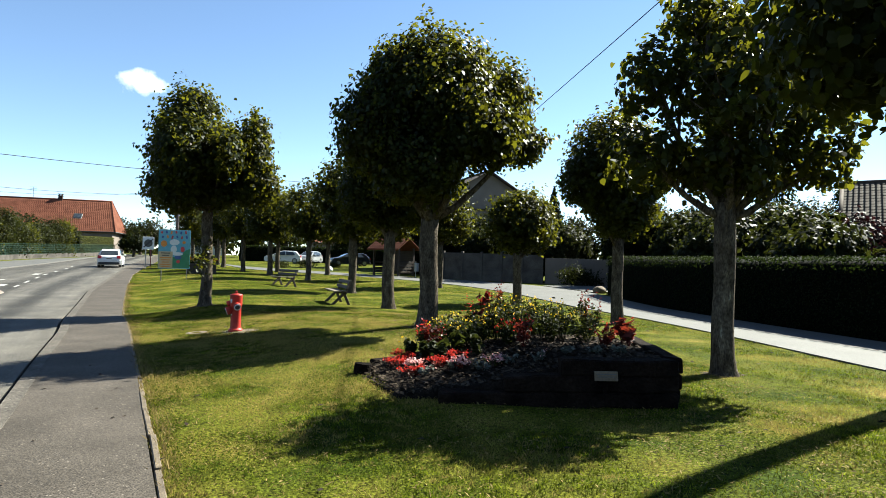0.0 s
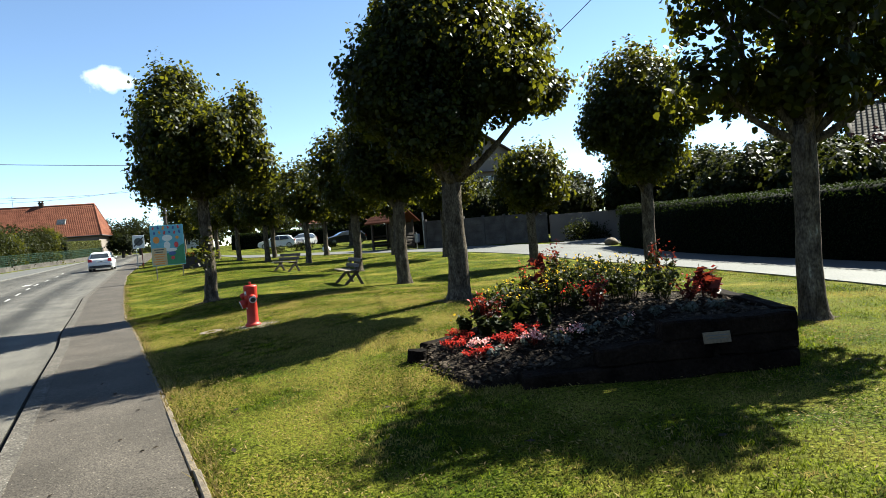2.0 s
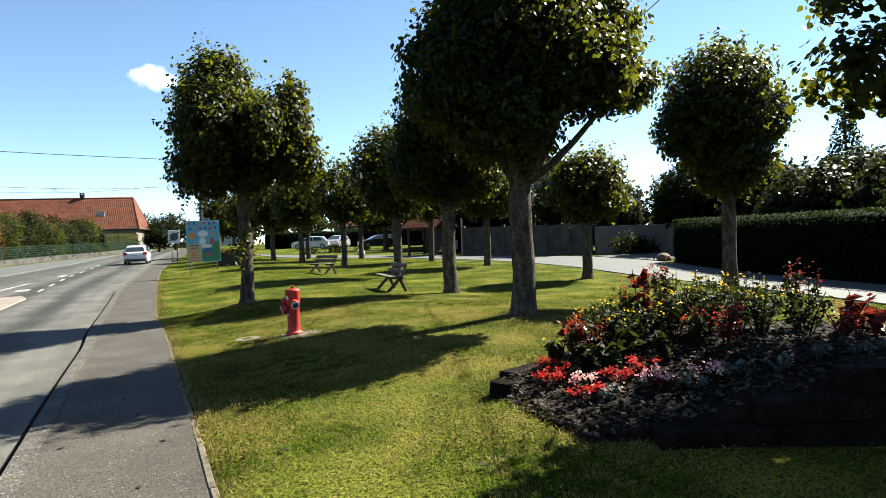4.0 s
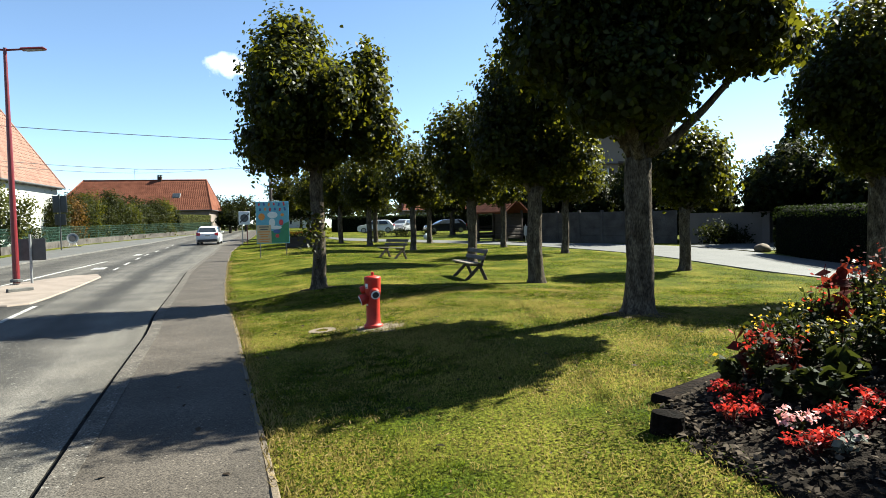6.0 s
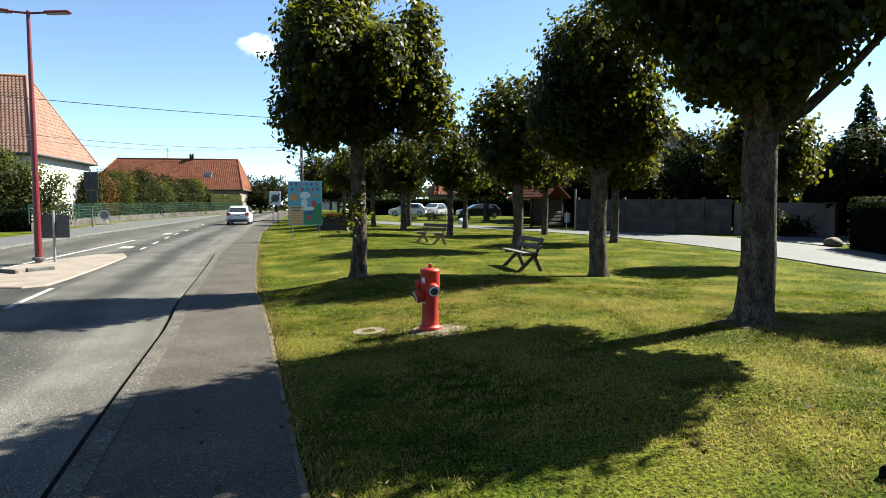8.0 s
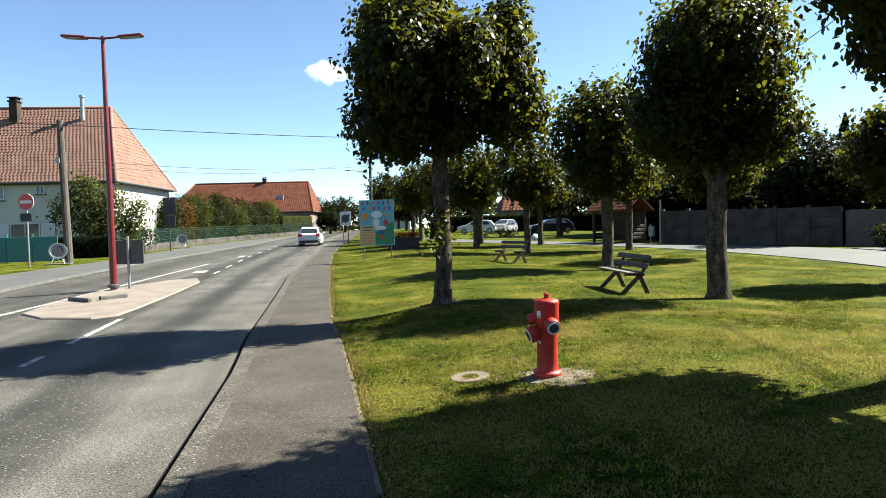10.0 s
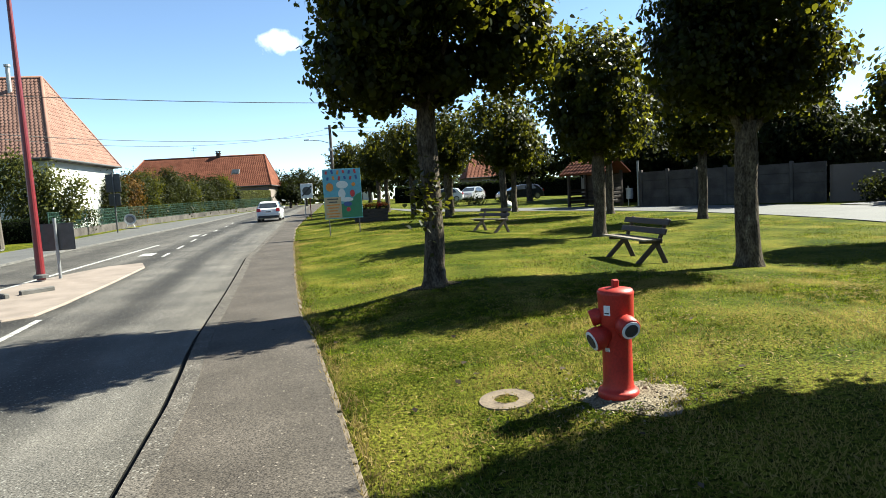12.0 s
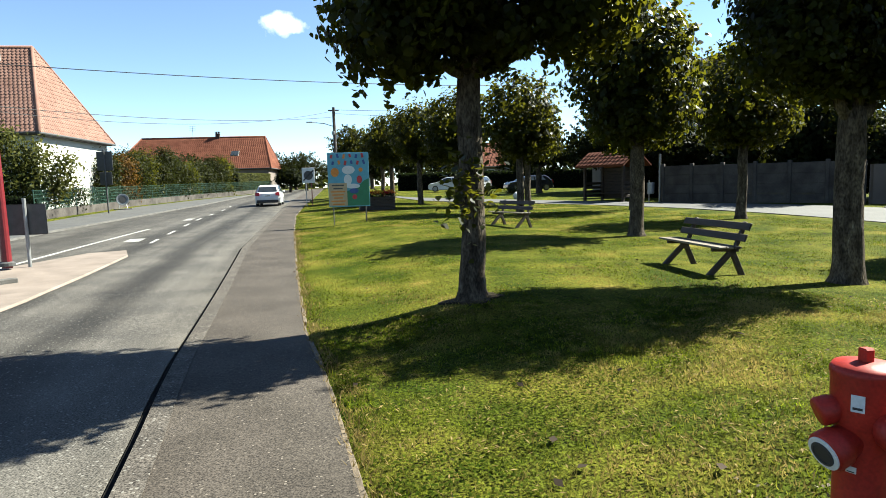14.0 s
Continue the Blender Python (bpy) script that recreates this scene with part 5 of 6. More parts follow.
def house(name, x0, x1, y0, y1, zg, ze, zr, inset_l, inset_r, wallm, roofm, label, windows=(), tile=(0.3, 0.36), rot=0, over=0.45, sides="fr", chimneys=()):
    """A house with a hipped or half-hipped roof; plan x0..x1 by y0..y1 (front y0), eave ze, ridge zr."""
    t = thing(name, (x0, y0, zg), label, "house", rot)
    W, D, he, hr = x1 - x0, y1 - y0, ze - zg, zr - zg
    bm = B()
    for c, s in (((W / 2, 0.15, he / 2), (W, 0.3, he)), ((W / 2, D - 0.15, he / 2), (W, 0.3, he)), ((0.15, D / 2, he / 2), (0.3, D - 0.6, he)), ((W - 0.15, D / 2, he / 2), (0.3, D - 0.6, he))):
        box(bm, (c[0], c[1], c[2] - 0.3), (s[0], s[1], s[2] + 0.6))
        part("wall", bm, wallm, t)
        bm = B()
    bm.free()
    k = over * (hr - he) / (D / 2)
    o = over
    e = [(-o, -o, he - k), (W + o, -o, he - k), (W + o, D + o, he - k), (-o, D + o, he - k)]
    r0, r1 = (inset_l - (o if inset_l == 0 else 0), D / 2, hr), (W - inset_r + (o if inset_r == 0 else 0), D / 2, hr)
    bm = B()
    ev = [bm.verts.new(p) for p in e]
    rv = [bm.verts.new(p) for p in (r0, r1)]
    bm.faces.new((ev[0], ev[1], rv[1], rv[0]))
    bm.faces.new((ev[2], ev[3], rv[0], rv[1]))
    if inset_r:
        bm.faces.new((ev[1], ev[2], rv[1]))
    if inset_l:
        bm.faces.new((ev[3], ev[0], rv[0]))
    bm.faces.new(list(reversed(ev)))
    bmesh.ops.recalc_face_normals(bm, faces=bm.faces)
    roof = part("roof", bm, roofm, t)
    roof_tiles((e[0], e[1], r1, r0), *tile, roofm, roof)
    if "r" in sides and inset_r:
        roof_tiles((e[1], e[2], r1, r1), *tile, roofm, roof)
    if "l" in sides and inset_l:
        roof_tiles((e[3], e[0], r0, r0), *tile, roofm, roof)
    for gx, flat in ((0.0, inset_l), (W - 0.3, inset_r)):
        if not flat:
            bm = B()
            tri = [(0.02, he), (D - 0.02, he), (D / 2, hr - 0.04)]
            a, b = [[bm.verts.new((gx + k, py, pz)) for py, pz in tri] for k in (0.0, 0.3)]
            bm.faces.new(a)
            bm.faces.new(b)
            for i in range(3):
                bm.faces.new((a[i], b[i], b[(i + 1) % 3], a[(i + 1) % 3]))
            bmesh.ops.recalc_face_normals(bm, faces=bm.faces)
            part("gable", bm, wallm, t)
    bm = B()
    tube(bm, [r0, r1], 0.13, 8)
    tube(bm, [r1, e[1]], 0.12, 8)
    tube(bm, [r1, e[2]], 0.12, 8)
    tube(bm, [r0, e[0]], 0.12, 8)
    part("ridge_tiles", bm, roofm, roof, "", True)
    bm = B()
    for p, q in ((e[0], e[1]), (e[1], e[2])):
        a, b = Vector(p), Vector(q)
        tube(bm, [a + Vector((0, -0.05, -0.05)), b + Vector((0.05, -0.02, -0.05))], 0.08, 8)
    part("gutter", bm, M_STEEL, t)
    bm = B()
    box(bm, (W / 2, -o / 2, he - k - 0.12), (W + o, o, 0.1))
    box(bm, (W + o / 2, D / 2, he - k - 0.12), (o - 0.01, D - 0.1, 0.1))
    part("eave_boards", bm, M_WOODD, t)
    for side, px, pz, w, h, sh in windows:
        if side == "f":
            window(t, (px, 0.0, pz), w, h, -90, sh)
        elif side == "r":
            window(t, (W, px, pz), w, h, 0, sh)
        else:
            window(t, (0, px, pz), w, h, 180, sh)
    for cx, cy, zb, zt, kind in chimneys:
        bm = B()
        if kind == "brick":
            box(bm, (cx, cy, (zb + zt) / 2), (0.6, 0.6, zt - zb), None, 0.01)
            box(bm, (cx, cy, zt + 0.06), (0.75, 0.75, 0.12), None, 0.02)
            for s in (-0.2, 0.2):
                box(bm, (cx + s, cy, zt + 0.22), (0.1, 0.55, 0.2))
            box(bm, (cx, cy, zt + 0.36), (0.8, 0.8, 0.07), None, 0.02)
            part("chimney", bm, M_TILE3, t)
        else:
            tube(bm, [(cx, cy, zb), (cx, cy, zt)], 0.15, 12)
            tube(bm, [(cx, cy, zt), (cx, cy, zt + 0.15)], 0.22, 12)
            part("flue", bm, M_GALV, t, "shiny steel flue pipe")
    return t


zg = float(rise(52))
house("house", -39.0, -21.8, 50.6, 61.6, zg, 6.1, 12.05, 2.9, 2.3, M_CREAM, M_TILE, "cream plastered house with a tall salmon tiled hipped roof",
      (("f", 15.0, 4.6, 0.9, 1.0, None), ("f", 12.2, 4.6, 0.55, 0.6, None), ("f", 9.2, 4.4, 0.9, 1.0, None), ("f", 11.0, 1.5, 2.0, 1.3, M_PVC), ("f", 6.0, 1.5, 1.2, 1.3, M_PVC)),
      (0.27, 0.33), 2, 0.45, "fr", ((13.2, 4.4, 9.0, 12.15, "flue"), (8.1, 4.4, 9.0, 11.8, "brick")))
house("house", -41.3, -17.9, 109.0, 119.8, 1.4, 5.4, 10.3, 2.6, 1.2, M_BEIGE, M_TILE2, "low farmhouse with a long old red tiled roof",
      (("f", 14.0, 1.6, 1.0, 1.2, None), ("f", 10.0, 1.6, 1.0, 1.2, None)), (0.30, 0.40), 0, 0.5, "fr", ((14.6, 5.4, 7.5, 9.4, "brick"),))
sk = thing("roof_window", (-23.4, 111.2, 7.42), "small roof window in the red farmhouse roof", "skylight")
bm = B()
box(bm, (0, 0, 0), (1.3, 0.12, 1.3), Euler((radians(-47), 0, 0)).to_matrix(), 0.03)
part("frame", bm, M_STEEL, sk)
bm = B()
box(bm, (0, -0.05, 0.05), (1.0, 0.08, 1.0), Euler((radians(-47), 0, 0)).to_matrix())
part("pane", bm, M_GLASS, sk)
# antenna on the farmhouse
an = thing("antenna", (-30.6, 114.3, 10.15), "thin roof antenna mast with short rods", "antenna")
bm = B()
tube(bm, [(0, 0, 0), (0, 0, 2.0)], 0.03, 6)
part("mast", bm, M_STEEL, an)
for zz in (1.4, 1.7, 1.95):
    bm = B()
    tube(bm, [(-0.5, 0, zz), (0.5, 0, zz)], 0.02, 5)
    part("rod", bm, M_STEEL, an)

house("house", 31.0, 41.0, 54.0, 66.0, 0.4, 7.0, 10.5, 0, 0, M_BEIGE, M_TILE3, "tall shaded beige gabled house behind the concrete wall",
      (("l", 8.1, 5.1, 1.0, 1.5, M_TILE3), ("l", 5.2, 5.1, 1.0, 1.5, M_TILE3), ("l", 2.3, 5.9, 1.3, 1.3, M_TILE3), ("l", 8.1, 2.2, 1.0, 1.4, M_TILE3), ("l", 3.0, 2.2, 1.0, 1.4, M_TILE3)), (0.4, 0.5), 90, 0.5, "f")
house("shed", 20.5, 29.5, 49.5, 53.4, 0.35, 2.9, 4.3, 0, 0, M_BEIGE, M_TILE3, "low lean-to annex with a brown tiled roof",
      (("f", 2.5, 1.5, 1.0, 1.0, None),), (0.35, 0.45), 0, 0.4, "f")
house("house", 32.6, 45, 21.8, 30.0, 0.0, 4.1, 6.65, 0, 0, M_CREAM, M_TILE3, "cream house with brown tiled roof behind the hedge",
      (("f", 2.4, 3.0, 1.2, 1.2, M_TILE3), ("f", 6.0, 3.0, 1.2, 1.2, M_TILE3), ("l", 4.5, 3.0, 1.1, 1.2, M_TILE3)), (0.26, 0.34), -53, 0.6, "f")
house("house", 14.5, 26, 108, 117, 1.3, 4.6, 8.2, 1.5, 1.5, M_BEIGE, M_TILE2, "distant house with a red tiled roof behind hedges", (("f", 3, 1.8, 1.2, 1.2, None),), (0.6, 0.7), 0, 0.5, "f")
house("house", -10.5, -2, 150, 160, 1.3, 4.3, 7.8, 1.5, 1.5, M_CREAM, M_TILE, "far cream house at the end of the road", (("f", 3, 1.8, 1.2, 1.2, None),), (0.8, 0.9), 0, 0.5, "f")
house("house", -38, -30, 80, 88, 0.9, 3.6, 5.6, 1.2, 1.2, M_CREAM, M_TILE2, "small house with an orange roof behind the garden", (), (0.5, 0.6), 0, 0.4, "f")


# ---- hedges, walls and fences ----
def hedge(points, h, w, count, size, material, seed, label, name="hedge", base=None):
    """A clipped hedge along points: a dense core coloured as inner shade, with small sprays all over it."""
    rng = np.random.default_rng(seed)
    p = dense(points, 8)
    t = thing(name, (p[0, 0], p[0, 1], float(sheet(*p[0]))), label, "hedge")
    o = np.array((p[0, 0], p[0, 1], float(sheet(*p[0]))))
    d = np.gradient(p, axis=0)
    d /= np.linalg.norm(d, axis=1, keepdims=True)
    nrm = np.stack((-d[:, 1], d[:, 0]), -1)
    zz = sheet(p[:, 0], p[:, 1]) + (base or 0)
    ring = [(-0.5, -0.1), (-0.52, 0.5), (-0.47, 0.93), (-0.3, 1.0), (0.3, 1.0), (0.47, 0.93), (0.52, 0.5), (0.5, -0.1)]
    V = []
    for i in range(len(p)):
        for a, b in ring:
            q = np.array((*(p[i] + nrm[i] * a * (w - 0.14)), zz[i] + b * (h - 0.06)))
            V.append(q + rng.normal(size=3) * 0.02 - o)
    m = len(ring)
    F = [[i * m + k, (i + 1) * m + k, (i + 1) * m + k + 1, i * m + k + 1] for i in range(len(p) - 1) for k in range(m - 1)]
    raw("inner_shade_mass", V, F, M_HCORE, t)
    i = rng.uniform(0, len(p) - 1.001, count)
    j = i.astype(int)
    f = (i - j)[:, None]
    c = p[j] * (1 - f) + p[j + 1] * f
    nn, zb = nrm[j], zz[j]
    s = rng.random(count)
    per = 2 * h + w
    u = s * per
    a = np.where(u < h, -0.5, np.where(u < h + w, (u - h) / w - 0.5, 0.5))
    b = np.where(u < h, u / h, np.where(u < h + w, 1.0, (per - u) / h))
    q = np.concatenate((c + nn * (a * w)[:, None], (zb + b * h)[:, None]), 1) + rng.normal(size=(count, 3)) * 0.035
    out = np.concatenate((nn * np.where(np.abs(a) > 0.49, np.sign(a), 0)[:, None], (np.abs(a) <= 0.49).astype(float)[:, None] + 0.2), 1)
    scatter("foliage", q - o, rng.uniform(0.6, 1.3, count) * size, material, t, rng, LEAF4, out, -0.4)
    return t


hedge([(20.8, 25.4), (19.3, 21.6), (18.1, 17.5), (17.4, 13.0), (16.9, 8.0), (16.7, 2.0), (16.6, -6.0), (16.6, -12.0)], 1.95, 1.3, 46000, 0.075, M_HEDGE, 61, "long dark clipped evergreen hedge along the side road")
strip("hedge_bank", [(16.3, -12, 17.6, -12), (16.25, 2, 17.7, 2), (16.45, 8.2, 17.7, 8.2), (16.95, 13.3, 18.2, 13.3), (17.75, 18.0, 19.0, 17.6), (18.9, 21.8, 20.1, 21.4), (20.3, 25.6, 21.4, 25.1)], lambda x, y: sheet(x, y) + 0.10, M_KERB, 2, 0.3, None, "low grey kerb bank under the hedge", "kerb")

# Concrete panel wall: posts with stacked slabs
cw = thing("wall_concrete", (0, 0, 0), "stained grey concrete panel wall with posts", "wall", kind="structure")
WALL = [(15.1, 41.6), (17.2, 39.4), (19.3, 37.2), (21.4, 34.9)]
seg = []
for (ax, ay), (bx, by) in zip(WALL, WALL[1:]):
    n = max(1, round(math.hypot(bx - ax, by - ay) / 1.9))
    for i in range(n):
        seg.append((ax + (bx - ax) * i / n, ay + (by - ay) * i / n, ax + (bx - ax) * (i + 1) / n, ay + (by - ay) * (i + 1) / n))
for ax, ay, bx, by in seg:
    z = float(sheet((ax + bx) / 2, (ay + by) / 2))
    ang = math.degrees(math.atan2(by - ay, bx - ax))
    L = math.hypot(bx - ax, by - ay)
    for k in range(4):
        bm = B()
        box(bm, (0, 0, 0), (L - 0.13, 0.09, 0.492), None, 0.014)
        s = part("concrete_slab", bm, M_CWALL, cw)
        s.matrix_local = pose((ax + bx) / 2, (ay + by) / 2, z + 0.2 + 0.495 * k, 0, 0, ang)
    bm = B()
    box(bm, (0, 0, 0.95), (0.17, 0.22, 2.2), None, 0.02)
    s = part("post", bm, M_CWALL, cw)
    s.matrix_local = pose(ax, ay, z, 0, 0, ang)
gp = thing("gate_post", (25.4, 32.6, float(sheet(25.4, 32.6))), "brick-brown gate pillar with a flat cap beside the drive", "gate post", -60)
bm = B()
box(bm, (0, 0, 0.8), (0.5, 0.5, 1.8), None, 0.02)
part("pillar", bm, M_BEIGE, gp)
bm = B()
box(bm, (0, 0, 1.74), (0.64, 0.64, 0.1), None, 0.03)
part("cap", bm, M_RING, gp)
strip("wall_plaster", [(21.5, 34.95, 21.5, 34.75), (23.4, 33.8, 23.3, 33.6), (25.2, 32.8, 25.1, 32.6)], lambda x, y: sheet(x, y) + 1.75, M_BEIGE, 1, 2.0, None, "brownish plastered garden wall beside the gate", "wall")
bush(22.6, 33.0, [(0, 0, 0.6, 1.2, 0.7, 0.6), (1.0, -0.3, 0.5, 0.8, 0.6, 0.5)], 1600, 0.14, M_LEAF_D, 335, "dark low shrub against the plastered wall", "shrub", None, "shrub")
gt = thing("gate", (26.4, 31.7, float(sheet(26.4, 31.7))), "low dark garden gate with white rails", "gate", 40)
for zz in (0.35, 1.15):
    bm = B()
    box(bm, (0, 0, zz), (1.6, 0.05, 0.08), None, 0.01)
    part("rail", bm, M_PVC, gt)
for i in range(9):
    bm = B()
    box(bm, (-0.74 + 0.185 * i, 0.03, 0.75), (0.11, 0.03, 1.1), None, 0.008)
    part("slat", bm, M_STEEL, gt)
bm = B()
bmesh.ops.create_icosphere(bm, subdivisions=2, radius=0.3)
for v in bm.verts:
    v.co = Vector((v.co.x * 1.3, v.co.y, v.co.z * 0.8)) * (1 + 0.25 * noise.noise(v.co * 4))
rock = part("boulder", bm, M_RING, None, "", True)
rock.location = (20.4, 26.6, float(sheet(20.4, 26.6)) + 0.14)
tagged(rock, "pale rough boulder at the hedge's end", "rock")

# Wooden shelter with a tiled roof, bin and post beside the wall
sh = thing("bus_shelter", (13.3, 44.3, float(sheet(13.3, 44.3))), "dark wooden shelter with a red tiled roof", "shelter", -62)
sh.scale = (0.95, 0.95, 0.95)
for px, py in ((-1.5, -0.8), (1.5, -0.8), (-1.5, 0.8), (1.5, 0.8)):
    bm = B()
    box(bm, (px, py, 1.1), (0.16, 0.16, 2.3), None, 0.01)
    part("post", bm, M_WOODD, sh)
for i in range(9):
    bm = B()
    box(bm, (0, 0.86, 0.25 + 0.21 * i), (3.1, 0.03, 0.2), None, 0.006)
    part("back_board", bm, M_WOODD, sh)
for s in (-1, 1):
    for i in range(4):
        bm = B()
        box(bm, (s * 1.56, 0.0, 0.35 + 0.25 * i), (0.03, 1.6, 0.16), None, 0.006)
        part("side_board", bm, M_WOODD, sh)
bm = B()
for s in (-1, 1):
    f = [(-1.9, s * 1.25, 2.15), (1.9, s * 1.25, 2.15), (1.9, 0, 3.05), (-1.9, 0, 3.05)]
    a = [bm.verts.new(p) for p in f]
    b = [bm.verts.new(Vector(p) - Vector((0, 0, 0.08))) for p in f]
    bm.faces.new(a if s < 0 else list(reversed(a)))
    bm.faces.new(list(reversed(b)) if s < 0 else b)
    for i in range(4):
        bm.faces.new((a[i], b[i], b[(i + 1) % 4], a[(i + 1) % 4]))
bmesh.ops.recalc_face_normals(bm, faces=bm.faces)
rf = part("roof", bm, M_TILE2, sh)
for s in (-1, 1):
    e = [(-1.9, -1.25, 2.17), (1.9, -1.25, 2.17), (1.9, 0, 3.07), (-1.9, 0, 3.07)]
    if s > 0:
        e = [(1.9, 1.25, 2.17), (-1.9, 1.25, 2.17), (-1.9, 0, 3.07), (1.9, 0, 3.07)]
    roof_tiles(e, 0.3, 0.35, M_TILE2, rf)
bm = B()
box(bm, (0, 0.55, 0.45), (2.8, 0.4, 0.06), None, 0.01)
part("seat_board", bm, M_WOODD, sh)
bn = thing("litter_bin", (14.4, 41.6, float(sheet(14.4, 41.6))), "small grey litter bin on a post by the shelter", "bin")
bm = B()
lathe(bm, [(0.17, 0.45), (0.19, 0.5), (0.2, 1.05), (0.18, 1.07)], 16)
part("bucket", bm, M_GALV, bn)
bm = B()
tube(bm, [(0, 0.2, -0.1), (0, 0.2, 1.2)], 0.03, 8)
part("post", bm, M_GALV, bn)
wp = thing("white_post", (14.96, 41.7, float(sheet(14.96, 41.7))), "tall thin pale downpipe post at the wall's end", "post")
bm = B()
tube(bm, [(0, 0, -0.1), (0, 0, 2.6)], 0.06, 10)
part("pole", bm, M_GALV, wp)

# Garden front across the road: low wall, green mesh fence, bushes
LWALL = [(wall_x(y), y) for y in np.arange(44, 109, 3.0)]
strip("garden_wall", [(x - 0.1, y, x + 0.12, y) for x, y in LWALL], lambda x, y: rise(y) + 0.42, M_CWALL, 1, 0.6, None, "low grey concrete garden wall", "wall")
fence = thing("mesh_fence", (0, 0, 0), "green wire mesh fence on the garden wall", "fence", kind="structure")
for (ax, ay), (bx, by) in zip(LWALL, LWALL[1:]):
    z = float(rise(ay)) + 0.42
    bm = B()
    tube(bm, [(ax, ay, z - 0.1), (ax, ay, z + 1.15)], 0.03, 6)
    part("fence_post", bm, M_MESHG, fence)
    bm = B()
    for k in range(6):
        f = 0.05 + 0.21 * k
        tube(bm, [(ax, ay, z + f), (bx, by, float(rise(by)) + 0.42 + f)], 0.012, 4)
    for k in range(24):
        f = k / 24
        px, py, pz = ax + (bx - ax) * f, ay + (by - ay) * f, z + (float(rise(by)) + 0.42 - z) * f
        tube(bm, [(px, py, pz), (px, py, pz + 1.12)], 0.009, 4)
    part("wire_panel", bm, M_MESHG, fence)
brng = random.Random(21)
for i in range(3, 16):
    y = 53 + 2.35 * i
    x = wall_x(y) - 1.5
    h = brng.uniform(2.1, 3.0)
    bush(x, y, [(0, 0, h, 1.3, 1.45, h * 0.85), (brng.uniform(-0.6, 0.6), brng.uniform(-0.6, 0.6), h * 1.45, 0.85, 0.9, 0.9), (brng.uniform(-0.6, 0.6), 0.8, h * 1.25, 0.6, 0.7, 1.0), (0.5, -0.4, 1.0, 1.0, 1.3, 0.9)], 4200, 0.19, (M_LEAF_O if i < 5 else M_LEAF_B, M_LEAF_B, M_LEAF, M_LEAF_B)[i % 4], 300 + i, "leafy garden shrub behind the green fence", "shrub", None, "shrub", True, "shrubs along the fence")
bush(-20.2, 46.8, [(-0.3, 0, 1.8, 2.0, 1.4, 1.4), (-1.2, 0.1, 4.3, 0.8, 0.8, 1.2), (0.6, 0, 3.5, 0.75, 0.7, 1.0), (2.1, 0, 2.9, 0.6, 0.6, 0.9), (-0.5, 0, 3.0, 0.9, 0.9, 1.0), (-2.6, 0, 2.9, 0.75, 0.8, 1.0), (1.5, 0, 1.9, 0.9, 0.8, 0.9), (-1.9, 0, 3.7, 0.6, 0.6, 0.8)], 6500, 0.2, M_LEAF_L, 330, "large sprawling shrub in front of the cream house", "shrub", None, "shrub")
bush(-19.9, 50.6, [(0, 0, 1.2, 1.3, 1.0, 0.9)], 1500, 0.14, M_PLANT, 331, "yellow-green shrub by the garden wall", "shrub", None, "shrub")
hedge([(wall_x(y) - 0.8, y) for y in (88.0, 93, 98, 103, 107)], 3.0, 1.1, 11000, 0.14, M_LEAF_L, 333, "bright clipped hedge behind the mesh fence")
hedge([(-24.5, 42.4), (-21.5, 43.3), (-18.6, 44.6)], 1.3, 1.0, 5000, 0.1, M_HEDGE, 334, "dark low hedge in the house's front garden")
tf = thing("teal_fence", (-24.5, 40.2, float(rise(40)) - 0.1), "teal green sheet fence by the street corner", "fence", 10)
for i in range(6):
    bm = B()
    box(bm, (-2.5 + 1.3 * i, 0, 0.75), (1.27, 0.05, 1.4), None, 0.01)
    part("fence_panel", bm, M_TEAL, tf)
    bm = B()
    box(bm, (-3.15 + 1.3 * i, 0.05, 0.75), (0.09, 0.09, 1.7), None, 0.01)
    part("fence_post", bm, M_TEAL, tf)


# ---- background trees and shrubs ----
def bgtree(x, y, h, w, seed, material=None, label="broad leafy tree with a wide crown", count=6500, size=0.25):
    tree(x, y, 0.16 + h * 0.015, h * 0.35, [(0, 0, h * 0.62, w, w, h * 0.36), (w * 0.45, 0.2, h * 0.45, w * 0.7, w * 0.7, h * 0.25), (-w * 0.5, -0.2, h * 0.48, w * 0.65, w * 0.65, h * 0.25)], count, size, seed, label, (0, 0), LEAF4, material or M_LEAF_B, "background trees")


def conifer(x, y, h, w, seed, label="dark pointed conifer with drooping green sprays"):
    rng = np.random.default_rng(seed)
    t = thing("conifer", (x, y, float(sheet(x, y))), label, "tree", 0, "background trees")
    bm = B()
    tube(bm, [(0, 0, -0.2), (0, 0, h * 0.5), (0, 0, h)], [0.2, 0.12, 0.02], 8)
    part("trunk", bm, M_BARK, t)
    n = 5200
    f = 1 - np.sqrt(rng.random(n))
    tier = np.sin(f * h * 7) * 0.12 + 1
    r = w * (1 - f) ** 0.85 * tier * np.sqrt(rng.uniform(0.25, 1, n))
    a = rng.uniform(0, 6.283, n)
    p = np.stack((r * np.cos(a), r * np.sin(a), 0.5 + f * (h - 0.4) - 0.15 * r), -1)
    scatter("foliage", p, rng.uniform(0.12, 0.3, n), M_HEDGE, t, rng, LEAF4, np.stack((np.cos(a), np.sin(a), a * 0 + 0.6), -1))
    return t


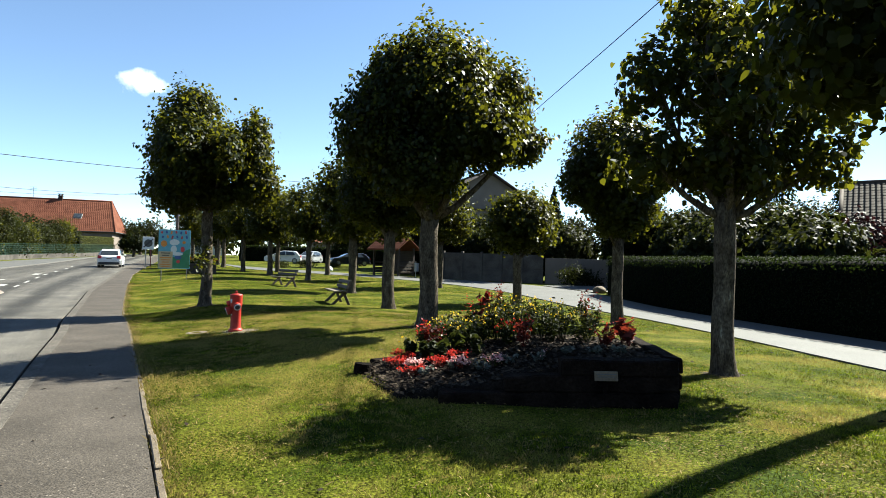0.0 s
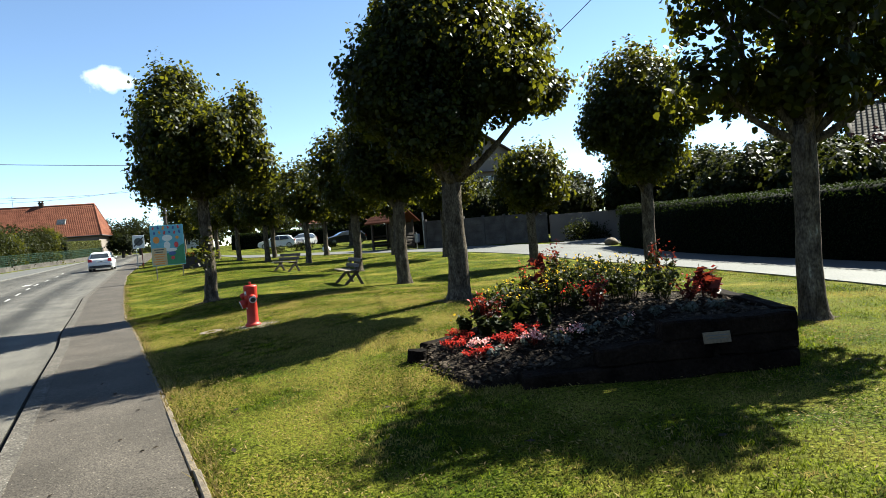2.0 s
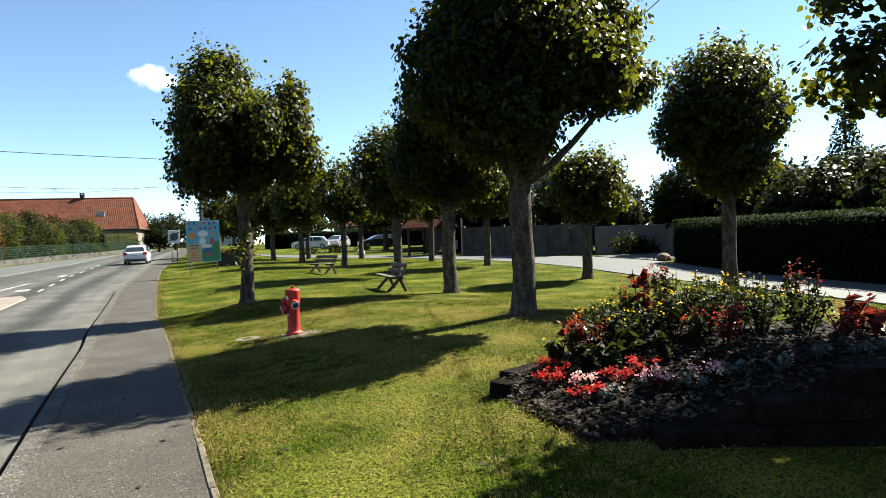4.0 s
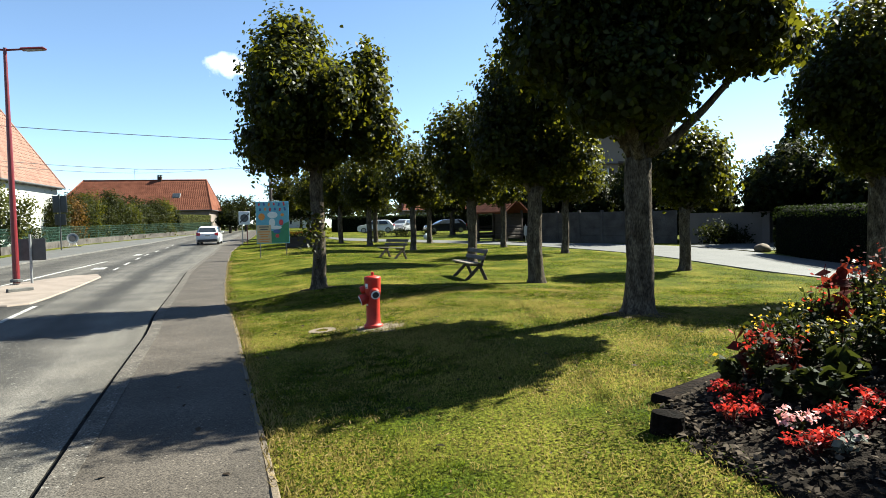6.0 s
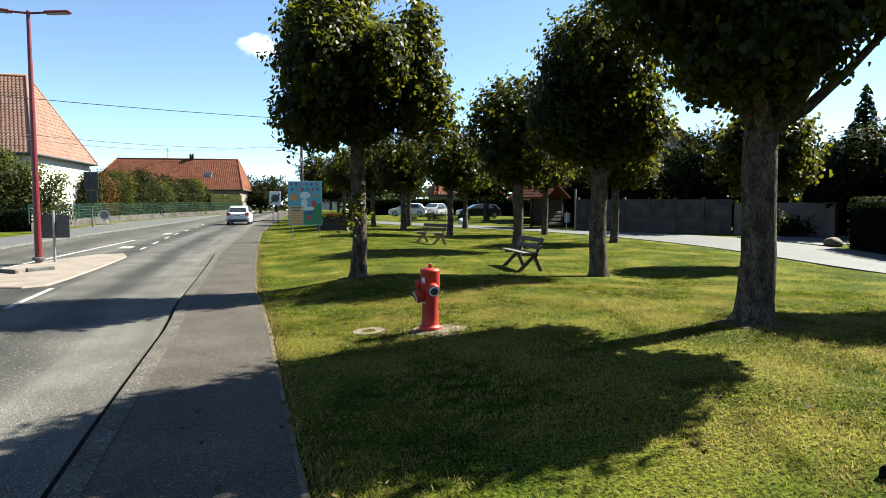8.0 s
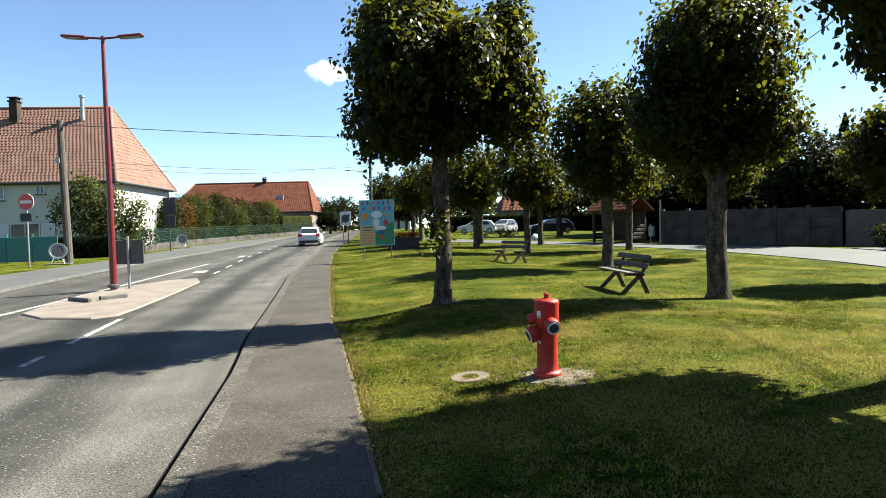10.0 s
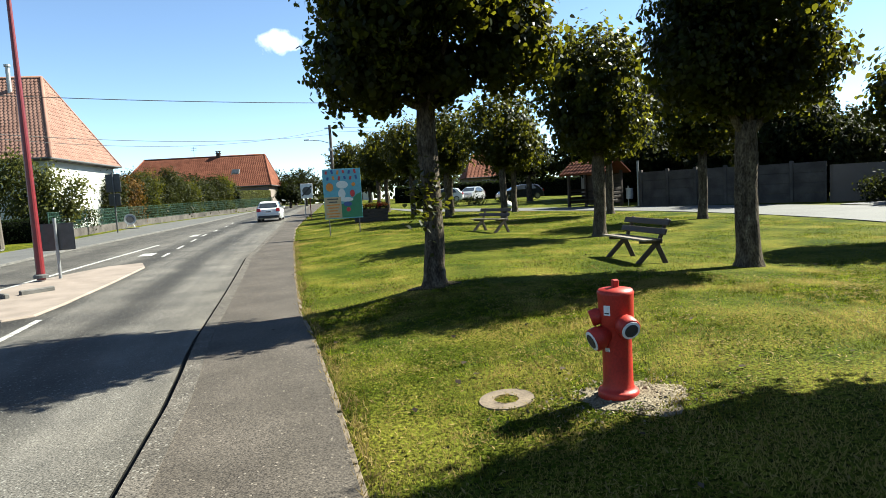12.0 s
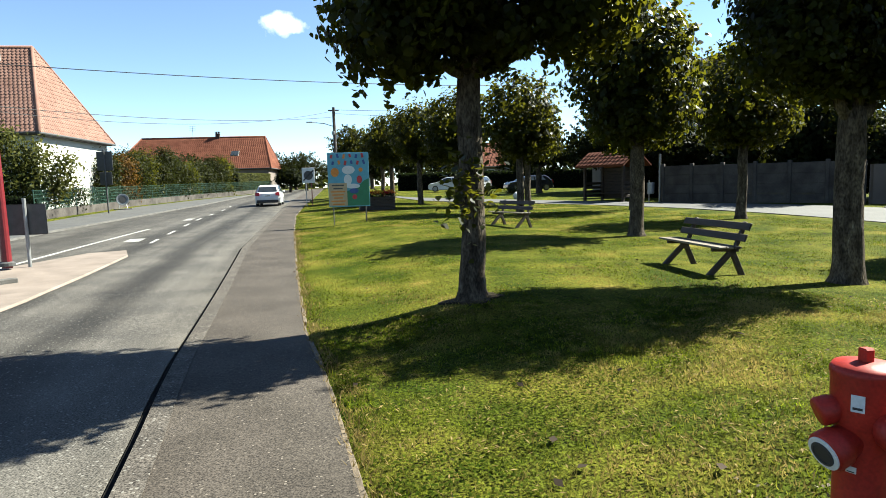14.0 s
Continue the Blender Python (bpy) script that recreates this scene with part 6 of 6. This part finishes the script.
for i, (x, y, h, w) in enumerate(((24.0, 36.6, 4.2, 1.9), (22.0, 38.6, 4.6, 2.0), (19.4, 41.2, 3.9, 1.5), (25.8, 39.0, 5.0, 2.2), (28.5, 35.5, 4.6, 2.0), (23.0, 20.5, 4.2, 2.2), (21.5, 14.5, 3.4, 1.8), (27.0, 23.5, 4.2, 2.2), (26.5, 31.5, 6.0, 2.6), (30.5, 38.0, 6.0, 2.8), (20.6, 44.0, 5.2, 2.2), (17.8, 45.8, 4.6, 2.0), (23.0, 42.4, 5.2, 2.0), (21.5, 38.0, 6.5, 2.5), (23.6, 17.2, 4.2, 2.2), (25.6, 20.5, 4.8, 2.4), (24.5, 24.5, 4.8, 2.2), (27.5, 27.5, 5.2, 2.4), (20.8, 10.5, 2.6, 1.4), (20.5, 5.5, 2.5, 1.4))):
    bgtree(x, y, h, w, 400 + i, M_LEAF_B if i % 5 == 0 else M_LEAF_D, "leafy garden tree behind the hedge and wall")
bgtree(38.5, 29.5, 6.4, 2.4, 421, M_LEAF_D, "leafy garden tree behind the hedge and wall")
bgtree(28.2, 18.6, 4.4, 2.0, 420, M_COPPER, "dark copper-leaved tree behind the hedge")
for i, (x, y, h, w) in enumerate(((27.5, 33.0, 8.0, 1.9), (41.0, 34.0, 10.5, 2.6), (45.5, 32.5, 9.8, 2.4), (24.0, 38.5, 7.0, 1.6))):
    conifer(x, y, h, w, 440 + i)
for i, (x, y, h, w) in enumerate(((-12.0, 108, 6.5, 3.2), (-15.0, 118, 7, 3.5), (-8.0, 122, 5.5, 3.2), (-20, 125, 7.5, 3.5), (-3.5, 118, 6, 3.0), (-1.5, 96, 5.5, 2.6), (4, 105, 6.5, 3.0), (10, 118, 7.0, 3.2), (20, 100, 6.5, 3.0), (28, 94, 7.5, 3.4), (34, 84, 7.5, 3.4), (30, 70, 6.5, 3.0), (38, 62, 7, 3.2), (17.5, 57, 7, 3.0), (13.5, 62, 6.5, 3.0), (21.5, 60, 8, 3.2), (-13, 98, 4.0, 1.8), (26, 60, 5.5, 2.6), (-36, 80, 6.0, 3.0), (-45, 70, 6.5, 3.2), (-30, 108, 6.5, 3.2), (-44, 100, 7, 3.4))):
    bgtree(x, y, h, w, 460 + i, (M_LEAF_B, M_LEAF_D, M_LEAF_D)[i % 3], count=3000, size=0.34)
hedge([(25.5, 17.5), (26.0, 24.0), (27.5, 31.0), (29.0, 38.0)], 4.0, 1.8, 9000, 0.2, M_HEDGE, 482, "dense dark row of garden evergreens behind the clipped hedge")
hedge([(2, 84), (9, 82), (16, 79), (24, 74), (30, 66)], 2.0, 1.4, 9000, 0.2, M_HEDGE, 480, "dark clipped hedge beyond the far lawn")
hedge([(14.4, 49.0), (17.5, 47.5), (19, 44)], 2.2, 1.2, 6000, 0.16, M_HEDGE, 481, "dark hedge behind the shelter")
for i, (x, y, s) in enumerate(((5.8, 58.5, 0.8), (8.3, 60.2, 1.1), (11.2, 62.0, 0.7))):
    bush(x, y, [(0, 0, 0.35 * s, s, s * 0.8, 0.4 * s)], 900, 0.11, M_LEAF_B, 490 + i, "low rounded shrub on the far lawn", "shrub", None, "shrub", False)
# woods on the skyline: one belt of leaves all round
wr = np.random.default_rng(8)
n = 26000
ang = wr.uniform(0, 6.283, n)
rad = wr.uniform(230, 270, n)
top = 7.5 + 3.5 * np.sin(ang * 9) + 2.5 * np.sin(ang * 23 + 1) + 1.5 * np.sin(ang * 57)
p = np.stack((rad * np.sin(ang), rad * np.cos(ang), 1 + top * np.sqrt(wr.random(n))), -1)
tagged(scatter("distant_woods", p, wr.uniform(1.2, 3.0, n), M_LEAF_B, None, wr, LEAF4), "far belt of hazy green woods", "woods", kind="stuff")


# ---- cars ----
def car(x, y, rot, paint_mat, label, L=3.95, W=1.7, Hh=1.5, z=None):
    """A small hatchback; nose along local +y."""
    t = thing("car", (x, y, float(rise(y)) - 0.15 if z is None else z), label, "car", rot, "cars")
    side = [(-L / 2, 0.32), (-L / 2 - 0.03, 0.55), (-L / 2 + 0.02, 0.88), (-L / 2 + 0.16, 1.0), (-L / 2 + 0.45, Hh - 0.12), (-L / 2 + 0.75, Hh - 0.02), (-0.2, Hh), (0.35, Hh - 0.08), (1.12, 0.98), (L / 2 - 0.25, 0.84), (L / 2 - 0.02, 0.62), (L / 2, 0.34), (L / 2 - 0.15, 0.2), (-L / 2 + 0.15, 0.2)]
    bm = B()
    rows = []
    for s in (-1.0, -0.86, 0.86, 1.0):
        row = []
        for py, pz in side:
            inn = 0.0 if pz < 0.9 else (pz - 0.9) / (Hh - 0.9) * 0.24
            k = s * (W / 2 - inn) if abs(s) == 1 else s * (W / 2 - inn)
            shrink = 1.0 if abs(s) < 1 else 0.975
            row.append(bm.verts.new((k, py * shrink, pz if abs(s) < 1 else 0.3 + (pz - 0.3) * 0.97)))
        rows.append(row)
    n = len(side)
    for a, b in zip(rows, rows[1:]):
        for k in range(n):
            bm.faces.new((a[k], a[(k + 1) % n], b[(k + 1) % n], b[k]))
    bm.faces.new(rows[0])
    bm.faces.new(list(reversed(rows[-1])))
    bmesh.ops.recalc_face_normals(bm, faces=bm.faces)
    part("body", bm, paint_mat, t)
    # glazing, each pane a thin slab on its slope
    ws = W / 2 - 0.17

    def slab(name, quad, material, off):
        bm = B()
        q = [Vector(p) for p in quad]
        nn = (q[1] - q[0]).cross(q[3] - q[0]).normalized() * off
        a = [bm.verts.new(p + nn) for p in q]
        b = [bm.verts.new(p - nn) for p in q]
        bm.faces.new(a)
        bm.faces.new(list(reversed(b)))
        for i in range(4):
            bm.faces.new((a[i], b[i], b[(i + 1) % 4], a[(i + 1) % 4]))
        bmesh.ops.recalc_face_normals(bm, faces=bm.faces)
        return part(name, bm, material, t)

    slab("rear_window", [(-ws + 0.02, -L / 2 + 0.17, 1.02), (ws - 0.02, -L / 2 + 0.17, 1.02), (ws - 0.1, -L / 2 + 0.42, Hh - 0.16), (-ws + 0.1, -L / 2 + 0.42, Hh - 0.16)], M_GLASS, 0.02)
    slab("windscreen", [(ws, 1.06, 1.01), (-ws, 1.06, 1.01), (-ws + 0.1, 0.42, Hh - 0.12), (ws - 0.1, 0.42, Hh - 0.12)], M_GLASS, 0.02)
    for s in (-1, 1):
        xw, xt = s * (W / 2 - 0.01), s * (W / 2 - 0.2)
        slab("side_window", [(xw, -0.35, 0.97), (xw, 0.95, 0.97), (xt, 0.35, Hh - 0.13), (xt, -0.3, Hh - 0.09)], M_GLASS, 0.025)
        slab("side_window", [(xw, -1.45, 0.99), (xw, -0.45, 0.97), (xt, -0.4, Hh - 0.09), (xt, -1.2, Hh - 0.14)], M_GLASS, 0.025)
        slab("tail_light", [(s * (W / 2 - 0.02), -L / 2 + 0.0, 0.72), (s * (W / 2 - 0.3), -L / 2 - 0.03, 0.74), (s * (W / 2 - 0.3), -L / 2 + 0.03, 0.94), (s * (W / 2 - 0.02), -L / 2 + 0.06, 0.98)], M_LIGHTR, 0.03)
        slab("headlight", [(s * (W / 2 - 0.05), L / 2 - 0.1, 0.6), (s * (W / 2 - 0.4), L / 2 + 0.0, 0.6), (s * (W / 2 - 0.4), L / 2 - 0.08, 0.74), (s * (W / 2 - 0.05), L / 2 - 0.2, 0.78)], M_WHITEP, 0.03)
        bm = B()
        box(bm, (s * (W / 2 + 0.09), 0.72, 1.0), (0.2, 0.1, 0.14), None, 0.03)
        part("door_mirror", bm, paint_mat, t)
        for wy in (-L / 2 + 0.68, L / 2 - 0.75):
            m = Matrix.Translation((s * (W / 2 - 0.08), wy, 0.31)) @ Euler((0, radians(90), 0)).to_matrix().to_4x4()
            bm = B()
            lathe(bm, [(0.24, -0.10), (0.30, -0.10), (0.31, -0.07), (0.31, 0.07), (0.30, 0.10), (0.22, 0.10)], 22, m)
            wh = part("wheel", bm, M_BLACK, t)
            bm = B()
            lathe(bm, [(0.21, -0.104), (0.21, 0.104), (0.12, 0.108), (0.05, 0.1)], 16, m)
            part("rim", bm, M_GALV, wh)
    bm = B()
    box(bm, (0, -L / 2 - 0.035, 0.72), (0.5, 0.02, 0.11), None, 0.004)
    pl = part("number_plate", bm, M_WHITEP, t)
    bm = B()
    box(bm, (0, -L / 2 - 0.046, 0.72), (0.38, 0.006, 0.05))
    part("plate_bar", bm, M_STEEL, pl)
    bm = B()
    box(bm, (0, -L / 2 + 0.0, 0.34), (W * 0.9, 0.1, 0.18), None, 0.03)
    part("bumper_trim", bm, M_BLACK, t)
    return t


car(-8.35, 56.0, 5, M_CARW, "white hatchback driving away along the road")
car(13.6, 66.5, 96, M_CARD, "dark parked car beyond the far lawn", 4.4, 1.75, 1.45, float(rise(66.5)))
car(6.8, 73.0, 80, M_CARW, "white parked car beyond the far lawn", 4.2, 1.7, 1.48, float(rise(73)))
car(10.2, 75.5, 150, M_CARG, "silver parked car beyond the far lawn", 4.2, 1.7, 1.48, float(rise(75.5)))
bm = B()
bmesh.ops.create_icosphere(bm, subdivisions=3, radius=0.32)
for v in bm.verts:
    v.co = Vector((v.co.x * 1.1, v.co.y, v.co.z * 0.9)) * (1 + 0.25 * noise.noise(v.co * 3))
wr_ = part("white_stone", bm, M_WHITEP, None, "", True)
wr_.location = (9.3, 51.5, float(sheet(9.3, 51.5)) + 0.2)
tagged(wr_, "white painted boulder at the lawn's edge", "stone")


# ---- grass ----
def blades(name, n, xs, ys, keep, hlo, hhi, w, material, seed, label):
    """Standing blades of grass: thin bent leaves."""
    rng = np.random.default_rng(seed)
    x, y = rng.uniform(*xs, n), rng.uniform(*ys, n)
    ok = keep(x, y, rng)
    x, y = x[ok], y[ok]
    n = len(x)
    z = sheet(x, y) - 0.005
    a = rng.uniform(0, 6.283, n)
    h = rng.uniform(hlo, hhi, n)
    lean = rng.normal(size=(n, 2)) * 0.55
    ww = rng.uniform(0.6, 1.4, n) * w
    dx, dy = np.cos(a) * ww, np.sin(a) * ww
    b = np.stack((x, y, z), -1)
    v0 = b + np.stack((-dx, -dy, a * 0), -1)
    v1 = b + np.stack((dx, dy, a * 0), -1)
    tip = b + np.stack((lean[:, 0] * h, lean[:, 1] * h, h), -1)
    V = np.stack((v0, v1, tip), 1).reshape(-1, 3)
    ob = raw(name, V, np.arange(n * 3).reshape(n, 3), material)
    return tagged(ob, label, "grass", kind="stuff")


def clear(x, y):
    bed = (np.hypot(x - 5.9, (y - 6.4)) < 1.75)
    return ~bed & ((np.hypot((x - 2.0) / 0.44, (y - 11.97) / 0.32) > 0.85 + 0.35 * np.sin(x * 23) * np.cos(y * 19))) & ((np.hypot(x - 1.19, y - 12.28) > 0.225) | (np.hypot(x - 1.19, y - 12.28) < 0.11))


def near_keep(x, y, r):
    d = x - edge_x(y)
    return (d > 0.02) & (d < 10) & clear(x, y) & (r.random(len(x)) < np.clip(1.25 - d * 0.10, 0.2, 1))


blades("lawn_grass", 420000, (-1.5, 10), (1.0, 17), near_keep, 0.014, 0.042, 0.005, M_BLADE, 1, "short mown green grass blades of the lawn")
blades("lawn_grass", 90000, (7, 15), (0, 15), lambda x, y, r: (x < np.interp(y, [p[1] for p in SIDE_NEAR], [p[0] for p in SIDE_NEAR])) & clear(x, y), 0.015, 0.04, 0.007, M_BLADE, 9, "short mown green grass blades of the lawn")
blades("lawn_grass", 110000, (-3, 14), (14, 32), lambda x, y, r: (x - edge_x(y) > 0.02) & (x < np.interp(y, [p[1] for p in SIDE_NEAR], [p[0] for p in SIDE_NEAR])), 0.014, 0.034, 0.009, M_BLADE, 2, "short mown green grass blades of the lawn")
blades("lawn_grass", 60000, (-6, 12), (30, 58), lambda x, y, r: (x - edge_x(y) > 0.05) & (x < np.interp(y, [p[1] for p in SIDE_NEAR], [p[0] for p in SIDE_NEAR])), 0.02, 0.045, 0.02, M_BLADE, 8, "short mown green grass blades of the lawn")
blades("edge_grass", 26000, (-4, 2.0), (1.5, 32), lambda x, y, r: (x - edge_x(y) > 0.0) & (x - edge_x(y) < 0.30 * r.random(len(x)) ** 1.5), 0.04, 0.12, 0.005, M_BLADE, 3, "longer ragged grass along the footpath edge")
blades("edge_straw", 110000, (-4, 2.0), (1.5, 32), lambda x, y, r: (x - edge_x(y) > -0.06) & (x - edge_x(y) < 0.10 + 0.10 * np.sin(y * 2.9) * np.sin(y * 1.3 + 1)), 0.025, 0.085, 0.006, M_DRY, 6, "dry straw along the footpath edge")
blades("island_weeds", 5000, (-8.6, -7.1), (21.2, 23.4), lambda x, y, r: np.hypot(x + 7.9, y - 22.4) < 0.9 * r.random(len(x)), 0.05, 0.22, 0.012, M_BLADE, 7, "weeds growing round the lamp foot")
blades("dry_grass", 60000, (-3, 7), (1.5, 20), lambda x, y, r: clear(x, y) & ((np.sin(x * 2.3 + 1.2 * np.sin(y * 1.1)) * np.cos(y * 1.7 + x) > 0.45) | (x - edge_x(y) < 0.25)) & (x - edge_x(y) > 0.01), 0.015, 0.045, 0.005, M_DRY, 4, "dry straw-coloured grass patches in the lawn")
# clover and fallen leaves
rng = np.random.default_rng(66)
x, y = rng.uniform(-1.2, 8, 120000), rng.uniform(1, 17, 120000)
ok = (x - edge_x(y) > 0.05) & clear(x, y) & ((np.sin(x * 1.9 + 2 * np.sin(y * 0.7)) * np.cos(y * 1.3 + x * 0.5) > 0.35) | ((x - edge_x(y) < 0.9) & (np.sin(y * 2.1) > 0.2)))
p = np.stack((x, y, sheet(x, y) + 0.025), -1)[ok]
tagged(scatter("clover", p, rng.uniform(0.014, 0.032, len(p)), M_CLOVER, None, rng, LEAF4, np.tile((0, 0, 2.0), (len(p), 1)), 0), "small clover leaves in the lawn", "clover", kind="stuff")
x, y = rng.uniform(-1.2, 9, 36000), rng.uniform(1, 17, 36000)
ok = (x - edge_x(y) > 0.03) & clear(x, y) & (rng.random(36000) < 0.25 + 0.75 * (np.sin(x * 2.7 + 1.5 * np.sin(y * 1.9)) * np.cos(y * 2.3 - x) > 0.1))
p = np.stack((x, y, sheet(x, y) + 0.03), -1)[ok]
tagged(scatter("dry_clippings", p, rng.uniform(0.015, 0.045, len(p)), M_DRY, None, rng, LEAF4 * np.array((0.45, 1.2, 1.0)), np.tile((0, 0, 1.4), (len(p), 1)), 0), "dry straw clippings strewn over the lawn", "clippings", kind="stuff")
x, y = rng.uniform(-2, 13, 420), rng.uniform(2, 26, 420)
ok = (x - kerb_x(y) > 0.3) & clear(x, y)
zz = np.where(x > edge_x(y), sheet(x, y) + 0.03, rise(y) - 0.092)
p = np.stack((x, y, zz), -1)[ok]
tagged(scatter("fallen_leaves", p, rng.uniform(0.03, 0.09, len(p)), M_CHIP, None, rng, LEAF4, np.tile((0, 0, 3.0), (len(p), 1)), 0), "scattered dry fallen leaves", "fallen leaves", kind="stuff")
x, y = rng.normal(2.0, 0.3, 700), rng.normal(11.95, 0.2, 700)
p = np.stack((x, y, sheet(x, y) + 0.008), -1)
tagged(scatter("gravel_stones", p, rng.uniform(0.012, 0.035, len(p)), M_STONE, None, rng, LEAF4, np.tile((0, 0, 1.0), (len(p), 1)), 0), "loose pale stones round the hydrant", "gravel", kind="stuff")
